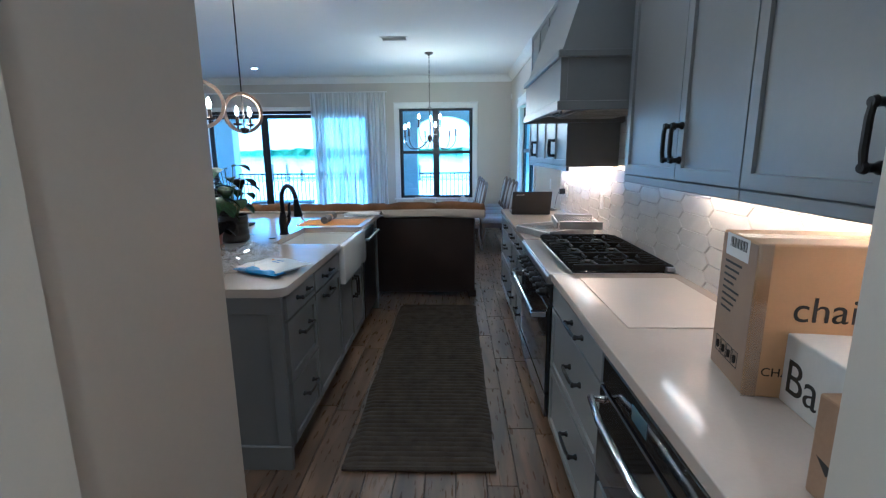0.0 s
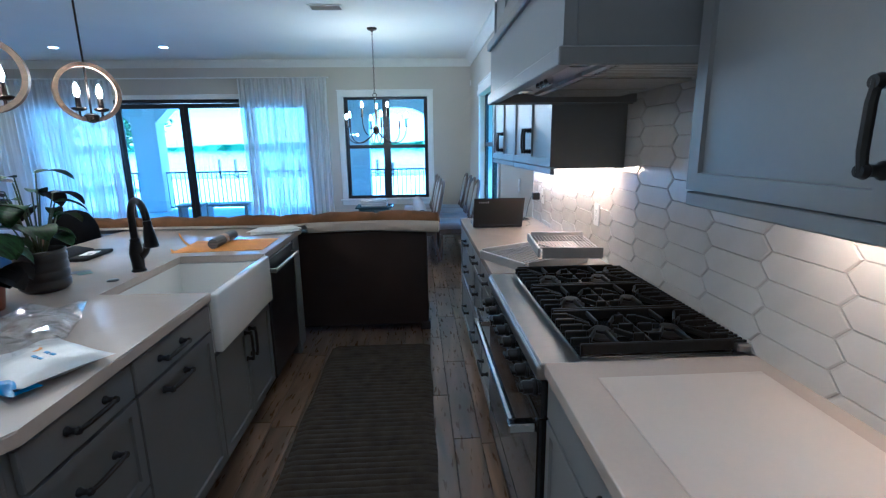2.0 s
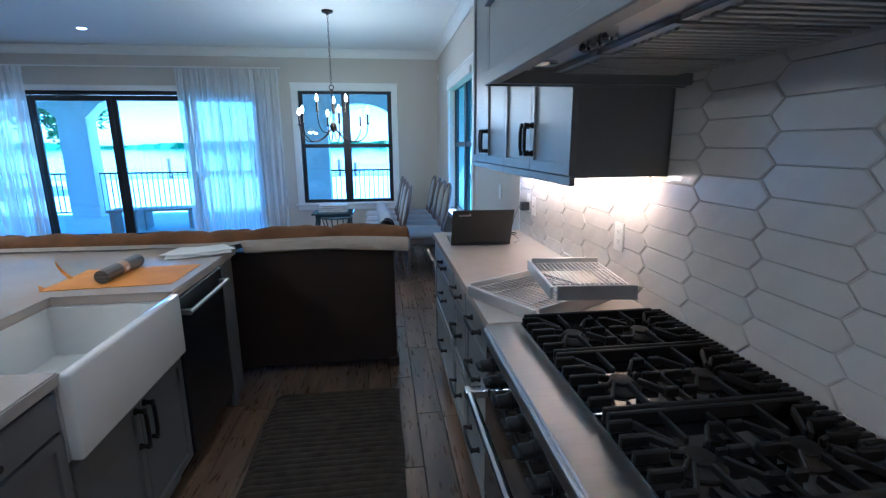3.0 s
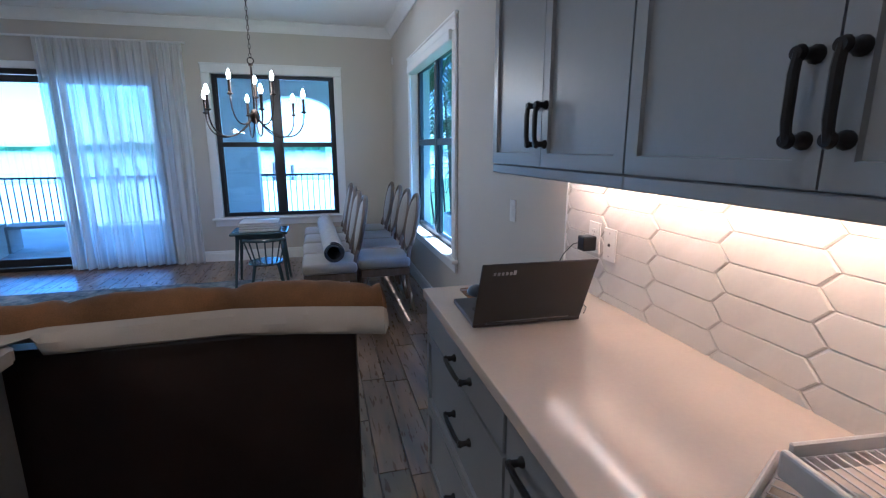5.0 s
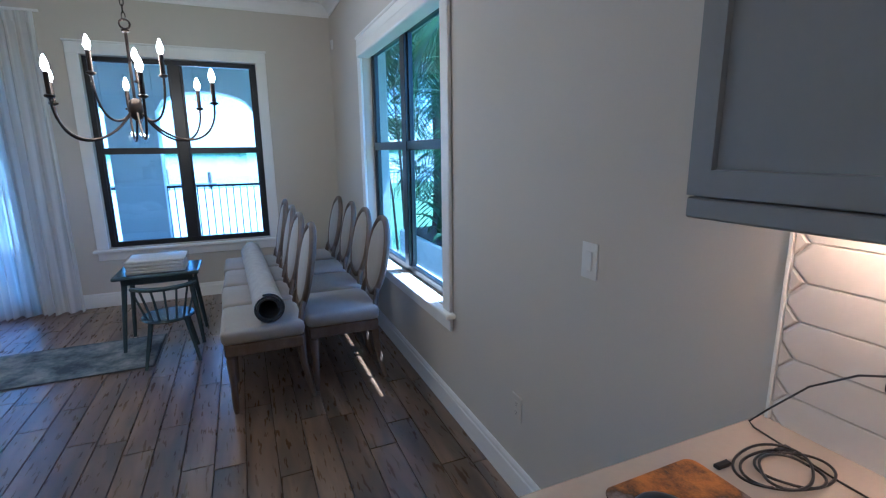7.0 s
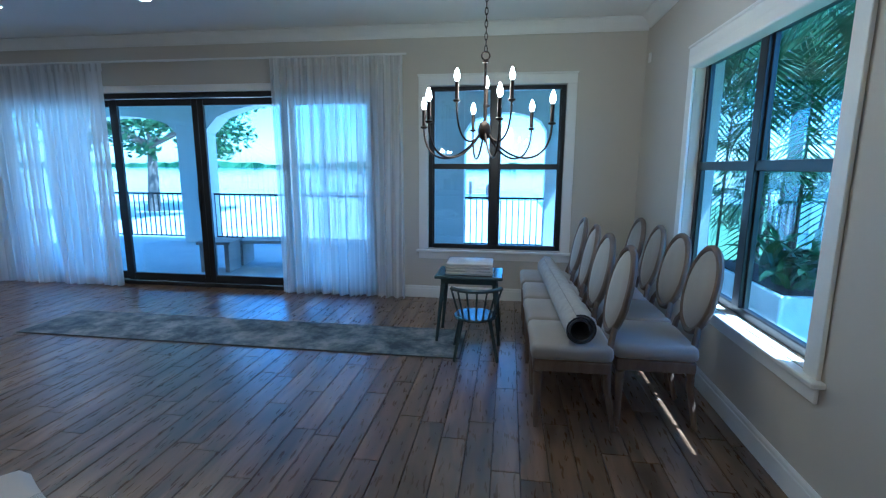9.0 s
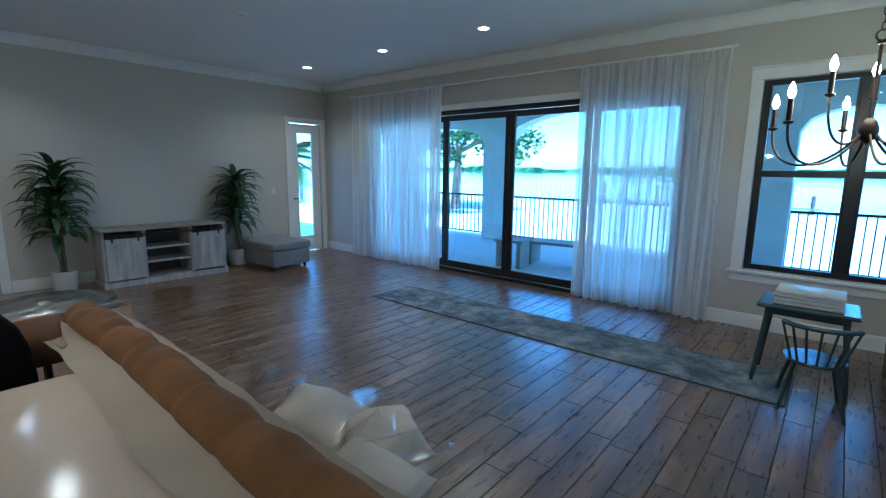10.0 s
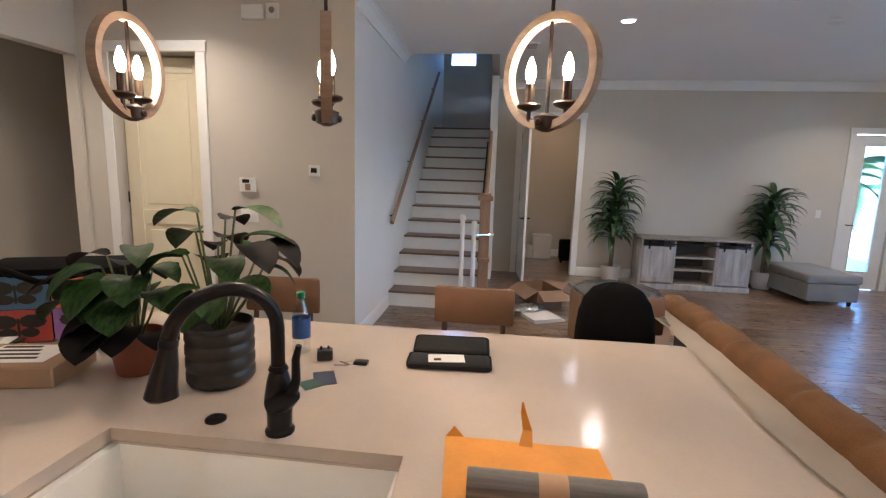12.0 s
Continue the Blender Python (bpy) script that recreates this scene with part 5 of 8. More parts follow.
def small_chair():
    """A child's spindle chair facing +y, its back to the room."""
    ob = thing("spindle_chair", pose(-0.16, 9.42, 0, 0, 0, 6), "small dark blue-grey spindle-back chair pushed to the table", "chair")
    part("seat", lathe([(0.02, 0.315), (0.16, 0.315), (0.175, 0.325), (0.17, 0.34), (0.02, 0.335)], 22), TEAL, ob, smooth=True)
    for sx in (-1, 1):
        for sy in (-1, 1):
            part("leg", tube([(sx * 0.17, sy * 0.17, 0), (sx * 0.11, sy * 0.11, 0.32)], [0.011, 0.016], 8), TEAL, ob, smooth=True)
    n = 7
    top = []
    for i in range(n):
        a = radians(-150 + 120 * i / (n - 1))
        b = Vector((0.15 * math.cos(a), 0.15 * math.sin(a), 0.335))
        t = Vector((0.225 * math.cos(a), 0.20 * math.sin(a) - 0.02, 0.575))
        top.append(t)
        part("spindle", tube([b, t], 0.0075, 6), TEAL, ob, smooth=True)
    part("crest_rail", tube([t + Vector((0, 0, 0.008)) for t in top], 0.016, 8), TEAL, ob, smooth=True)


small_chair()


def rug_mat(name, c1, c2, c3):
    m = mat(name, c1, 0.95, var=0.3, scale=3, bump=0.5, fine=260)
    nt = m.node_tree
    n, ln = nt.nodes, nt.links
    tc, a = n.new("ShaderNodeTexCoord"), n.new("ShaderNodeTexNoise")
    a.inputs["Scale"].default_value, a.inputs["Detail"].default_value, a.inputs["Roughness"].default_value = 3.2, 8, 0.72
    ln.new(tc.outputs["Object"], a.inputs["Vector"])
    r = n.new("ShaderNodeValToRGB")
    e = r.color_ramp.elements
    e[0].position, e[0].color = 0.40, (*c2, 1)
    e[1].position, e[1].color = 0.62, (*c3, 1)
    k = e.new(0.5)
    k.color = (*c1, 1)
    ln.new(a.outputs[0], r.inputs[0])
    ln.new(r.outputs[0], n["Principled BSDF"].inputs["Base Color"])
    return m


RUGBLUE = rug_mat("distressed_rug", (0.125, 0.15, 0.165), (0.045, 0.062, 0.08), (0.28, 0.285, 0.28))
ob = thing("runner_rug", pose(-2.31, 9.62, 0), "distressed blue-grey runner rug on the floor", "rug")
part("field", box(-2.02, -0.325, 0.002, 2.03, 0.325, 0.011, 0.003), RUGBLUE, ob)
part("edge_binding", box(-2.03, -0.335, 0.001, 2.04, 0.335, 0.008, 0.002), RUGIN, ob, "dark bound edge")
BRASS = mat("floor_outlet_metal", (0.35, 0.32, 0.28), 0.35, 0.8, var=0.1, bump=0)
ob = thing("floor_outlet", pose(-3.735, 8.14, 0), "round metal outlet cover in the floor", "floor outlet")
part("ring", lathe([(0.075, 0.0005), (0.075, 0.004), (0.055, 0.0045)], 24), BRASS, ob, smooth=True)
part("lid", lathe([(0.05, 0.0008), (0.05, 0.003), (0.01, 0.0035)], 24), BRASS, ob, smooth=True)

# kitchen runner with cross ribs
WOVEN = mat("dark_woven_wool", (0.058, 0.044, 0.031), 0.95, var=0.5, scale=14, bump=0.6, fine=190, dist=0.004)


def ribbed_runner():
    x0, x1, y0, y1, pitch = -0.235, 0.515, 3.22, 5.70, 0.042
    bm = bmesh.new()
    ny = int((y1 - y0) / pitch) * 6
    nx = 16
    rnd = random.Random(4)
    jit = [[rnd.uniform(-0.003, 0.003) for _ in range(nx + 1)] for _ in range(ny + 1)]
    rows = []
    for j in range(ny + 1):
        y = y0 + (y1 - y0) * j / ny
        h = 0.004 + 0.024 * abs(math.sin(math.pi * j / 6)) ** 0.6
        row = []
        for i in range(nx + 1):
            x = x0 + (x1 - x0) * i / nx + (0.006 * math.sin(y * 9) if i in (0, nx) else 0)
            row.append(bm.verts.new((x, y + jit[j // 6 * 6 if j < ny else ny][i], h if 0 < i < nx else 0.006)))
        rows.append(row)
    for a, b in zip(rows, rows[1:]):
        for i in range(nx):
            bm.faces.new((a[i], a[i + 1], b[i + 1], b[i]))
    base = [bm.verts.new(p) for p in ((x0, y0, 0.002), (x1, y0, 0.002), (x1, y1, 0.002), (x0, y1, 0.002))]
    bm.faces.new(base)
    return bm


ob = thing("kitchen_runner", pose(0.14, 4.46, 0), "dark ribbed woven runner rug between counter and island", "rug")
part("ribbed_weave", ribbed_runner(), WOVEN, ob, m=ID, smooth=True)
part("edge_roll", tube([(-0.235, 3.215, 0.014), (0.515, 3.215, 0.014)], 0.014, 8), WOVEN, ob, m=ID, smooth=True)

# ---- living room ----
BARNWOOD = mat("whitewashed_wood", (0.36, 0.34, 0.32), 0.7, var=0.35, scale=5, bump=0.25, stretch=(3, 3, 0.5))
BARNTOP = mat("grey_barn_wood", (0.25, 0.225, 0.20), 0.6, var=0.35, scale=5, bump=0.25, stretch=(3, 0.5, 3))
DARKIN = mat("dark_interior", (0.06, 0.05, 0.045), 0.8, var=0.2, bump=0.1)


def thing_part(name, parent):
    """An empty part that groups its own pieces under a thing."""
    ob = new(name)
    ob.parent = parent
    WM[ob] = WM[parent].copy()
    ob.empty_display_size = 0.05
    return ob


def console():
    """A barn-door media console; built in x and z looking to -y."""
    ob = thing("media_console", face_to(-6.93, 8.0, 0, 90), "whitewashed wooden media console with sliding barn doors", "cabinet")
    w, d, h = 1.50, 0.42, 0.74
    part("tabletop", box(-w / 2 - 0.02, -0.02, h - 0.03, w / 2 + 0.02, d, h, 0.005), BARNTOP, ob)
    for x in (-w / 2, -0.30, 0.27, w / 2 - 0.03):
        part("side_panel", box(x, 0.0, 0.08, x + 0.03, d - 0.01, h - 0.03), BARNWOOD, ob)
    part("back_panel", box(-w / 2 + 0.03, d - 0.02, 0.08, w / 2 - 0.03, d - 0.011, h - 0.03), DARKIN, ob)
    part("base", box(-w / 2 - 0.015, -0.012, 0.0, w / 2 + 0.015, d, 0.08, 0.005), BARNWOOD, ob)
    for z in (0.27, 0.45):
        part("shelf", box(-0.27, 0.02, z, 0.27, d - 0.021, z + 0.025, 0.003), BARNWOOD, ob)
    part("track", box(-w / 2 + 0.02, -0.03, 0.645, w / 2 - 0.02, -0.022, 0.665), BLACKM, ob, "black metal track")
    for s in (-1, 1):
        a = -w / 2 + 0.03 if s < 0 else 0.29
        b = -0.29 if s < 0 else w / 2 - 0.03
        door = thing_part("barn_door", ob)
        for k in range(4):
            xa = a + (b - a) * k / 4
            part("plank", box(xa + 0.001, -0.016, 0.10, xa + (b - a) / 4 - 0.001, -0.004, 0.62, 0.002), BARNWOOD, door, m=WM[ob])
        for z0, z1 in ((0.10, 0.16), (0.56, 0.62)):
            part("batten", box(a, -0.024, z0, b, -0.0165, z1, 0.002), BARNWOOD, door, m=WM[ob])
        for xa in (a, b - 0.05):
            part("stile", box(xa, -0.024, 0.165, xa + 0.05, -0.0165, 0.555, 0.002), BARNWOOD, door, m=WM[ob])
        for xa in (a + 0.06, b - 0.085):
            t = box(xa, -0.036, 0.58, xa + 0.025, -0.031, 0.69, 0.002)
            lathe([(0.024, 0), (0.024, 0.008)], 16, t, pose(xa + 0.0125, -0.031, 0.68, 90))
            part("hanger", t, BLACKM, door, m=WM[ob])


console()

LEAF = mat("dracaena_leaf", (0.030, 0.068, 0.022), 0.4, var=0.4, scale=6, bump=0.1, per_object=0.3)
CANE = mat("plant_cane", (0.16, 0.12, 0.08), 0.8, var=0.3, scale=20, bump=0.3)
POTW = mat("white_pot", (0.62, 0.61, 0.58), 0.45, var=0.04, bump=0.03)
SOIL = mat("soil", (0.03, 0.022, 0.016), 0.95, var=0.4, scale=60, bump=0.8, dist=0.006)


def strap_leaf(bm, base, yaw, rise, L, w):
    """One arching strap leaf of seven pairs of points with a fold down the middle."""
    n = 7
    c, s = math.cos(yaw), math.sin(yaw)
    rows = []
    ang = rise
    p = Vector(base)
    for i in range(n):
        u = i / (n - 1)
        hw = w * (math.sin(math.pi * (0.12 + 0.88 * u)) ** 0.8) * (1 if u < 1 else 0.05)
        side = Vector((-s, c, 0)) * hw
        rows.append([bm.verts.new(p + side + Vector((0, 0, hw * 0.35))), bm.verts.new(p), bm.verts.new(p - side + Vector((0, 0, hw * 0.35)))])
        step = L / (n - 1)
        p = p + Vector((c * math.cos(ang), s * math.cos(ang), math.sin(ang))) * step
        ang -= radians(14 + 10 * u)
    for a, b in zip(rows, rows[1:]):
        bm.faces.new((a[0], a[1], b[1], b[0]))
        bm.faces.new((a[1], a[2], b[2], b[1]))


def dracaena(x, y, H, seed, label):
    rnd = random.Random(seed)
    ob = thing("potted_plant", pose(x, y, 0), label, "plant", "tall plants by the console")
    pot = part("pot", lathe([(0.11, 0), (0.12, 0.01), (0.145, 0.24), (0.145, 0.25), (0.132, 0.25), (0.128, 0.21), (0.02, 0.205)], 28), POTW, ob, "white ceramic pot", smooth=True)
    part("soil", lathe([(0.127, 0.212), (0.06, 0.218), (0.01, 0.216)], 18), SOIL, pot)
    tops = [(0.0, 0.02, H - 0.26), (0.05, -0.03, H * 0.62), (-0.05, 0.0, H * 0.5)]
    for k, (dx, dy, zt) in enumerate(tops):
        part("cane", tube([(dx * 0.6, dy, 0.2), (dx * 0.9, dy * 0.8, zt * 0.6), (dx, dy, zt)], [0.016, 0.014, 0.012], 8), CANE, ob, smooth=True)
        m = 46 if k == 0 else 40
        t = bmesh.new()
        for i in range(m):
            u = i / m
            yaw = i * 2.4 + rnd.uniform(-0.3, 0.3)
            strap_leaf(t, (dx, dy, zt - 0.16 + 0.18 * u), yaw, radians(15 + 62 * u + rnd.uniform(-12, 12)), rnd.uniform(0.38, 0.54), rnd.uniform(0.030, 0.044))
        part("leaf_crown", t, LEAF, ob, smooth=True)
    return ob


dracaena(-7.28, 6.93, 1.62, 2, "tall leafy dracaena in a white pot by the console")
dracaena(-7.36, 9.14, 1.52, 7, "tall leafy dracaena in a white pot behind the ottoman")

OTTO = mat("grey_linen", (0.18, 0.178, 0.172), 0.9, var=0.1, scale=8, bump=0.5, fine=380, sheen=0.2)


def ottoman():
    ob = thing("storage_ottoman", pose(-6.9, 9.50, 0, 0, 0, 3), "large grey tufted storage ottoman", "ottoman")
    part("base", box(-0.47, -0.32, 0.06, 0.47, 0.32, 0.29, 0.012, seg=2), OTTO, ob, smooth=True)
    lid = part("lid", box(-0.49, -0.34, 0.295, 0.49, 0.34, 0.41, 0.03, seg=3), OTTO, ob, smooth=True)
    for i in range(3):
        for j in range(2):
            part("button", lathe([(0.013, 0), (0.012, 0.005), (0.004, 0.008)], 10, m=Matrix.Translation((-0.28 + 0.28 * i, -0.13 + 0.26 * j, 0.408))), OTTO, lid, smooth=True)
    for sx in (-1, 1):
        for sy in (-1, 1):
            part("foot", lathe([(0.022, 0), (0.028, 0.06)], 10, m=Matrix.Translation((sx * 0.41, sy * 0.26, 0))), BLACKM, ob)


ottoman()

# ---- sofa against the island's end ----
SOFA = mat("dark_brown_leather", (0.020, 0.012, 0.009), 0.45, var=0.3, scale=4, bump=0.15, fine=120)
TAN = mat("tan_velvet", (0.140, 0.070, 0.026), 0.85, var=0.45, scale=7, bump=0.5, fine=260, sheen=0.04, spec=0.25)
CREAM = mat("cream_canvas", (0.35, 0.31, 0.26), 0.9, var=0.07, scale=6, bump=0.4, fine=300)


def sofa():
    ob = thing("sofa", pose(-0.85, 6.3, 0), "long sofa with a dark brown back standing behind the island", "sofa")
    part("back", box(-2.22, 6.03, 0.05, 0.52, 6.16, 0.86, 0.02, seg=2), SOFA, ob, m=ID)
    part("base", box(-2.20, 6.16, 0.06, 0.50, 6.62, 0.30, 0.015), SOFA, ob, m=ID)
    for a, b in ((-2.2, -0.86), (-0.85, 0.49)):
        part("seat_cushion", box(a, 6.17, 0.30, b, 6.64, 0.44, 0.04, seg=3), CREAM, ob, m=ID, smooth=True)
    for x in (-2.14, 0.49):
        for y in (6.07, 6.55):
            part("foot", box(x - 0.04, y - 0.045, 0.0, x + 0.045, y + 0.04, 0.075, 0.012, seg=2), SOFA, ob, m=ID)


sofa()


def top_cushion():
    """A long cushion laid along the sofa's back: a plump seamed tan roll over a cream underside that spreads to both sides."""
    bm = bmesh.new()
    n = 200
    under = [(0.06, 0.866), (0.006, 0.862), (-0.006, 0.876), (-0.004, 0.905), (0.012, 0.930)]
    roll = [(0.050, 0.934), (0.050, 0.955), (0.066, 0.982), (0.090, 0.998), (0.118, 1.003), (0.146, 0.997), (0.168, 0.978), (0.180, 0.953), (0.180, 0.936)]
    rest = [(0.214, 0.946), (0.220, 0.930), (0.200, 0.905), (0.14, 0.872)]
    prof = under + roll + rest
    seams = [0.02, 0.14, 0.215, 0.352, 0.438, 0.575, 0.66, 0.828, 0.985]
    rows = []
    for i in range(n + 1):
        u = i / n
        x = -2.36 + 2.98 * u
        near = min(abs(u - c) for c in seams)
        dip = math.exp(-(near / 0.007) ** 2)
        plump = min(1, near / 0.05) ** 0.7
        y0 = 5.985 + 0.012 * math.sin(u * 9)
        if x > 0.1:
            y0 -= 0.11 * ((x - 0.1) / 0.52) ** 1.2
        over = max(0, min(1, (-0.43 - x) / 0.06))
        y0 -= 0.035 * over
        rise = 0.012 * max(0, min(1, (x + 0.7) / 1.0))
        end = min(1, min(u, 1 - u) / 0.005)
        row = []
        for k, (d, z) in enumerate(prof):
            if 5 <= k <= 13:
                g = 0.86 + 0.15 * plump - 0.13 * dip + 0.15 * noise.noise((u * 26, k * 0.35, 2.1)) + 0.05 * noise.noise((u * 70, k * 0.8, 7))
                d, z = 0.118 + (d - 0.118) * (0.72 + 0.30 * g), 0.93 + (z - 0.93) * g + rise
            else:
                d += 0.012 * noise.noise((u * 18, k * 0.7, 9.0))
                if k in (1, 2, 3):
                    d -= 0.055 * over * (0.75 + 0.5 * noise.noise((u * 11, 3.0, 0)))
                if over > 0.05 and z < 0.93 and d < 0.07:
                    z = max(z, 0.9245 + 0.006 * (k in (2, 3)))
            row.append(bm.verts.new((x, y0 + 0.12 + (d - 0.12) * (0.75 + 0.25 * end), 0.91 + (z - 0.91) * (0.6 + 0.4 * end))))
        rows.append(row)
    m = len(prof)
    for a, b in zip(rows, rows[1:]):
        for k in range(m):
            f = bm.faces.new((a[k], b[k], b[(k + 1) % m], a[(k + 1) % m]))
            f.material_index = 1 if 5 <= k <= 12 else 0
    bm.faces.new(list(reversed(rows[0]))), bm.faces.new(rows[-1])
    bmesh.ops.recalc_face_normals(bm, faces=bm.faces)
    ob = thing("long_cushion", pose(-0.87, 6.1, 0.87), "long tan velvet cushion with cream sides lying along the sofa back", "cushion")
    part("cover", bm, [CREAM, TAN], ob, m=ID, smooth=True)
    # loose end flap
    t = bmesh.new()
    ps = [(-2.30, 5.98, 0.92), (-2.05, 5.955, 0.925), (-2.0, 5.93, 0.935), (-2.32, 5.93, 0.905), (-2.36, 6.0, 0.90)]
    lo = [t.verts.new(p) for p in ps]
    hi = [t.verts.new((p[0], p[1], p[2] + 0.008)) for p in ps]
    k = len(ps)
    t.faces.new(list(reversed(lo))), t.faces.new(hi)
    for i in range(k):
        t.faces.new((lo[i], lo[(i + 1) % k], hi[(i + 1) % k], hi[i]))
    part("flap", t, CREAM, ob, m=ID)


top_cushion()


def pillow(w, h, thick, seed):
    """A plump square pillow lying flat round 0."""
    rnd = random.Random(seed)
    bm = bmesh.new()
    n = 12
    top, bot = [], []
    for j in range(n + 1):
        rt, rb = [], []
        for i in range(n + 1):
            u, v = 2 * i / n - 1, 2 * j / n - 1
            e = (max(0, 1 - u ** 2) * max(0, 1 - v ** 2)) ** 0.42
            x = u * w / 2 * (1 - 0.07 * (1 - v * v))
            y = v * h / 2 * (1 - 0.07 * (1 - u * u))
            wr = 0.008 * math.sin(7 * u + seed) * math.sin(5 * v + 2 * seed) * e
            rt.append(bm.verts.new((x, y, thick / 2 * e + wr)))
            rb.append(bm.verts.new((x, y, -thick / 2 * e + wr)) if 0 < i < n and 0 < j < n else rt[-1])
        top.append(rt)
        bot.append(rb)
    for j in range(n):
        for i in range(n):
            bm.faces.new((top[j][i], top[j][i + 1], top[j + 1][i + 1], top[j + 1][i]))
            q = [bot[j][i], bot[j + 1][i], bot[j + 1][i + 1], bot[j][i + 1]]
            if len(set(q)) == 4:
                try:
                    bm.faces.new(q)
                except ValueError:
                    pass
    return bm


def crumpled(w, d, h, seed, cut=9):
    """A crinkled film bag lying round 0."""
    rnd = random.Random(seed)
    bm = bmesh.new()
    rows = []
    for j in range(cut + 1):
        row = []
        for i in range(cut * 2):
            a = 2 * math.pi * i / (cut * 2)
            v = j / cut
            r = math.sin(math.pi * (0.04 + 0.92 * v)) ** 0.5
            k = 1 + rnd.uniform(-0.16, 0.12)
            row.append(bm.verts.new((w / 2 * r * math.cos(a) * k, d * (v - 0.5) * (1 + rnd.uniform(-0.06, 0.06)), h / 2 * r * math.sin(a) * k)))
        rows.append(row)
    for a, b in zip(rows, rows[1:]):
        for i in range(cut * 2):
            j = (i + 1) % (cut * 2)
            bm.faces.new((a[i], a[j], b[j], b[i]))
    bm.faces.new(rows[0]), bm.faces.new(list(reversed(rows[-1])))
    return bm


PILLOW = mat("cream_pillow", (0.56, 0.50, 0.43), 0.9, var=0.06, scale=8, bump=0.4, fine=320)


def film_bag(w, h, thick, seed, tail=0.12):
    """Clear film lying loosely over a pillow, with a crinkled open end."""
    rnd = random.Random(seed)
    bm = pillow(w, h, thick, seed)
    for v in bm.verts:
        e = abs(v.co.y) / (h / 2)
        v.co += Vector((rnd.uniform(-1, 1), rnd.uniform(-1, 1), rnd.uniform(-0.6, 1))) * (0.004 + 0.014 * e * e)
        if v.co.y > h * 0.30:
            v.co.y += tail * (v.co.y - h * 0.30) / (h * 0.2)
            v.co.z += 0.02 * math.sin(v.co.x * 40 + seed)
    return bm


for k, (x, y, z, rx, ry, rz, w, lab) in enumerate(((-1.37, 6.74, 0.50, 4, 8, -25, 0.31, "cream square pillow lying on the sofa seat"),
                                                  (-1.63, 6.62, 0.53, 6, 14, 30, 0.35, "cream square pillow in a clear plastic bag"),
                                                  (-1.18, 6.47, 0.52, 12, 8, 10, 0.35, "cream pillow under clear plastic on the sofa seat"))):
    ob = thing("pillow", pose(x, y, z, rx, ry, rz), lab, "pillow", "pillows on the sofa")
    part("cushion", pillow(w, w, 0.20, k + 1), PILLOW, ob, smooth=True)
    if k == 0:
        part("tag", moved(box(-0.02, -0.045, -0.001, 0.02, 0.045, 0.001), pose(0.175, -0.08, -0.02, 0, 40, 0)), CREAM, ob, "white cloth tag")
    else:
        part("plastic_bag", film_bag(w * 1.12, w * 1.14, 0.23, 5 + k), PLASTIC, ob, "clear plastic bag", smooth=True)
ob = thing("plastic_bag", pose(-1.82, 6.42, 0.60, 62, 10, 40), "crumpled clear plastic bag standing up", "plastic bag")
part("film", film_bag(0.20, 0.28, 0.07, 31, 0.06), PLASTIC, ob, smooth=True)

# ---- island seating ----
STOOLWOOD = mat("brown_stool_leather", (0.16, 0.085, 0.045), 0.5, var=0.15, scale=8, bump=0.15)
STOOLDK = mat("stool_legs", (0.07, 0.045, 0.03), 0.5, var=0.2, bump=0.1)


def stool(y, turn=0):
    """A counter stool facing +x towards the island."""
    ob = thing("counter_stool", pose(-1.95, y, 0, 0, 0, turn), "brown leather counter stool with a low back", "stool", "stools along the island")
    part("seat", box(-0.19, -0.20, 0.62, 0.21, 0.20, 0.68, 0.02, seg=2), STOOLWOOD, ob, smooth=True)
    bm = bmesh.new()
    t = box(-0.215, -0.19, 0.84, -0.19, 0.19, 1.02, 0.012, seg=2)
    part("backrest", t, STOOLWOOD, ob, smooth=True)
    for s in (-1, 1):
        part("back_post", tube([(-0.19, s * 0.14, 0.60), (-0.205, s * 0.14, 0.86)], 0.013, 8), STOOLDK, ob)
        for sx in (-1, 1):
            part("leg", tube([(sx * 0.2, s * 0.19, 0), (sx * 0.16, s * 0.15, 0.63)], [0.013, 0.018], 8), STOOLDK, ob, smooth=True)
        part("footrest", tube([(-0.18, s * 0.175, 0.22), (0.18, s * 0.175, 0.22)], 0.009, 6), STOOLDK, ob)
    return ob


s1 = stool(5.09)
for y in (4.14, 5.78):
    copy_thing(s1, pose(-1.95, y, 0, 0, 0, 2))
NYLON = mat("black_nylon", (0.004, 0.004, 0.0045), 0.85, var=0.3, scale=30, bump=0.4, fine=300, spec=0.05)
ob = thing("backpack", pose(-1.99, 5.70, 0.68), "black fabric backpack sitting on a stool", "backpack")
bm = bmesh.new()
prof = [(0.80, 0.0), (0.96, 0.03), (1.0, 0.12), (0.99, 0.22), (0.94, 0.30), (0.82, 0.36), (0.62, 0.405), (0.34, 0.428), (0.05, 0.435)]
rings = []
for f, z in prof:
    ring = []
    for i in range(28):
        a = 2 * math.pi * i / 28
        c, q = math.cos(a), math.sin(a)
        ring.append(bm.verts.new((0.005 + 0.115 * f * math.copysign(abs(c) ** 0.6, c), 0.16 * f * math.copysign(abs(q) ** 0.6, q), z + 0.004 * noise.noise((c * 3, q * 3, z * 9)))))
    rings.append(ring)
for lo, hi in zip(rings, rings[1:]):
    for i in range(28):
        bm.faces.new((lo[i], lo[(i + 1) % 28], hi[(i + 1) % 28], hi[i]))
bm.faces.new(list(reversed(rings[0]))), bm.faces.new(rings[-1])
part("bag", bm, NYLON, ob, smooth=True)
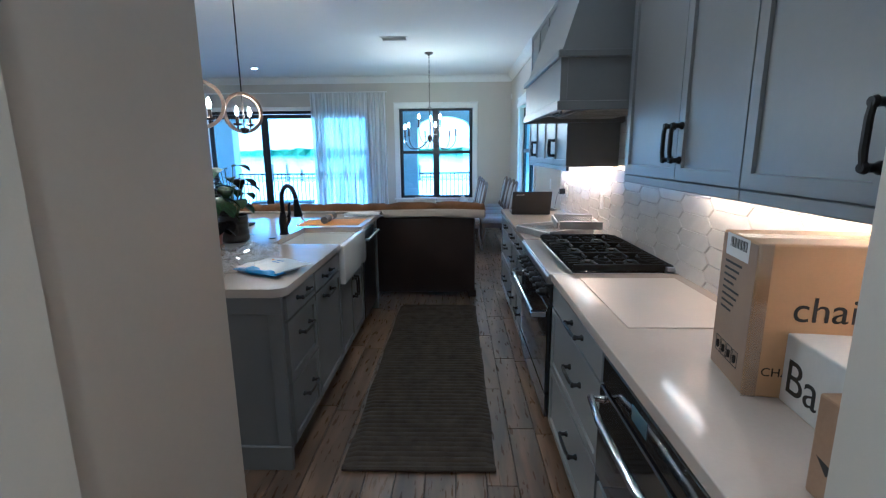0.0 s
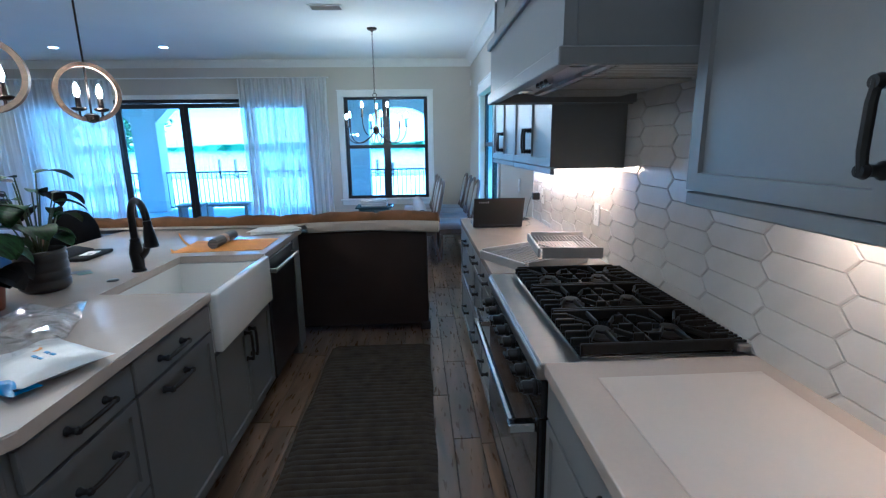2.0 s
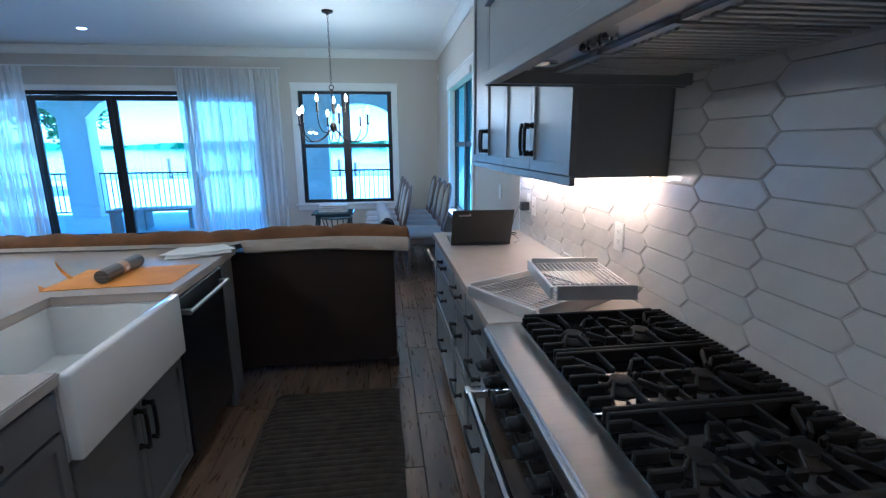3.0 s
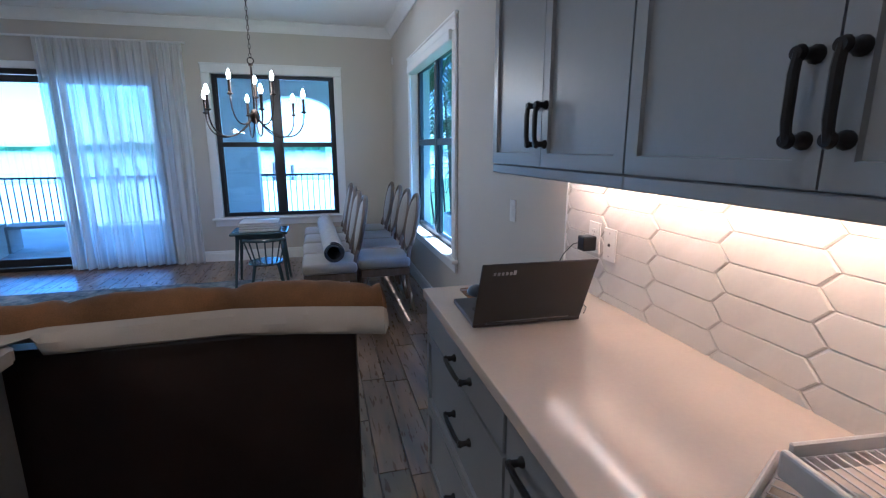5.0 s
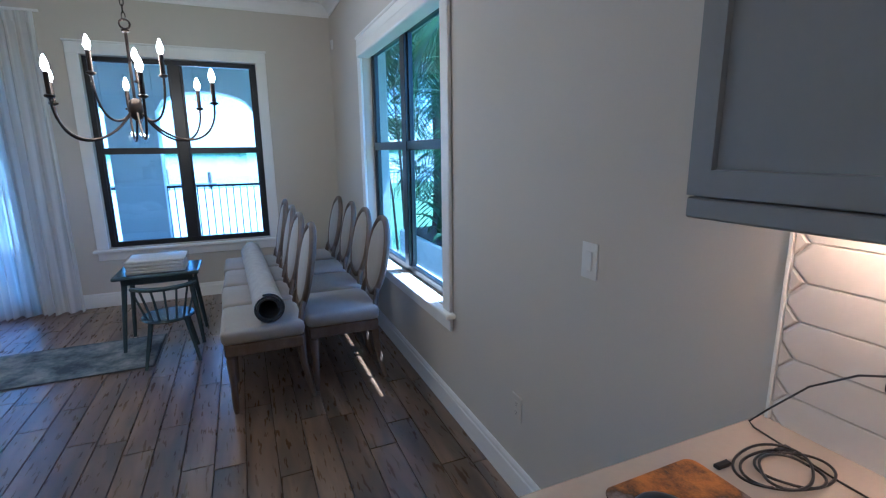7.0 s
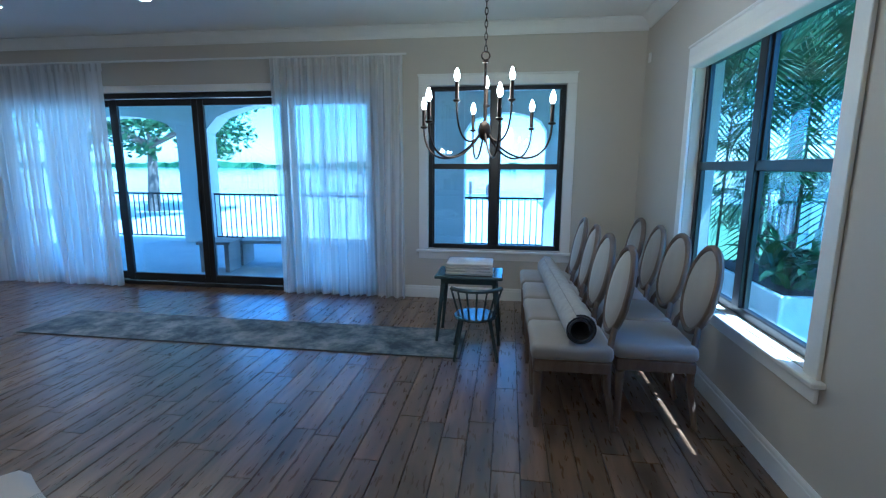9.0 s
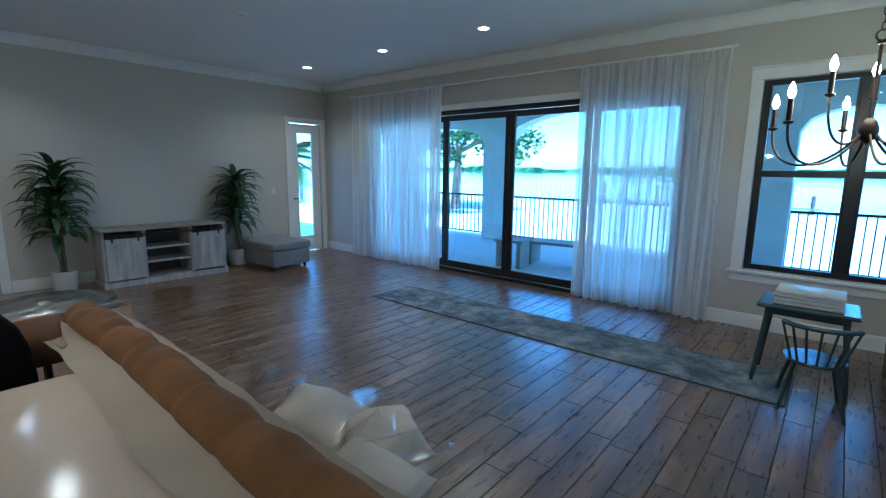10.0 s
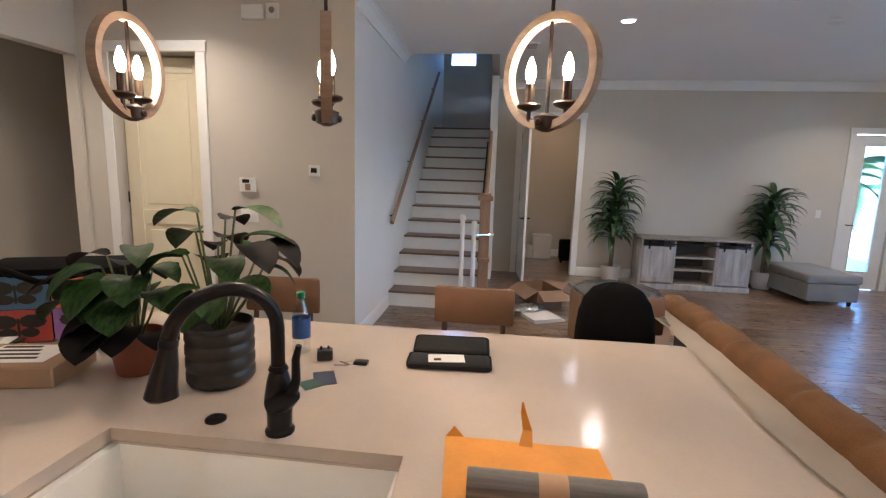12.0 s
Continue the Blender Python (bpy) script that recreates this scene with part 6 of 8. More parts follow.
part("pocket", box(0.10, -0.12, 0.03, 0.155, 0.12, 0.22, 0.03, seg=3), NYLON, ob, smooth=True)
part("handle", tube([(-0.09, -0.04, 0.34), (-0.105, -0.03, 0.375), (-0.105, 0.03, 0.375), (-0.09, 0.04, 0.34)], 0.008, 6), NYLON, ob, smooth=True)

# ---- cartons and wrapping near the stairs ----
CARD = mat("cardboard", (0.34, 0.22, 0.13), 0.85, var=0.12, scale=6, bump=0.2, fine=120)
CARDDK = mat("dark_cardboard", (0.22, 0.14, 0.085), 0.85, var=0.15, scale=6, bump=0.2)


def carton(name, m, w, d, h, label, flaps=True, material=None):
    """An open carton with thin walls and splayed flaps; base centre at 0."""
    ob = thing(name, m, label, "carton")
    c = material or CARD
    t = 0.006
    part("bottom", box(-w / 2, -d / 2, 0, w / 2, d / 2, t), c, ob)
    part("side", box(-w / 2, -d / 2, t, -w / 2 + t, d / 2, h), c, ob)
    part("side", box(w / 2 - t, -d / 2, t, w / 2, d / 2, h), c, ob)
    part("side", box(-w / 2 + t, -d / 2, t, w / 2 - t, -d / 2 + t, h), c, ob)
    part("side", box(-w / 2 + t, d / 2 - t, t, w / 2 - t, d / 2, h), c, ob)
    if flaps:
        for s in (-1, 1):
            f = box(0, -d / 2, 0, 0.2, d / 2, t)
            part("flap", moved(f, pose(s * w / 2, 0, h, 0, 0, 0) @ pose(0, 0, 0, 0, (25 if s > 0 else 180 - 25), 0)), c, ob)
            f = box(-w / 2, 0, 0, w / 2, 0.18, t)
            part("flap", moved(f, pose(0, s * d / 2, h) @ (pose(0, 0, 0, -30) if s > 0 else pose(0, 0, 0, -150))), c, ob)
    return ob


carton("carton", pose(-4.35, 6.32, 0, 0, 0, 8), 0.62, 0.70, 0.50, "open brown cardboard carton on the floor", flaps=False)
BUBBLE = glass("grey_bubble_wrap", (0.55, 0.56, 0.58), 0.25, fac=0.3)
ob = thing("wrapped_parcel", pose(-4.35, 6.30, 0.505, 0, 0, 12), "flat parcel in grey bubble wrap on a carton", "parcel")
part("board", box(-0.33, -0.34, 0.0, 0.32, 0.30, 0.03, 0.004), GREYDK, ob)
part("film", moved(crumpled(0.72, 0.72, 0.11, 17, 12), pose(0, 0, 0.035)), BUBBLE, ob, "crinkled clear bubble wrap")
carton("carton", pose(-5.75, 5.75, 0, 0, 0, 20), 0.55, 0.32, 0.22, "low open cardboard carton", material=CARDDK)
ob = thing("flat_cardboard", pose(-6.5, 5.9, 0, 0, 0, -15), "flattened cardboard sheets on the floor", "cardboard")
for k in range(3):
    part("sheet", box(-0.55 + 0.06 * k, -0.22, 0.001 + k * 0.009, 0.5 + 0.05 * k, 0.25 - 0.03 * k, 0.008 + k * 0.009), CARD if k % 2 else CARDDK, ob)
WHITEFOAM = mat("white_foam", (0.6, 0.6, 0.58), 0.8, var=0.05, bump=0.2)
ob = thing("packing_bag", pose(-5.28, 5.56, 0.062, 0, 0, 30), "grey plastic packing bag on the floor", "plastic bag")
part("film", crumpled(0.3, 0.42, 0.12, 41), BUBBLE, ob)
ob = thing("foam_sheets", pose(-5.08, 5.74, 0, 0, 0, 25), "white foam sheets on the floor", "packing foam")
for k in range(2):
    part("sheet", box(-0.16, -0.2, 0.001 + 0.022 * k, 0.15, 0.18 - 0.04 * k, 0.021 + 0.022 * k, 0.003), WHITEFOAM, ob)

# closet contents
ob = thing("white_bin", pose(-9.1, 6.05, 0), "white lidded bin in the closet", "bin")
part("body", box(-0.14, -0.17, 0, 0.14, 0.17, 0.42, 0.02, seg=2), POTW, ob)
part("lid", box(-0.15, -0.18, 0.42, 0.15, 0.18, 0.46, 0.015, seg=2), POTW, ob)
ob = thing("suitcase", pose(-8.75, 6.5, 0), "dark suitcase standing in the closet", "suitcase")
part("shell", box(-0.12, -0.16, 0.04, 0.12, 0.16, 0.42, 0.04, seg=3), NYLON, ob, smooth=True)
for sx in (-1, 1):
    for sy in (-1, 1):
        part("wheel", lathe([(0.022, -0.012), (0.022, 0.012)], 12, m=pose(sx * 0.09, sy * 0.12, 0.022, 90)), NYLON, ob)
for y, h in ((5.66, 0.2), (5.84, 0.24)):
    ob = thing("paper_roll", pose(-9.1, y, 0), "white paper roll standing in the closet", "paper roll")
    part("roll", lathe([(0.02, 0.001), (0.085, 0.0), (0.085, h), (0.02, h), (0.02, h - 0.01)], 22, caps=False), POTW, ob, smooth=True)
# Unseen warm area light added to brighten the closet; it has no fixture.
lamp("closet_fill", "AREA", pose(-8.5, 6.1, 2.88), 0.6, (1.0, 0.62, 0.32), 0.2)

# ---- on the wall counter ----
BLACKP = mat("black_plastic", (0.014, 0.014, 0.016), 0.35, var=0.15, bump=0.05)
LAPTOP = mat("dark_laptop_shell", (0.022, 0.020, 0.020), 0.45, var=0.1, bump=0.08, fine=300)
KEYCAP = mat("black_keys", (0.010, 0.010, 0.011), 0.5, var=0.2, bump=0.03)
SILVER = mat("silver_badge", (0.45, 0.45, 0.46), 0.35, 0.7, var=0.05, bump=0)
PLATE = mat("white_plate", (0.72, 0.72, 0.70), 0.35, var=0.02, bump=0)
PAPER = mat("white_paper", (0.70, 0.70, 0.69), 0.8, var=0.04, scale=20, bump=0.1)
INK = mat("black_ink", (0.015, 0.013, 0.012), 0.7, var=0.1, bump=0)
TAPE = glass("clear_tape", (0.9, 0.88, 0.84), 0.15, fac=0.2)


def text_mesh(words, size, material, depth=0.0004):
    c = bpy.data.curves.new("lettering", "FONT")
    c.body, c.size, c.extrude = words, size, depth
    tmp = bpy.data.objects.new("lettering", c)
    me = bpy.data.meshes.new_from_object(tmp)
    bpy.data.objects.remove(tmp)
    me.materials.clear()
    me.materials.append(material)
    return me


def lettering(words, size, material, parent, m, label=""):
    ob = new("lettering", text_mesh(words, size, material))
    ob.parent = parent
    WM[ob] = m.copy()
    ob.matrix_basis = WM[parent].inverted() @ m
    if label:
        tagged(ob, label)
    return ob


def laptop():
    """Open laptop: base flat, lid leaning back; the keyboard faces +y, the lid's outside faces the kitchen."""
    ob = thing("laptop", pose(1.04, 5.71, 0.92, 0, 0, 178), "dark open laptop with its lid to the kitchen", "laptop")
    w, d = 0.365, 0.25
    part("base", box(-w / 2, -d, 0.004, w / 2, 0, 0.022, 0.004, seg=2), LAPTOP, ob)
    for sx in (-1, 1):
        for y in (-d + 0.03, -0.03):
            part("rubber_foot", lathe([(0.008, 0.0), (0.008, 0.005)], 10, m=Matrix.Translation((sx * 0.16, y, 0))), BLACKP, ob)
    key = None
    kb = thing_part("keyboard", ob)
    for r in range(6):
        for c in range(15):
            if key is None:
                o = part("key", box(0, 0, 0, 0.0165, 0.0145, 0.0022, 0.0006), KEYCAP, kb)
                key = o.data
            else:
                o = new("key", key)
                o.parent = kb
            o.matrix_basis = pose(-0.155 + c * 0.0205, -0.135 + r * 0.0185, 0.0222)
    part("touchpad", box(-0.06, -d + 0.015, 0.0221, 0.05, -0.150, 0.0228), BLACKP, ob)
    part("sticker", box(-0.165, -d + 0.02, 0.0221, -0.12, -d + 0.045, 0.0226), SILVER, ob)
    lean = pose(0, 0.0, 0.014, -24)
    lid = part("lid", moved(box(-w / 2, -0.007, 0.0, w / 2, 0.0, 0.235, 0.003, seg=2), lean), LAPTOP, ob)
    part("screen", moved(box(-w / 2 + 0.012, -0.0082, 0.012, w / 2 - 0.012, -0.0071, 0.225), lean), OVEN, lid)
    for k, wd in enumerate((0.012, 0.010, 0.010, 0.010, 0.010, 0.010)):
        x = 0.075 + k * 0.0125
        h = 0.016 if k == 0 else 0.011
        part("badge_bar", moved(box(x, 0.0001, 0.196, x + wd * 0.75, 0.0008, 0.196 + h), lean), SILVER, lid)
    part("hinge", lathe([(0.007, -0.14), (0.007, 0.14)], 10, m=pose(0, -0.001, 0.018, 0, 90)), BLACKP, ob)


laptop()
PAD = rug_mat("printed_mouse_pad", (0.10, 0.06, 0.035), (0.50, 0.19, 0.035), (0.34, 0.30, 0.32))
ob = thing("mouse_pad", pose(1.045, 6.05, 0.92, 0, 0, 1), "mouse pad with a blurred orange-brown print", "mouse pad")
bm = bmesh.new()
rim = [(sx * 0.087 + 0.02 * math.cos(radians(a0 + 15 * k)), sy * 0.072 + 0.02 * math.sin(radians(a0 + 15 * k))) for sx, sy, a0 in ((1, 1, 0), (-1, 1, 90), (-1, -1, 180), (1, -1, 270)) for k in range(7)]
lo, hi = [bm.verts.new((x, y, 0.0005)) for x, y in rim], [bm.verts.new((x, y, 0.0040)) for x, y in rim]
for i in range(len(rim)):
    bm.faces.new((lo[i], lo[(i + 1) % len(rim)], hi[(i + 1) % len(rim)], hi[i]))
bm.faces.new(hi), bm.faces.new(list(reversed(lo)))
part("pad", bm, PAD, ob)
ob = thing("computer_mouse", pose(0.99, 6.04, 0.9243, 0, 0, -68), "dark blue-black computer mouse on the pad", "mouse")
MOUSE = mat("mouse_shell", (0.012, 0.018, 0.030), 0.3, var=0.1, bump=0.02)
t = bmesh.new()
bmesh.ops.create_uvsphere(t, u_segments=20, v_segments=12, radius=1.0)
bmesh.ops.transform(t, matrix=Matrix.Diagonal((0.062, 0.036, 0.038, 1)), verts=t.verts)
bmesh.ops.bisect_plane(t, geom=t.verts[:] + t.edges[:] + t.faces[:], plane_co=(0, 0, 0), plane_no=(0, 0, -1), clear_outer=True)
bmesh.ops.holes_fill(t, edges=[e for e in t.edges if e.is_boundary])
part("shell", t, MOUSE, ob, smooth=True)
part("wheel", lathe([(0.008, -0.003), (0.008, 0.003)], 12, m=pose(0.034, 0, 0.027, 90)), BLACKP, ob)


def wall_plate(y, z, kind, label, x=1.4155, w=0.072, h=0.118):
    ob = thing("wall_outlet" if kind != "switch" else "light_switch", face_to(x, y, z, -90), label, "outlet" if kind != "switch" else "switch")
    part("plate", box(-w / 2, -0.006, -h / 2, w / 2, 0, h / 2, 0.002, seg=2), PLATE, ob)
    if kind == "outlet":
        for dz in (-0.02, 0.02):
            s = part("socket", box(-0.017, -0.0075, dz - 0.014, 0.017, -0.0061, dz + 0.014, 0.001), PLATE, ob)
            for dx in (-0.006, 0.006):
                part("slot", box(dx - 0.001, -0.0079, dz - 0.002, dx + 0.001, -0.0076, dz + 0.007), INK, s)
            part("slot", box(-0.002, -0.0079, dz - 0.010, 0.002, -0.0076, dz - 0.006), INK, s)
    elif kind == "switch":
        part("rocker", box(-0.016, -0.010, -0.032, 0.016, -0.0061, 0.032, 0.002), PLATE, ob)
    else:
        part("jack", box(-0.007, -0.0072, -0.006, 0.007, -0.0061, 0.005, 0.0004), INK, ob)
        for dz in (-0.042, 0.042):
            part("screw", lathe([(0.0035, 0), (0.0035, 0.0012), (0.002, 0.0016)], 10, m=pose(0, -0.0061, dz, 90)), SILVER, ob)
    return ob


wall_plate(5.945, 1.145, "outlet", "white wall outlet in the tiled backsplash")
wall_plate(5.845, 1.135, "jack", "white wall plate with a small jack")
wall_plate(4.74, 1.15, "outlet", "white wall outlet in the tiled backsplash")
wall_plate(2.965, 1.155, "outlet", "white wall outlet in the tiled backsplash")
wall_plate(6.77, 1.14, "switch", "white light switch on the painted wall", x=EX)
low_outlet = wall_plate(7.18, 0.40, "outlet", "wall outlet painted like the wall above the baseboard", x=EX)
for piece in low_outlet.children:
    piece.data.materials[0] = PAINT
ob = thing("phone_charger", face_to(1.409, 5.945, 1.125, -90), "black plug-in charger in the outlet", "charger")
part("body", box(-0.024, -0.055, -0.028, 0.024, 0, 0.028, 0.006, seg=2), BLACKP, ob)
part("cable", tube([(-0.02, -0.045, 0.0), (-0.06, -0.05, -0.015), (-0.13, -0.05, -0.07), (-0.19, -0.05, -0.145), (-0.228, -0.05, -0.196), (-0.215, -0.055, -0.2015), (-0.15, -0.065, -0.2015), (-0.055, -0.08, -0.2015), (0.03, -0.085, -0.2015), (0.085, -0.088, -0.2015), (0.14, -0.10, -0.2015), (0.19, -0.14, -0.2015)], 0.002, 6), BLACKP, ob, "thin black cable", smooth=True)
rnd = random.Random(9)
pts = []
for i in range(190):
    a = i * 0.12
    r = 0.055 + 0.012 * math.sin(a * 0.37) + 0.007 * math.sin(a * 2.3 + 1)
    pts.append((1.265 + 0.014 * math.sin(a * 0.21) + 1.15 * r * math.cos(a), 6.045 + 0.010 * math.cos(a * 0.29) + 0.85 * r * math.sin(a), 0.9240 + 0.0035 * (i / 52)))
ob = thing("coiled_cable", pose(1.25, 6.03, 0.92), "loosely coiled black cable on the worktop", "cable")
part("cord", tube(pts, 0.0026, 6), BLACKP, ob, m=ID, smooth=True)
part("plug", box(1.165, 6.095, 0.922, 1.20, 6.108, 0.930, 0.002), BLACKP, ob, m=ID)
part("plug", box(1.31, 6.08, 0.922, 1.345, 6.093, 0.930, 0.002), BLACKP, ob, m=ID)
ob = thing("wall_sensor", face_to(EX, 10.88, 2.58, -90), "small white alarm sensor high on the wall", "sensor")
part("body", box(-0.02, -0.022, -0.045, 0.02, 0, 0.045, 0.006, seg=2), PLATE, ob)

# wire racks
RACK = mat("satin_rack_metal", (0.50, 0.50, 0.51), 0.35, 0.6, var=0.08, bump=0.02)


def wire_rack(m, w, d, label, rail=True):
    ob = thing("oven_rack", m, label, "rack", "loose racks on the worktop")
    part("frame", tube([(-w / 2, -d / 2, 0.03), (w / 2, -d / 2, 0.03), (w / 2, d / 2, 0.03), (-w / 2, d / 2, 0.03)], 0.004, 6, closed=True), RACK, ob)
    for i in range(15):
        y = -d / 2 + d * (i + 1) / 16
        part("wire", tube([(-w / 2, y, 0.033), (w / 2, y, 0.033)], 0.0018, 5), RACK, ob)
    for x in (-w / 4, w / 4):
        part("brace", tube([(x, -d / 2, 0.028), (x, d / 2, 0.028)], 0.003, 5), RACK, ob)
    part("rail", box(-w / 2 - 0.012, -d / 2, 0.0, -w / 2 - 0.004, d / 2, 0.055, 0.003), RACK, ob)
    part("rail", box(w / 2 + 0.004, -d / 2, 0.0, w / 2 + 0.012, d / 2, 0.055, 0.003), RACK, ob)
    part("front_bar", box(-w / 2 - 0.004, -d / 2 - 0.022, 0.004, w / 2 + 0.004, -d / 2 - 0.008, 0.05, 0.005, seg=2), RACK, ob)


wire_rack(pose(1.06, 4.68, 0.921, 0, 0, -62), 0.36, 0.40, "grey metal oven rack lying flat")
wire_rack(pose(1.215, 4.66, 0.982, 0, 0, -96), 0.40, 0.29, "grey metal oven rack stacked on another")
SHEETW = mat("milky_plastic_sheet", (0.51, 0.455, 0.40), 0.3, var=0.03, scale=6, bump=0.03)
ob = thing("cutting_board", pose(1.14, 3.07, 0.92), "thin white plastic sheet lying on the worktop", "board")
part("sheet", box(-0.225, -0.33, 0.0005, 0.22, 0.315, 0.004, 0.001), SHEETW, ob)

# cartons at the counter's near end
BOXTAN = mat("printed_carton", (0.48, 0.30, 0.14), 0.6, var=0.06, scale=5, bump=0.1, fine=120)
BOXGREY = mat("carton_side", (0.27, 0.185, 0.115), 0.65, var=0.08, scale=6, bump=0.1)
BOXWHITE = mat("white_carton", (0.58, 0.57, 0.55), 0.6, var=0.05, scale=6, bump=0.08)


def tall_carton():
    base = pose(1.222, 2.365, 0.92, 0, 0, -9)
    ob = thing("carton", base, "tan cardboard carton printed with the word chair", "carton")
    w, d, h = 0.35, 0.215, 0.385
    part("body", box(-w / 2, -d / 2, 0, w / 2, d / 2, h, 0.006, seg=2), BOXTAN, ob)
    # Thin overlay: the left face is a darker, greyer brown than the body.
    part("darker_side", box(-w / 2 - 0.001, -d / 2 + 0.006, 0.006, -w / 2 - 0.0002, d / 2 - 0.006, h - 0.006), BOXGREY, ob)
    lf = base @ pose(-w / 2 - 0.0015, 0, 0, 0, 0, -90)
    part("shipping_label", box(-0.075, -0.0006, 0.325, 0.06, 0, 0.383), PAPER, ob, m=lf)
    bars = thing_part("barcode", ob)
    for i in range(18):
        x = -0.05 + i * 0.0055
        part("bar", box(x, -0.0009, 0.350, x + 0.002 + 0.0015 * (i % 3), -0.0007, 0.376), INK, bars, m=lf)
    for r in range(8):
        L = 0.10 - 0.012 * (r % 4)
        part("print_line", box(-0.07, -0.0008, 0.305 - r * 0.018, -0.07 + L, -0.0003, 0.311 - r * 0.018), INK, ob, m=lf)
    for i in range(4):
        x = -0.075 + i * 0.036
        t = box(x, -0.0008, 0.05, x + 0.032, -0.0003, 0.052)
        box(x, -0.0008, 0.092, x + 0.032, -0.0003, 0.094, 0, t)
        box(x, -0.0008, 0.052, x + 0.002, -0.0003, 0.092, 0, t)
        box(x + 0.03, -0.0008, 0.052, x + 0.032, -0.0003, 0.092, 0, t)
        box(x + 0.011, -0.0008, 0.060, x + 0.021, -0.0003, 0.082, 0.003, t)
        part("handling_mark", t, INK, ob, m=lf)
    fr = base @ pose(0, -d / 2 - 0.0006, 0)
    lettering("chair", 0.088, INK, ob, fr @ pose(-0.09, 0, 0.20, 90), "large dark printed word")
    lettering("CHAIR", 0.031, INK, ob, fr @ pose(-0.14, 0, 0.057, 90), "small dark printed word")
    part("tape", box(-w / 2 - 0.0025, -d / 2 - 0.0012, 0.0, -w / 2 + 0.03, -d / 2 - 0.0004, h), TAPE, ob, "shiny packing tape")
    part("tape", box(-w / 2 + 0.002, -0.03, h + 0.0004, w / 2, 0.03, h + 0.0012), TAPE, ob)


tall_carton()
base = pose(1.285, 2.145, 0.92, 0, 0, -50)
ob = thing("carton", pose(1.235, 2.15, 0.92, 0, 0, -4), "white carton with bold black lettering", "carton")
part("body", box(-0.13, -0.115, 0, 0.13, 0.115, 0.172, 0.005, seg=2), BOXWHITE, ob)
lf = pose(1.235, 2.15, 0.92, 0, 0, -4) @ pose(-0.1306, 0, 0, 0, 0, -90)
lettering("Ba", 0.118, INK, ob, lf @ pose(-0.10, 0, 0.035, 90), "bold black printed letters")
ob = thing("carton", pose(1.09, 1.87, 0.92, 0, 0, 0), "small brown shoe carton with a black swoop mark", "carton")
part("body", box(-0.14, -0.085, 0, 0.15, 0.085, 0.19, 0.005, seg=2), CARD, ob)
lf = pose(1.09, 1.87, 0.92) @ pose(-0.1406, 0, 0, 0, 0, -90)
t = bmesh.new()
ps = [(-0.07, 0.08), (-0.045, 0.055), (0.06, 0.12), (-0.04, 0.075)]
t.faces.new([t.verts.new((x, -0.0002, z)) for x, z in ps])
part("printed_mark", t, INK, ob, m=lf)
ob = thing("tissue_paper", pose(1.26, 2.08, 1.095, 8, 0, 20), "crumpled white tissue paper on a carton", "paper")
part("sheet", crumpled(0.17, 0.12, 0.07, 23, 7), PAPER, ob)

# ---- on the island ----
FAUCETM = mat("oil_rubbed_bronze", (0.016, 0.015, 0.016), 0.28, 0.75, var=0.2, scale=12, bump=0.02)


def faucet():
    ob = thing("kitchen_faucet", pose(-0.978, 4.68, 0.92, 0, 0, -44), "black gooseneck kitchen faucet with pull-down head", "faucet")
    part("base", lathe([(0.035, 0), (0.035, 0.007), (0.029, 0.014), (0.030, 0.05), (0.034, 0.095), (0.027, 0.135), (0.021, 0.155), (0.024, 0.160), (0.019, 0.170)], 22), FAUCETM, ob, smooth=True)
    pts = [(0, 0, 0.165), (0, 0, 0.235)]
    for i in range(13):
        a = math.pi - math.pi * 0.95 * i / 12
        pts.append((0.112 + 0.112 * math.cos(a), 0, 0.262 + 0.106 * math.sin(a)))
    part("spout", tube(pts, 0.0165, 14), FAUCETM, ob, smooth=True)
    e = Vector(pts[-1])
    part("collar", lathe([(0.016, -0.01), (0.019, -0.005), (0.019, 0.005), (0.016, 0.01)], 16, m=Matrix.Translation(e + Vector((0.001, 0, -0.01)))), FAUCETM, ob, smooth=True)
    part("spray_head", tube([e + Vector((0.001, 0, -0.015)), e + Vector((0.007, 0, -0.05)), e + Vector((0.016, 0, -0.095)), e + Vector((0.019, 0, -0.118)), e + Vector((0.019, 0, -0.122))], [0.0175, 0.023, 0.029, 0.033, 0.028], 16), FAUCETM, ob, smooth=True)
    part("lever_socket", tube([(0.012, 0.0, 0.075), (-0.004, 0.032, 0.095), (-0.014, 0.055, 0.112)], [0.030, 0.027, 0.018], 16), FAUCETM, ob, smooth=True)
    part("lever", tube([(-0.012, 0.048, 0.118), (-0.018, 0.062, 0.15), (-0.018, 0.062, 0.20), (-0.022, 0.072, 0.235)], [0.016, 0.011, 0.010, 0.007], 10), FAUCETM, ob, smooth=True)


faucet()
ob = thing("hole_cover", pose(-1.0, 4.5, 0.92), "round black hole cover in the worktop", "hole cover")
part("cap", lathe([(0.026, 0.0003), (0.026, 0.004), (0.021, 0.007), (0.004, 0.0075)], 22), FAUCETM, ob, smooth=True)

TERRA = mat("terracotta_plastic", (0.26, 0.075, 0.035), 0.45, var=0.1, bump=0.04)
POTBLK = mat("black_ceramic", (0.012, 0.011, 0.011), 0.35, var=0.2, bump=0.1)
BROADLEAF = mat("broad_green_leaf", (0.016, 0.042, 0.009), 0.5, var=0.9, scale=30, bump=0.15, fine=60, stretch=(1, 3, 1), spec=0.14)
BROADDARK = mat("dark_purple_leaf", (0.006, 0.005, 0.005), 0.6, var=0.4, scale=14, bump=0.15, spec=0.15)


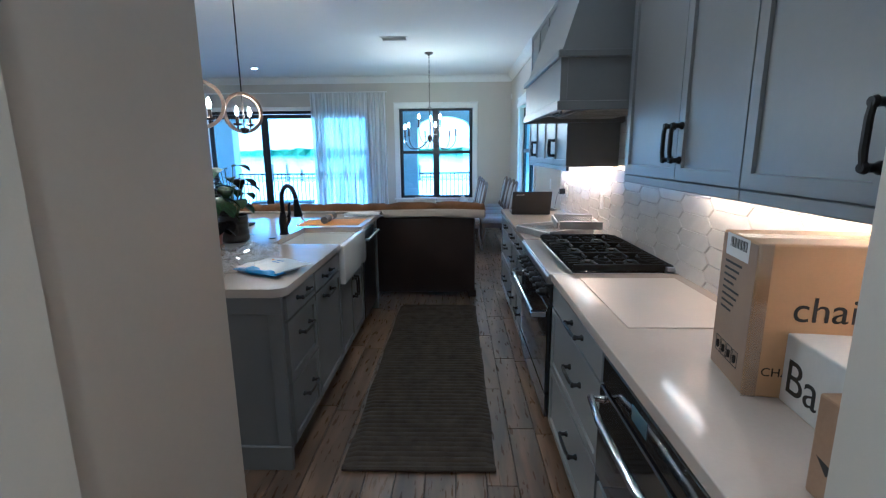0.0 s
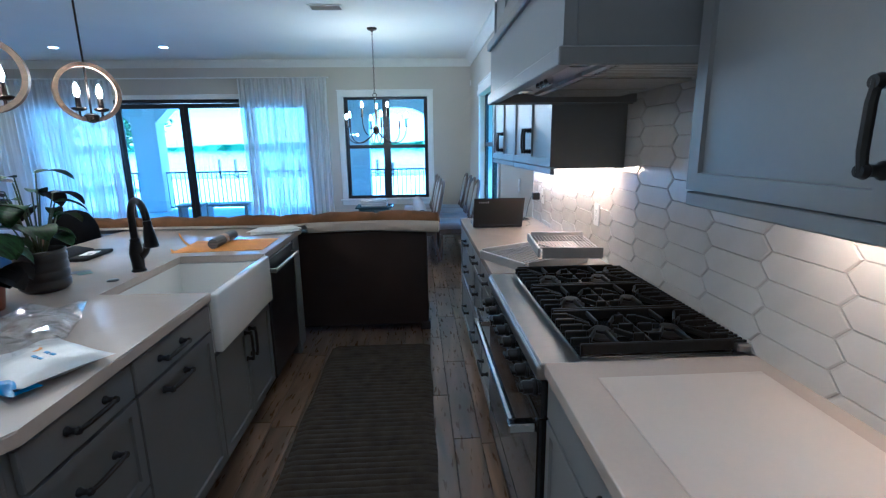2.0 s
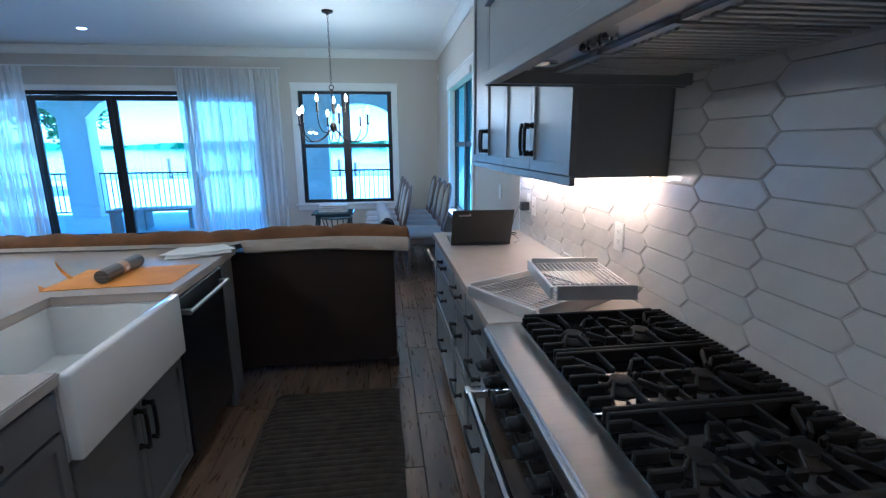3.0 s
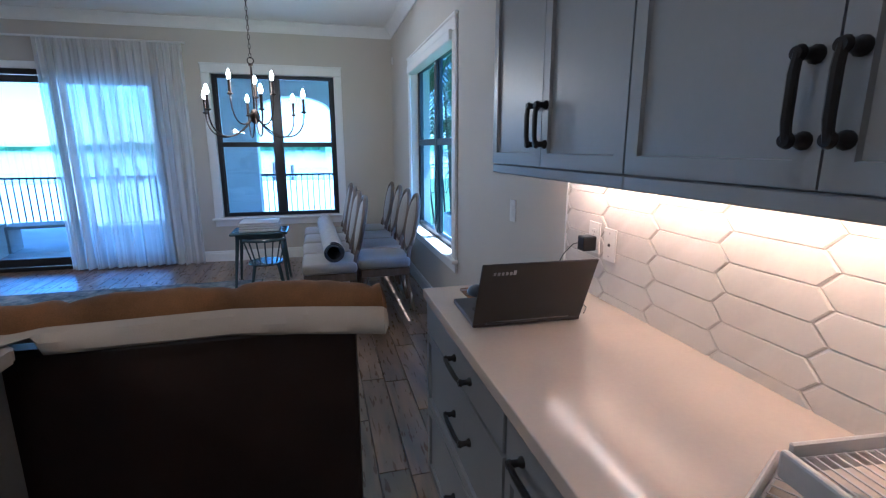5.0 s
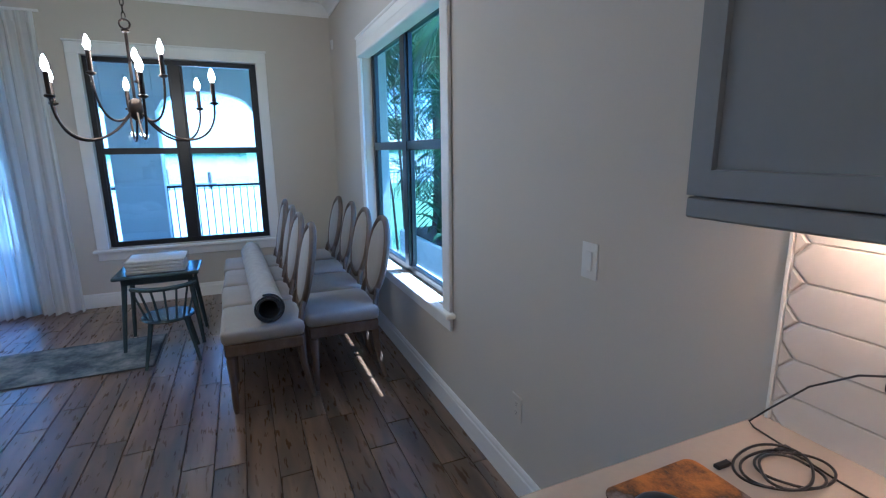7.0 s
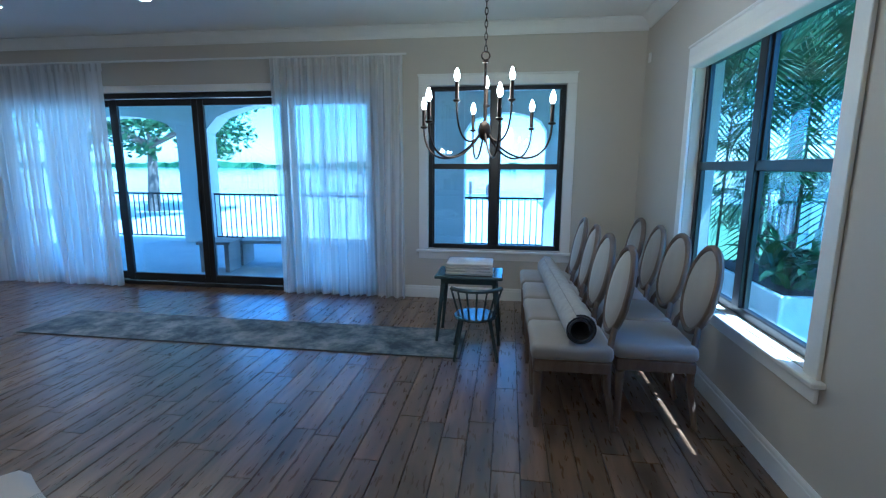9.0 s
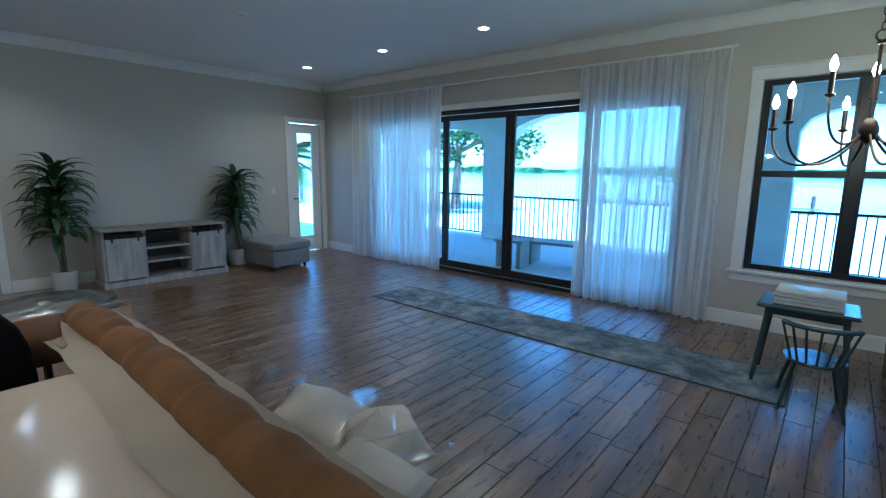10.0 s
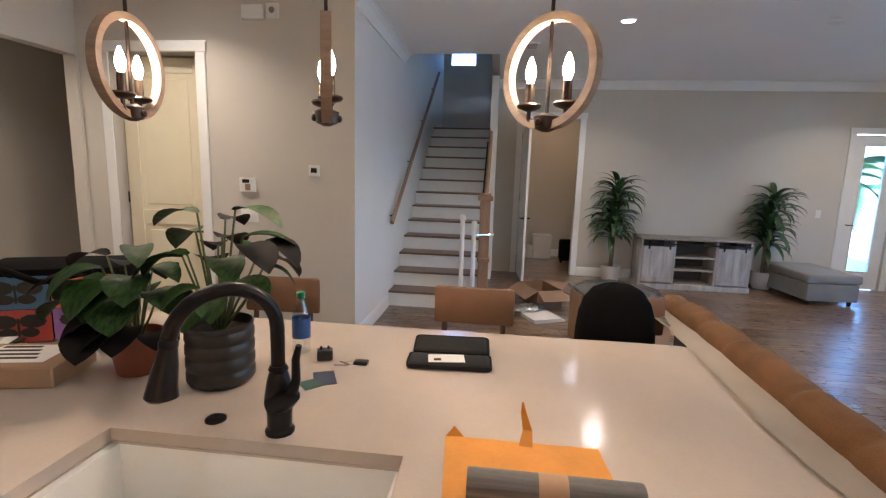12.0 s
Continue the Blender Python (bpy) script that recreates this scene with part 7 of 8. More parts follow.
def broad_leaf(bm, base, tip_dir, L, w, droop):
    """A broad pointed leaf with a folded midrib."""
    d = Vector(tip_dir).normalized()
    side = d.cross(Vector((0, 0, 1)))
    side = side.normalized() if side.length > 0.05 else Vector((1, 0, 0))
    rows = []
    n = 8
    p = Vector(base)
    for i in range(n):
        u = i / (n - 1)
        hw = w / 2 * (math.sin(math.pi * min(1, u * 0.94 + 0.06)) ** 0.75) * (1.12 - 0.3 * u) if u < 1 else 0.001
        up = side.cross(d).normalized()
        rows.append([bm.verts.new(p + side * hw + up * hw * 0.22), bm.verts.new(p + side * hw * 0.5 + up * hw * 0.07), bm.verts.new(p), bm.verts.new(p - side * hw * 0.5 + up * hw * 0.07), bm.verts.new(p - side * hw + up * hw * 0.22)])
        p = p + d * (L / (n - 1))
        d = (d + Vector((0, 0, -droop / (n - 1)))).normalized()
    for a, b in zip(rows, rows[1:]):
        for k in range(4):
            bm.faces.new((a[k], a[k + 1], b[k + 1], b[k]))


def leafy_plant(m, label, pot_bm, pot_mat, soil_r, soil_z, specs, seed):
    rnd = random.Random(seed)
    ob = thing("potted_plant", m, label, "plant", "plants on the island")
    pot = part("pot", pot_bm, pot_mat, ob, smooth=True)
    part("soil", lathe([(soil_r, soil_z), (soil_r * 0.4, soil_z + 0.006), (0.004, soil_z + 0.004)], 16), SOIL, pot)
    more = [(yaw + 27, reach * 1.15, height * 0.84, L * 0.92, w, droop, dark) for yaw, reach, height, L, w, droop, dark in specs[::2]]
    for yaw, reach, height, L, w, droop, dark in specs + more:
        a = radians(yaw)
        e = Vector((1.05 * reach * math.cos(a), 1.05 * reach * math.sin(a), height * 1.16))
        part("stem", tube([(0.01 * math.cos(a), 0.01 * math.sin(a), soil_z), e * 0.55 + Vector((0, 0, soil_z * 0.3)), e], [0.004, 0.0035, 0.003], 6), LEAFSTEM, ob, smooth=True)
        t = bmesh.new()
        broad_leaf(t, e, (math.cos(a + rnd.uniform(-0.5, 0.5)), math.sin(a + rnd.uniform(-0.5, 0.5)), 0.45 - droop * 0.25), L * 1.2, w * 1.5, droop * 1.25)
        part("leaf", t, BROADDARK if dark else BROADLEAF, ob, smooth=True)


LEAFSTEM = mat("leaf_stem", (0.07, 0.09, 0.03), 0.5, var=0.2, bump=0.05)
pot = lathe([(0.058, 0), (0.06, 0.004), (0.072, 0.095), (0.079, 0.097), (0.080, 0.125), (0.074, 0.125), (0.070, 0.10), (0.01, 0.10)], 26)
specs = [(270, 0.10, 0.24, 0.14, 0.085, 1.3, 0), (300, 0.07, 0.28, 0.14, 0.09, 1.4, 0), (250, 0.12, 0.30, 0.14, 0.06, 1.0, 1), (230, 0.10, 0.27, 0.14, 0.06, 0.8, 1), (340, 0.06, 0.25, 0.13, 0.09, 1.5, 0),
         (10, 0.06, 0.24, 0.12, 0.085, 1.5, 0), (40, 0.07, 0.27, 0.12, 0.08, 1.3, 0), (90, 0.08, 0.22, 0.11, 0.07, 1.4, 1), (60, 0.05, 0.34, 0.13, 0.055, 0.9, 0), (180, 0.08, 0.26, 0.13, 0.08, 1.2, 1),
         (310, 0.08, 0.15, 0.11, 0.09, 1.4, 1), (350, 0.07, 0.14, 0.10, 0.09, 1.4, 1), (30, 0.07, 0.14, 0.10, 0.08, 1.4, 1), (210, 0.10, 0.20, 0.12, 0.08, 1.2, 0)]
leafy_plant(pose(-1.235, 4.10, 0.92), "broad-leaved green plant in a terracotta pot", pot, TERRA, 0.07, 0.102, specs, 5)
prof = [(0.076, 0), (0.082, 0.006)]
for i in range(4):
    z = 0.014 + i * 0.040
    prof += [(0.092, z), (0.0955, z + 0.006), (0.0955, z + 0.028), (0.092, z + 0.034)]
prof += [(0.096, 0.182), (0.090, 0.185), (0.087, 0.155), (0.01, 0.154)]
pot = lathe(prof, 30)
specs = [(90, 0.06, 0.44, 0.15, 0.055, 0.9, 0), (75, 0.10, 0.36, 0.12, 0.075, 1.3, 1), (110, 0.12, 0.36, 0.12, 0.08, 1.5, 1), (95, 0.13, 0.30, 0.10, 0.045, 1.6, 0), (40, 0.08, 0.33, 0.11, 0.065, 1.2, 0),
         (270, 0.05, 0.43, 0.13, 0.06, 1.0, 0), (250, 0.08, 0.38, 0.14, 0.065, 1.2, 0), (300, 0.07, 0.33, 0.13, 0.07, 1.3, 0), (200, 0.08, 0.36, 0.12, 0.07, 1.1, 1), (150, 0.09, 0.34, 0.12, 0.06, 1.2, 0),
         (330, 0.05, 0.25, 0.10, 0.07, 1.3, 0), (10, 0.05, 0.23, 0.09, 0.06, 1.3, 0), (180, 0.05, 0.41, 0.12, 0.06, 0.9, 1)]
leafy_plant(pose(-1.215, 4.385, 0.92), "leafy plant in a ribbed black pot", pot, POTBLK, 0.086, 0.156, specs, 8)

WATERP = glass("clear_bottle", (0.92, 0.95, 0.97), 0.05, fac=0.12)
BLUELAB = mat("blue_label", (0.02, 0.07, 0.25), 0.4, var=0.15, scale=30, bump=0)
CAPG = mat("green_cap", (0.01, 0.16, 0.07), 0.4, var=0.05, bump=0)
ob = thing("water_bottle", pose(-1.475, 4.522, 0.92), "clear plastic water bottle with blue label and green cap", "bottle")
part("body", lathe([(0.026, 0), (0.031, 0.006), (0.029, 0.03), (0.031, 0.05), (0.031, 0.13), (0.029, 0.145), (0.013, 0.185), (0.013, 0.195)], 20), WATERP, ob, smooth=True)
part("label", lathe([(0.0318, 0.055), (0.0318, 0.125)], 20, caps=False), BLUELAB, ob, smooth=True)
part("cap", lathe([(0.0145, 0.193), (0.0145, 0.212), (0.012, 0.214)], 16), CAPG, ob, smooth=True)
ob = thing("small_black_box", pose(-1.425, 4.625, 0.92, 0, 0, 20), "small black charger block on the worktop", "charger")
part("body", box(-0.022, -0.026, 0.0, 0.022, 0.026, 0.034, 0.006, seg=2), BLACKP, ob)
for s in (-1, 1):
    part("prong", box(-0.004, s * 0.012 - 0.004, 0.033, 0.004, s * 0.012 + 0.004, 0.046, 0.002), BLACKP, ob)
ob = thing("key_bunch", pose(-1.40, 4.735, 0.92), "bunch of keys with a black fob", "keys")
part("fob", box(-0.018, -0.002, 0.001, 0.012, 0.045, 0.014, 0.005, seg=2), BLACKP, ob)
part("ring", tube([(0.016 * math.cos(a * 0.5236), -0.012 + 0.016 * math.sin(a * 0.5236), 0.004) for a in range(12)], 0.0016, 6, closed=True), CHROME, ob)
for k, a in enumerate((-30, 10)):
    part("key", moved(box(-0.005, -0.06, 0.001 + 0.003 * k, 0.005, -0.015, 0.003 + 0.003 * k, 0.0005), pose(0.02, 0, 0, 0, 0, a)), CHROME, ob)
CARDB = mat("blue_card", (0.06, 0.07, 0.12), 0.35, var=0.1, bump=0)
CARDG = mat("green_card", (0.05, 0.11, 0.09), 0.35, var=0.1, bump=0)
ob = thing("plastic_cards", pose(-1.27, 4.68, 0.92, 0, 0, 25), "blue and green plastic cards on the worktop", "cards")
part("card", box(-0.06, -0.03, 0.0004, 0.04, 0.035, 0.0012), CARDB, ob)
part("card", moved(box(-0.02, -0.075, 0.0014, 0.04, -0.015, 0.0022), pose(0, 0, 0, 0, 0, 20)), CARDG, ob)
FELT = mat("black_case", (0.007, 0.007, 0.008), 0.9, var=0.3, scale=30, bump=0.4)
ob = thing("glasses_case", pose(-1.53, 5.04, 0.92, 0, 0, 3), "open black hard case with a white card inside", "case")
part("lower_shell", box(0.02, -0.14, 0.0, 0.13, 0.14, 0.022, 0.018, seg=3), FELT, ob, smooth=True)
part("upper_shell", moved(box(-0.11, -0.13, 0.0, 0.0, 0.135, 0.022, 0.018, seg=3), pose(0.02, 0, 0.004, 0, 12, 0)), FELT, ob, smooth=True)
part("card", moved(box(-0.035, -0.07, 0.0, 0.03, 0.05, 0.001), pose(0.082, 0, 0.0235, 0, 0, 6)), PAPER, ob, "white printed card")
part("print_block", moved(box(0.0, -0.052, 0.0, 0.018, -0.028, 0.0006), pose(0.082, 0, 0.0247, 0, 0, 6)), INK, ob)

ENV = mat("padded_envelope", (0.62, 0.26, 0.02), 0.6, var=0.12, scale=10, bump=0.3, fine=90)


def envelope():
    bm = bmesh.new()
    rnd = random.Random(3)
    n = 12
    xs = [-1.02 + 0.52 * i / n for i in range(n + 1)]
    ys = [5.10 + 0.36 * j / n for j in range(n + 1)]
    lo, hi = [], []
    for i, x in enumerate(xs):
        a, b = [], []
        for j, y in enumerate(ys):
            e = math.sin(math.pi * i / n) * math.sin(math.pi * j / n)
            yy = y + (x + 0.76) * 0.08
            a.append(bm.verts.new((x, yy, 0.9208)))
            b.append(bm.verts.new((x, yy, 0.9225 + 0.008 * e ** 0.6 + rnd.uniform(0, 0.0018))))
        lo.append(a), hi.append(b)
    for i in range(n):
        for j in range(n):
            bm.faces.new((hi[i][j], hi[i + 1][j], hi[i + 1][j + 1], hi[i][j + 1]))
            bm.faces.new((lo[i][j], lo[i][j + 1], lo[i + 1][j + 1], lo[i + 1][j]))
    for i in range(n):
        bm.faces.new((lo[i][0], lo[i + 1][0], hi[i + 1][0], hi[i][0]))
        bm.faces.new((lo[i + 1][n], lo[i][n], hi[i][n], hi[i + 1][n]))
        bm.faces.new((lo[0][i + 1], lo[0][i], hi[0][i], hi[0][i + 1]))
        bm.faces.new((lo[n][i], lo[n][i + 1], hi[n][i + 1], hi[n][i]))
    ob = thing("padded_envelope", pose(-0.76, 5.28, 0.92), "torn orange padded envelope lying on the worktop", "envelope")
    part("body", bm, ENV, ob, m=ID, smooth=True)
    t = bmesh.new()
    strip = [(-1.0, 5.27, 0.925), (-1.03, 5.275, 0.95), (-1.045, 5.265, 0.985), (-1.05, 5.262, 1.01)]
    prev = None
    for k, p in enumerate(strip):
        w = 0.016 - 0.0045 * k
        cur = (t.verts.new((p[0], p[1] - w, p[2])), t.verts.new((p[0] + 0.002, p[1] + w, p[2])))
        if prev:
            t.faces.new((prev[0], prev[1], cur[1], cur[0]))
        prev = cur
    part("torn_strip", t, ENV, ob, m=ID)
    t = bmesh.new()
    ps = [t.verts.new(p) for p in ((-1.015, 5.08, 0.924), (-1.02, 5.125, 0.924), (-1.03, 5.10, 0.945))]
    t.faces.new(ps)
    part("torn_corner", t, ENV, ob, m=ID)


envelope()
WEAVE = mat("grey_striped_weave", (0.14, 0.135, 0.13), 0.85, var=0.5, scale=3, bump=0.5, fine=120, stretch=(1, 1, 40))
KRAFT = mat("kraft_band", (0.42, 0.27, 0.16), 0.7, var=0.08, bump=0.05)
ob = thing("rolled_placemats", pose(-0.80, 5.31, 0.958, 0, 0, 0), "grey striped placemats rolled with a paper band", "placemats")
part("roll", lathe([(0.012, -0.165), (0.030, -0.165), (0.031, -0.16), (0.031, 0.16), (0.030, 0.165), (0.012, 0.165)], 24, m=pose(0, 0, 0, 90)), WEAVE, ob, smooth=True)
part("paper_band", lathe([(0.0317, -0.025), (0.0317, 0.03)], 24, m=pose(0, 0, 0, 90), caps=False), KRAFT, ob, "kraft paper band", smooth=True)
part("band_label", box(0.0318, -0.016, -0.008, 0.0325, 0.012, 0.008), PAPER, ob)
ob = thing("mail", pose(-0.62, 5.76, 0.92, 0, 0, 12), "loose papers and opened mail on the worktop", "papers")
rnd = random.Random(12)
for k in range(6):
    part("sheet", moved(box(-0.14, -0.10, 0, 0.14, 0.10, 0.0012), pose(rnd.uniform(-0.05, 0.05), rnd.uniform(-0.04, 0.04), 0.0006 + 0.004 * k, rnd.uniform(-1.2, 1.2), rnd.uniform(-1.2, 1.2), rnd.uniform(-25, 25))), PAPER, ob)


BLUEBAG = mat("blue_bag", (0.02, 0.20, 0.55), 0.35, var=0.1, bump=0.1)
WHITEBAG = mat("white_printed_bag", (0.60, 0.62, 0.64), 0.35, var=0.1, scale=12, bump=0.3, fine=60)
ob = thing("snack_bag", pose(-0.625, 3.56, 0.92, 0, 0, -28), "white plastic bag with a blue edge on the worktop", "plastic bag")
part("pouch", moved(pillow(0.30, 0.24, 0.05, 4), pose(0, 0, 0.027)), WHITEBAG, ob, smooth=True)
part("blue_edge", moved(pillow(0.32, 0.07, 0.035, 6), pose(0, -0.10, 0.019)), BLUEBAG, ob, "bright blue edge", smooth=True)
part("print_mark", moved(lathe([(0.016, 0), (0.015, 0.001)], 12), pose(-0.03, 0.01, 0.0525)), ENV, ob)
for k in range(4):
    part("print_mark", box(0.01 + 0.03 * (k % 2), -0.02 + 0.03 * (k // 2), 0.051, 0.03 + 0.03 * (k % 2), -0.012 + 0.03 * (k // 2), 0.0535), BLUEBAG, ob)
FILM = glass("clear_film", (0.95, 0.95, 0.96), 0.10, fac=0.24)
for x, y, z, w, d, h, a, s in ((-0.90, 3.52, 0.975, 0.36, 0.46, 0.11, 65, 51), (-0.80, 3.74, 0.970, 0.28, 0.30, 0.10, 20, 53), (-1.10, 3.46, 0.955, 0.24, 0.30, 0.06, 80, 57)):
    ob = thing("plastic_film", pose(x, y, z, 0, 0, a), "crumpled clear plastic film on the worktop", "plastic film", "clear film on the island")
    part("film", film_bag(w, d, h, s, 0.05), FILM, ob)

ob = thing("magazine_stack", pose(-1.30, 3.47, 0.92, 0, 0, 14), "small stack of glossy magazines on the worktop corner", "magazines")
rnd = random.Random(17)
for k in range(5):
    part("magazine", moved(box(-0.14, -0.105, 0, 0.14, 0.105, 0.006, 0.001), pose(rnd.uniform(-0.02, 0.02), rnd.uniform(-0.02, 0.02), 0.0005 + 0.0065 * k, 0, 0, rnd.uniform(-14, 14))), (PAPER, BOXGREY, PAPER, INK, PAPER)[k], ob)
# carton and tote on the island
ob = thing("carton", pose(-1.125, 3.80, 0.92, 0, 0, 12.7), "small brown shipping carton with white labels", "carton")
part("body", box(-0.12, -0.16, 0, 0.08, 0.15, 0.062, 0.004), CARD, ob)
part("shipping_label", box(-0.10, -0.10, 0.0622, 0.04, 0.10, 0.0630), PAPER, ob)
for k in range(4):
    part("print_line", box(-0.09 + 0.03 * k, -0.09, 0.0631, -0.075 + 0.03 * k, 0.02 + 0.015 * k, 0.0635), INK, ob)
part("shipping_label", box(0.0802, -0.12, 0.008, 0.081, -0.07, 0.055), PAPER, ob)
TOTEO = mat("tote_orange", (0.62, 0.17, 0.06), 0.6, var=0.15, scale=12, bump=0.15)
TOTEB = mat("tote_blue", (0.05, 0.12, 0.22), 0.6, var=0.2, scale=12, bump=0.15)
TOTEP = mat("tote_purple", (0.22, 0.12, 0.38), 0.6, var=0.3, scale=12, bump=0.15)
TOTER = mat("tote_red", (0.30, 0.04, 0.03), 0.6, var=0.2, scale=12, bump=0.15)
ob = thing("tote_bag", pose(-1.50, 3.62, 0.92, 0, 0, 24), "tote bag printed with butterflies on coloured squares", "bag")
part("body", box(-0.13, -0.26, 0.0, 0.11, 0.20, 0.26, 0.05, seg=3), NYLON, ob, smooth=True)
cols = (TOTEB, TOTEO, TOTER, TOTEP)
for k in range(4):
    a, b = (k % 2), (k // 2)
    y0 = -0.215 + 0.20 * a
    z0 = 0.125 - 0.118 * b
    part("printed_square", box(0.1102, y0, z0, 0.114, y0 + 0.195, z0 + 0.116, 0.001), cols[k], ob)
    t = bmesh.new()
    cy, cz = y0 + 0.10, z0 + 0.058
    for s in (-1, 1):
        for dz, r in ((0.018, 0.040), (-0.022, 0.028)):
            ring = []
            for i in range(10):
                an = 2 * math.pi * i / 10
                ring.append(t.verts.new((0.1148, cy + s * (0.006 + r * 0.9) + r * math.cos(an), cz + dz + r * 0.62 * math.sin(an))))
            t.faces.new(ring)
    t.faces.new([t.verts.new((0.1150, cy + dy, cz + dz)) for dy, dz in ((-0.004, -0.035), (0.004, -0.035), (0.004, 0.03), (-0.004, 0.03))])
    part("butterfly_print", t, INK, ob, "black butterfly outline")
part("top_band", box(-0.132, -0.262, 0.232, 0.115, 0.202, 0.272, 0.03, seg=2), NYLON, ob, smooth=True)
part("strap", tube([(0.10, -0.12, 0.24), (0.20, -0.14, 0.30), (0.26, 0.02, 0.25), (0.21, 0.14, 0.27), (0.10, 0.10, 0.25)], 0.011, 8), NYLON, ob, "black carrying strap", smooth=True)

# ---- on the walls ----
ob = thing("thermostat", face_to(-3.95, 3.59, 1.54, 90), "white wall thermostat with a dark display", "thermostat")
part("body", box(-0.05, -0.022, -0.05, 0.05, 0, 0.05, 0.008, seg=2), PLATE, ob)
part("display", box(-0.026, -0.0235, -0.016, 0.026, -0.0221, 0.024), OVEN, ob)
ob = thing("alarm_panel", face_to(-3.95, 2.98, 1.40, 90), "white alarm keypad with a small dark display", "alarm panel")
part("body", box(-0.075, -0.026, -0.06, 0.075, 0, 0.065, 0.006, seg=2), PLATE, ob)
part("display", box(-0.045, -0.0275, 0.02, 0.02, -0.0261, 0.05), OVEN, ob)
part("keypad", box(-0.02, -0.0285, -0.045, 0.03, -0.0261, 0.01, 0.002), BOXGREY, ob)
ob = wall_plate(2.98, 1.13, "switch", "white triple light switch on the beige wall", x=EX, w=0.165, h=0.118)
ob.matrix_basis = face_to(-3.95, 2.98, 1.13, 90)
for x in (-0.048, 0.048):
    part("rocker", box(x - 0.016, -0.010, -0.032, x + 0.016, -0.0061, 0.032, 0.002), PLATE, ob)
ob = thing("door_chime", face_to(-3.95, 3.08, 2.83, 90), "white door chime box high on the wall", "chime")
part("body", box(-0.10, -0.035, -0.055, 0.09, 0, 0.06, 0.008, seg=2), PLATE, ob)
ob = thing("motion_detector", face_to(-3.95, 3.25, 2.84, 90), "white detector with a round lens", "detector")
part("body", box(-0.055, -0.025, -0.06, 0.055, 0, 0.06, 0.008, seg=2), PLATE, ob)
part("lens", lathe([(0.026, 0), (0.024, 0.01), (0.008, 0.014)], 18, m=pose(0, -0.0252, 0.005, 90)), BOXGREY, ob, smooth=True)
ob = wall_plate(9.90, 1.13, "switch", "white light switch on the pale wall", x=EX)
ob.matrix_basis = face_to(WX, 9.93, 1.12, 90)
ob = thing("smoke_detector", pose(-4.78, 8.07, CZ), "round white smoke detector on the ceiling", "smoke detector")
part("body", lathe([(0.06, -0.001), (0.062, -0.02), (0.045, -0.035), (0.01, -0.036)], 24), PLATE, ob, smooth=True)


def ceiling_vent(x, y, w, d, label):
    ob = thing("ceiling_vent", pose(x, y, CZ), label, "vent", "ceiling vents")
    part("backing", box(-w / 2 + 0.02, -d / 2 + 0.02, -0.002, w / 2 - 0.02, d / 2 - 0.02, -0.0005), BOXGREY, ob)
    t = box(-w / 2, -d / 2, -0.012, w / 2, -d / 2 + 0.022, -0.001, 0.002)
    box(-w / 2, d / 2 - 0.022, -0.012, w / 2, d / 2, -0.001, 0.002, t)
    box(-w / 2, -d / 2 + 0.022, -0.012, -w / 2 + 0.022, d / 2 - 0.022, -0.001, 0.002, t)
    box(w / 2 - 0.022, -d / 2 + 0.022, -0.012, w / 2, d / 2 - 0.022, -0.001, 0.002, t)
    part("frame", t, WHITE, ob)
    for i in range(7):
        yy = -d / 2 + 0.03 + i * (d - 0.06) / 6
        part("slat", moved(box(-w / 2 + 0.022, -0.006, -0.001, w / 2 - 0.022, 0.006, 0.0005), pose(0, yy, -0.008, 35)), WHITE, ob)


ceiling_vent(-0.49, 7.85, 0.36, 0.22, "white slatted ceiling vent")
ceiling_vent(-5.64, 5.48, 0.30, 0.16, "white slatted ceiling vent")

# ---- outdoors: porch things, garden, shore ----
FOLIAGE = mat("tree_leaf", (0.06, 0.12, 0.03), 0.6, var=0.5, scale=4, bump=0.1)
BARK = mat("tree_bark", (0.16, 0.12, 0.09), 0.9, var=0.3, scale=10, bump=0.6, dist=0.01)
PORCHWOOD = mat("weathered_bench", (0.36, 0.33, 0.30), 0.7, var=0.2, scale=6, bump=0.2)


def bench(x, y, w, d, h, label):
    """A low table on two slab ends."""
    ob = thing("porch_table", pose(x, y, -0.05, 0, 0, 8), label, "table", "low porch tables")
    for k in range(4):
        ya = -d / 2 + d * k / 4
        part("board", box(-w / 2, ya + 0.003, h - 0.045, w / 2, ya + d / 4 - 0.003, h, 0.005), PORCHWOOD, ob)
    for sx in (-1, 1):
        xa = sx * (w / 2 - 0.07)
        part("leg", box(xa - 0.035, -d / 2 + 0.03, 0, xa + 0.035, d / 2 - 0.03, h - 0.046, 0.006), PORCHWOOD, ob)


bench(-4.22, 12.25, 0.50, 0.46, 0.46, "small weathered wooden table on the porch")
bench(-3.72, 12.85, 0.95, 0.50, 0.40, "long low weathered wooden table on the porch")


def far_shore():
    bm = bmesh.new()
    rnd = random.Random(21)
    prev = None
    for i in range(240):
        x = -900 + i * 7.5
        h = 5 + 3.5 * noise.noise((x * 0.01, 3, 0)) + rnd.uniform(0, 2.2)
        cur = (bm.verts.new((x, 520 + rnd.uniform(-4, 4), -1)), bm.verts.new((x, 522, -1 + h)), bm.verts.new((x, 545, -1)))
        if prev:
            bm.faces.new((prev[0], cur[0], cur[1], prev[1]))
            bm.faces.new((prev[1], cur[1], cur[2], prev[2]))
        prev = cur
    tagged(solid("far_woods", bm, FOLIAGE, "distant wooded shore across the lake", "woods", kind="stuff"))


far_shore()


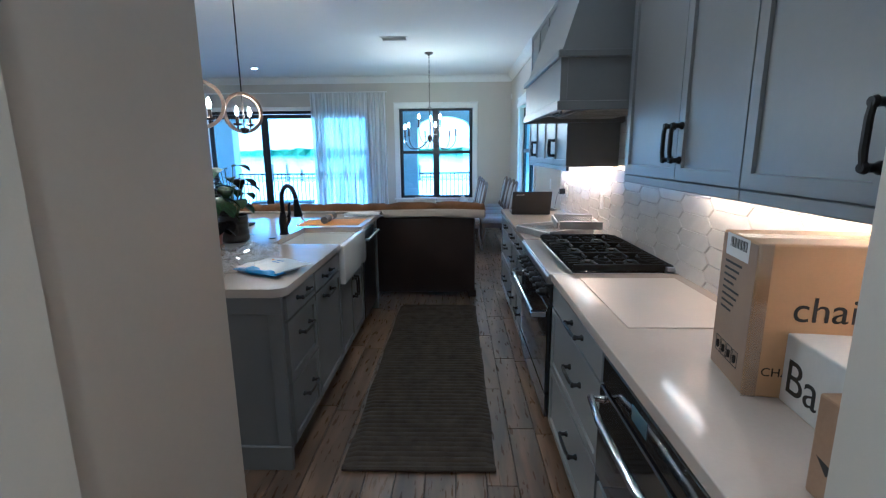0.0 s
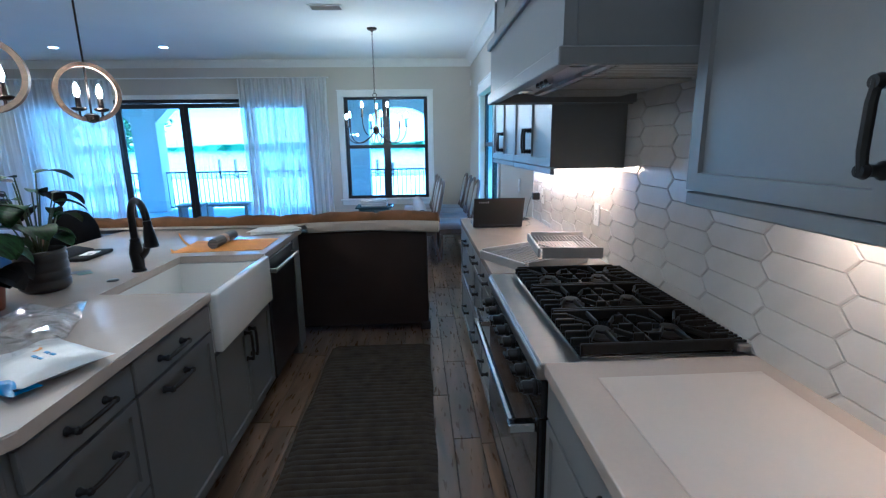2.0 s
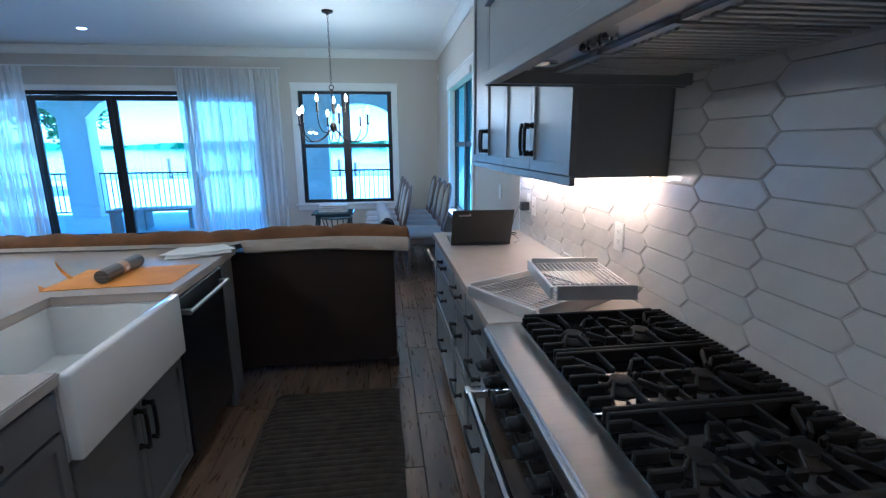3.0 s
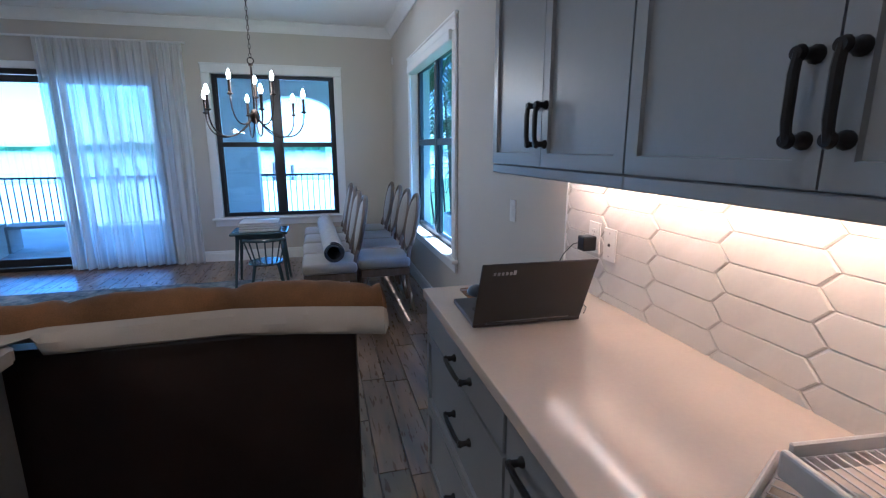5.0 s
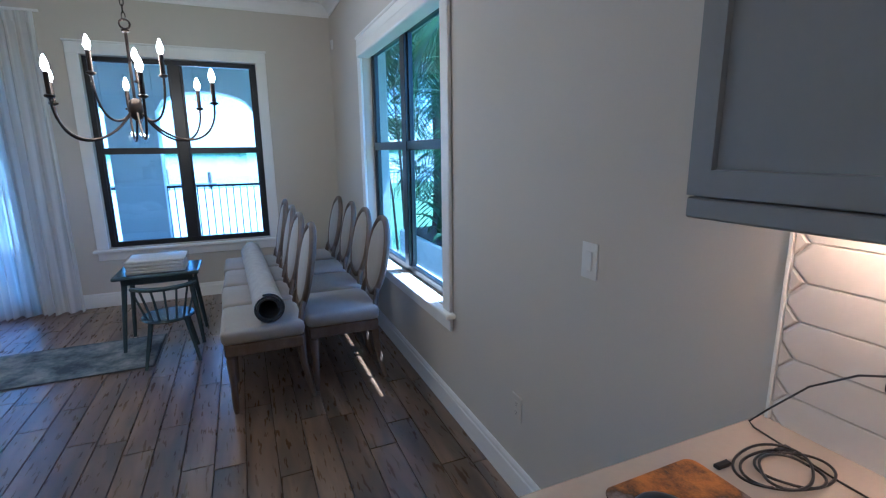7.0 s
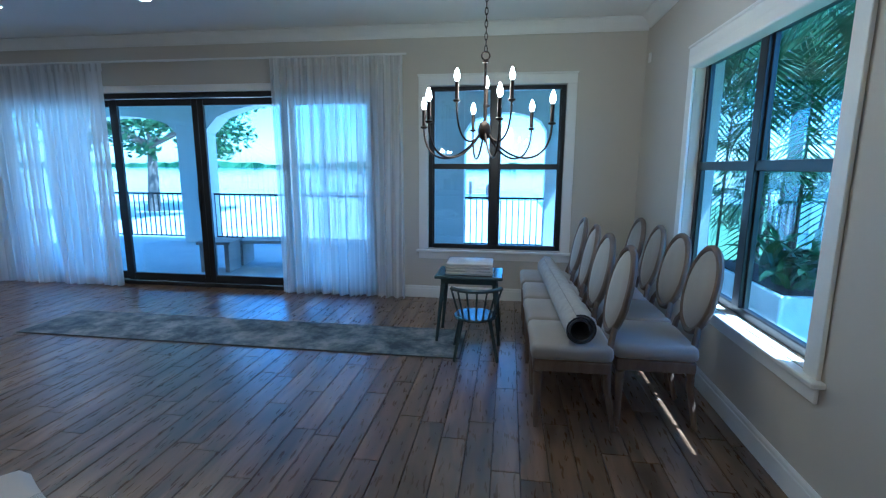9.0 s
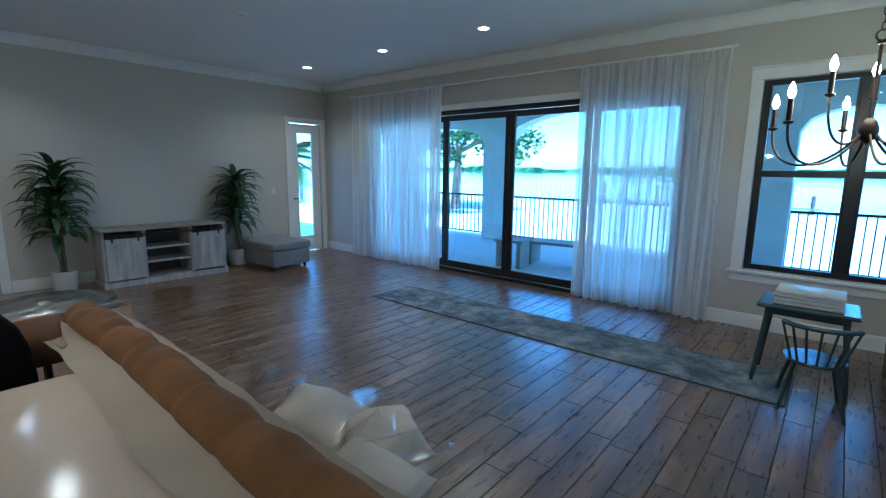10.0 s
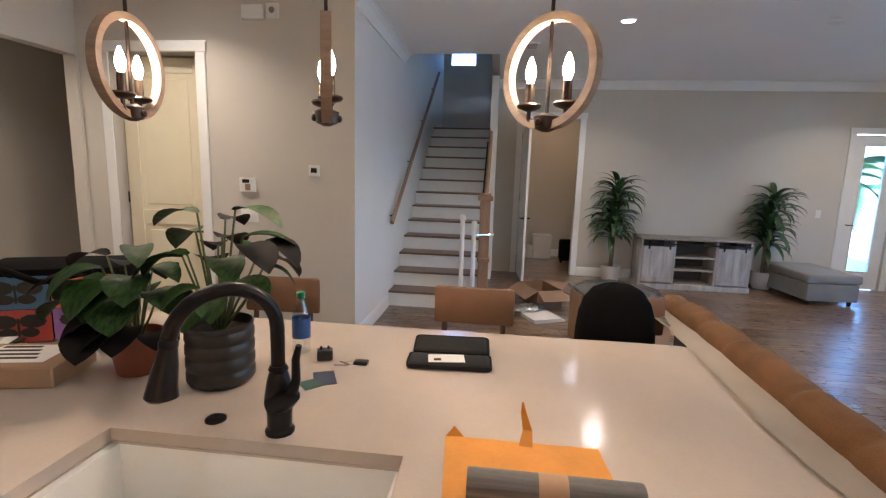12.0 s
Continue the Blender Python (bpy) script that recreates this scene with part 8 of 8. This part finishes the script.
def palm(name, x, y, z0, H, seed, n=16, L=1.7, label="palm tree with drooping green fronds"):
    rnd = random.Random(seed)
    ob = thing(name, pose(x, y, z0), label, "tree", "palms in the garden")
    part("trunk", tube([(0, 0, 0), (0.06, 0.05, H * 0.5), (0.02, 0.1, H)], [0.12, 0.09, 0.075], 10), BARK, ob, smooth=True)
    for k in range(n):
        yaw = k * 2.4 + rnd.uniform(-0.2, 0.2)
        rise = radians(rnd.uniform(-5, 65))
        t = bmesh.new()
        p = Vector((0.02, 0.1, H))
        ang = rise
        c, s = math.cos(yaw), math.sin(yaw)
        pts = []
        for i in range(16):
            pts.append(p.copy())
            p = p + Vector((c * math.cos(ang), s * math.cos(ang), math.sin(ang))) * (L / 15)
            ang -= radians(6.5)
        tube(pts, [0.012 - 0.0006 * i for i in range(16)], 4, t)
        side = Vector((-s, c, 0))
        for i in range(2, 16):
            for sg in (-1, 1):
                for h in (0, 0.5):
                    b = pts[i] - (pts[i] - pts[i - 1]) * h
                    Lf = 0.38 * L / 1.7 * math.sin(math.pi * (i + 1) / 18) + 0.08
                    e = b + side * sg * Lf * 0.8 + (pts[i] - pts[i - 1]).normalized() * Lf * 0.5 + Vector((0, 0, -0.35 * Lf))
                    w = Vector((0, 0, 0.02))
                    vs = [t.verts.new(q) for q in (b + w, b - w, e)]
                    t.faces.new(vs)
        part("frond", t, FOLIAGE, ob)
    return ob


palm("palm_tree", 3.05, 12.0, -0.5, 3.5, 4, 34, 2.1)
palm("palm_tree", 4.9, 14.8, -0.5, 4.4, 9, 30, 2.6)
palm("palm_tree", 3.3, 9.6, -0.5, 3.7, 15, 34, 2.1)
palm("palm_tree", 4.3, 10.8, -0.5, 1.2, 19, 16, 1.2, "low young palm with arching green fronds")
palm("palm_tree", -9.6, 11.3, -0.5, 2.2, 12, 14, 1.4)


def areca(x, y, seed, stems, top):
    """A feathery clump palm: many thin canes, each with a fan of arching leafy fronds."""
    rnd = random.Random(seed)
    ob = thing("areca_palm", pose(x, y, -0.5), "feathery clump palm with bright green arching fronds", "palm", "clump palms by the side window")
    for k in range(stems):
        bx, by = rnd.uniform(-0.3, 0.3), rnd.uniform(-0.5, 0.5)
        h = top * rnd.uniform(0.45, 1.0)
        tip = Vector((bx * 2.2, by * 1.8, h))
        part("cane", tube([(bx, by, 0), (bx * 1.5, by * 1.3, h * 0.6), tip], [0.022, 0.018, 0.012], 6), BARK, ob, smooth=True)
        t = bmesh.new()
        for j in range(7):
            yaw = rnd.uniform(0, 6.28)
            c, s = math.cos(yaw), math.sin(yaw)
            ang = radians(rnd.uniform(10, 75))
            L = rnd.uniform(0.9, 1.4)
            p = tip.copy()
            side = Vector((-s, c, 0))
            for i in range(18):
                d = Vector((c * math.cos(ang), s * math.cos(ang), math.sin(ang)))
                q = p + d * (L / 18)
                ang -= radians(6)
                Lf = 0.36 * math.sin(math.pi * (i + 2) / 21) + 0.05
                for sg in (-1, 1):
                    e = p + side * sg * Lf * 0.75 + d * Lf * 0.6 + Vector((0, 0, -0.22 * Lf))
                    mid = (p + e) * 0.5 + Vector((0, 0, 0.03 * Lf))
                    w = d * 0.014
                    vs = [t.verts.new(v) for v in (p - w * 0.4, mid - w, e, mid + w)]
                    t.faces.new(vs)
                t.faces.new([t.verts.new(v) for v in (p - side * 0.006, q - side * 0.005, q + side * 0.005, p + side * 0.006)])
                p = q
        part("frond", t, FOLIAGE, ob)


areca(3.0, 10.9, 61, 9, 3.3)
areca(2.75, 12.3, 63, 7, 3.0)
areca(3.9, 8.9, 67, 7, 3.6)


def shade_tree():
    rnd = random.Random(33)
    ob = thing("shade_tree", pose(-14.9, 24, -0.5), "leafy shade tree by the shore", "tree")
    part("trunk", tube([(0, 0, 0), (0.1, 0, 1.6), (0.0, 0.2, 3.2)], [0.26, 0.2, 0.14], 10), BARK, ob, smooth=True)
    ends = []
    for k in range(7):
        a = k * 0.9
        e = Vector((2.7 * math.cos(a), 2.7 * math.sin(a), 3.7 + rnd.uniform(-0.5, 0.9)))
        ends.append(e)
        part("limb", tube([(0, 0.15, 2.8), e * 0.5 + Vector((0, 0, 1.4)), e], [0.1, 0.06, 0.03], 7), BARK, ob, smooth=True)
    t = bmesh.new()
    for k in range(170):
        e = rnd.choice(ends)
        c = e + Vector((rnd.gauss(0, 0.95), rnd.gauss(0, 0.95), rnd.gauss(0.1, 0.75)))
        for i in range(60):
            d = Vector((rnd.gauss(0, 1), rnd.gauss(0, 1), rnd.gauss(0, 0.7))).normalized() * rnd.uniform(0.15, 0.62)
            q = c + d
            u = Vector((rnd.uniform(-1, 1), rnd.uniform(-1, 1), rnd.uniform(-0.6, 0.6))).normalized() * 0.15
            v = u.cross(Vector((rnd.uniform(-1, 1), rnd.uniform(-1, 1), 1))).normalized() * 0.085
            t.faces.new([t.verts.new(p) for p in (q - u, q + v, q + u, q - v)])
    part("crown", t, FOLIAGE, ob)


shade_tree()
FENCE = mat("white_vinyl", (0.72, 0.72, 0.71), 0.5, var=0.04, bump=0.03)
ob = thing("garden_fence", pose(7.5, 6, -0.5), "white board garden fence", "fence")
for k in range(12):
    y = 2 + k * 1.5
    part("post", box(7.45, y, -0.5, 7.57, y + 0.12, 1.05, 0.01), FENCE, ob, m=ID)
    part("panel", box(7.49, y + 0.12, -0.42, 7.53, y + 1.5, 0.95, 0.005), FENCE, ob, m=ID)


def planter():
    ob = thing("garden_planter", pose(2.55, 10.3, -0.5), "white box planter with a leafy plant", "planter")
    part("box", box(-0.4, -0.75, 0.0, 0.4, 0.75, 1.05, 0.01), FENCE, ob)
    part("soil", box(-0.36, -0.71, 1.0505, 0.36, 0.71, 1.062), SOIL, ob)
    rnd = random.Random(6)
    t = bmesh.new()
    for i in range(70):
        strap_leaf(t, (rnd.uniform(-0.25, 0.25), rnd.uniform(-0.6, -0.1), 1.06), rnd.uniform(0, 6.28), radians(rnd.uniform(35, 85)), rnd.uniform(0.35, 0.75), 0.05)
    part("foliage", t, FOLIAGE, ob)


planter()
ob = thing("boat_dock", pose(-3, 60, -0.7), "wooden dock posts standing in the lake", "dock")
part("deck", box(-14, 38, -0.45, -1, 39.6, -0.33), PORCHWOOD, ob, m=ID)
rnd = random.Random(2)
for k in range(12):
    x = -14 + k * 1.15
    part("pile", lathe([(0.11, -1.4), (0.11, 0.25 + rnd.uniform(0, 0.5))], 8, m=Matrix.Translation((x, 38.1, 0))), BARK, ob, m=ID)
struct("window_stair", box(-10.14, 4.1, 3.75, -10.12, 4.6, 4.35), GLASS, "small high stairwell window", "window").visible_shadow = False

# ---- backsplash tiles ----
def clip(poly, axis, lim, keep_less):
    out = []
    for i in range(len(poly)):
        a, b = poly[i], poly[(i + 1) % len(poly)]
        ia, ib = (a[axis] <= lim) == keep_less, (b[axis] <= lim) == keep_less
        if ia:
            out.append(a)
        if ia != ib:
            t = (lim - a[axis]) / (b[axis] - a[axis])
            out.append((a[0] + t * (b[0] - a[0]), a[1] + t * (b[1] - a[1])))
    return out


def tile_mesh(poly):
    """A pillowed tile whose outline is given in y and z; it stands off the wall towards -x."""
    cy, cz = sum(p[0] for p in poly) / len(poly), sum(p[1] for p in poly) / len(poly)
    verts, faces, n = [], [], len(poly)
    for inset, x in ((0.0012, 0.0), (0.0016, -0.0055), (0.0048, -0.0082)):
        for y, z in poly:
            d = math.hypot(y - cy, z - cz)
            f = max(0.1, 1 - inset / max(d * 0.6, 1e-4))
            verts.append((x, cy + (y - cy) * f, cz + (z - cz) * f))
    for r in range(2):
        for i in range(n):
            j = (i + 1) % n
            faces.append((r * n + i, r * n + j, (r + 1) * n + j, (r + 1) * n + i))
    faces.append(tuple(2 * n + i for i in range(n)))
    me = bpy.data.meshes.new("tile")
    me.from_pydata(verts, [], faces)
    me.materials.append(TILE)
    me.update()
    return me


def backsplash():
    ob = thing("backsplash", pose(1.425, 3.97, 0.92), "white glazed backsplash of long hexagonal tiles", "backsplash", kind="structure")
    part("grout_bed", box(1.424, 1.765, 0.915, 1.4285, 6.17, 1.425), GROUT, ob, m=ID)
    part("grout_bed", box(1.424, 3.332, 1.4255, 1.4285, 4.46, 1.74), GROUT, ob, m=ID)
    part("edge_strip", box(1.416, 6.171, 0.921, 1.4285, 6.179, 1.42, 0.001), WHITE, ob, m=ID)
    pitch, H, tip, y00, z00 = 0.266, 0.08, 0.037, 5.495, 1.19
    half = (pitch - tip) / 2
    hexa = [(-half, -H / 2), (half, -H / 2), (half + tip, 0), (half, H / 2), (-half, H / 2), (-half - tip, 0)]
    whole = None
    for c in range(-15, 4):
        cy = y00 + c * pitch
        for r in range(-5, 8):
            cz = z00 + r * H + (H / 2 if c % 2 else 0)
            behind = 3.332 < cy < 4.46
            top = 1.74 if behind else 1.425
            poly = [(cy + y, cz + z) for y, z in hexa]
            lims = [(0, 6.17, True), (0, 1.765, False), (1, 0.918, False), (1, top, True)]
            if cz > 1.40:
                lims += [(0, 4.46, True), (0, 3.332, False)]
            cut = poly
            for ax, lim, less in lims:
                cut = clip(cut, ax, lim, less)
                if len(cut) < 3:
                    break
            if len(cut) < 3 or max(p[1] for p in cut) - min(p[1] for p in cut) < 0.012 or max(p[0] for p in cut) - min(p[0] for p in cut) < 0.012:
                continue
            if len(cut) == 6 and all(abs(a[0] - b[0]) + abs(a[1] - b[1]) < 1e-6 for a, b in zip(cut, poly)):
                if whole is None:
                    whole = tile_mesh(hexa)
                o = new("tile", whole)
                m = Matrix.Translation((1.4258, cy, cz)) @ pose(0, 0, 0, 0, random.uniform(-0.5, 0.5), random.uniform(-0.35, 0.35))
            else:
                o = new("tile", tile_mesh([(y - cy, z - cz) for y, z in cut]))
                m = Matrix.Translation((1.4258, cy, cz))
            o.parent = ob
            o.matrix_basis = WM[ob].inverted() @ m


backsplash()

# ---- floor planks ----
def plank_data(w, L):
    g, c, t = 0.0024, 0.0014, 0.010
    a, b = w / 2 - g, L / 2 - g
    vs = [(sx * a, sy * b, -t) for sx, sy in ((-1, -1), (1, -1), (1, 1), (-1, 1))]
    vs += [(sx * a, sy * b, -c) for sx, sy in ((-1, -1), (1, -1), (1, 1), (-1, 1))]
    vs += [(sx * (a - c), sy * (b - c), 0) for sx, sy in ((-1, -1), (1, -1), (1, 1), (-1, 1))]
    fs = []
    for r in (0, 4):
        for i in range(4):
            j = (i + 1) % 4
            fs.append((r + i, r + j, r + 4 + j, r + 4 + i))
    fs.append((8, 9, 10, 11))
    return vs, fs


def lay_floor():
    w, L = 0.145, 0.914
    ends = (0.278, 0.588, 0.778, 0.328)
    full, verts, faces = None, [], []
    x = EX - w / 2 + 0.05
    col = 0
    while x > -9.6:
        y = -2.914 + ends[-col % 4] - (0.23 * (col // 4 % 3))
        if y > -2.0:
            y -= L
        while y < NY + 0.02:
            y0, y1 = max(y, -2.0), min(y + L, NY + 0.02)
            cy = (y0 + y1) / 2
            if y1 - y0 > 0.03:
                near = -3.05 < x and y0 > 1.6 and abs(y1 - y0 - L) < 1e-6
                if near:
                    if full is None:
                        full = bpy.data.meshes.new("plank")
                        vs, fs = plank_data(w, L)
                        full.from_pydata(vs, [], fs)
                        full.materials.append(PLANK)
                        full.update()
                    o = new("plank", full)
                    o.parent = floor
                    o.matrix_basis = pose(x, cy, random.uniform(-0.0004, 0.0002))
                else:
                    vs, fs = plank_data(w, y1 - y0)
                    k = len(verts)
                    verts.extend([(a + x, b + cy, c) for a, b, c in vs])
                    faces.extend([tuple(i + k for i in f) for f in fs])
            y += L
        x -= w
        col += 1
    me = bpy.data.meshes.new("planks_beyond")
    me.from_pydata(verts, [], faces)
    me.materials.append(PLANK)
    me.update()
    o = new("planks_beyond", me)
    o.parent = floor
    tagged(o, "brown wood-look planks", kind="stuff")


lay_floor()
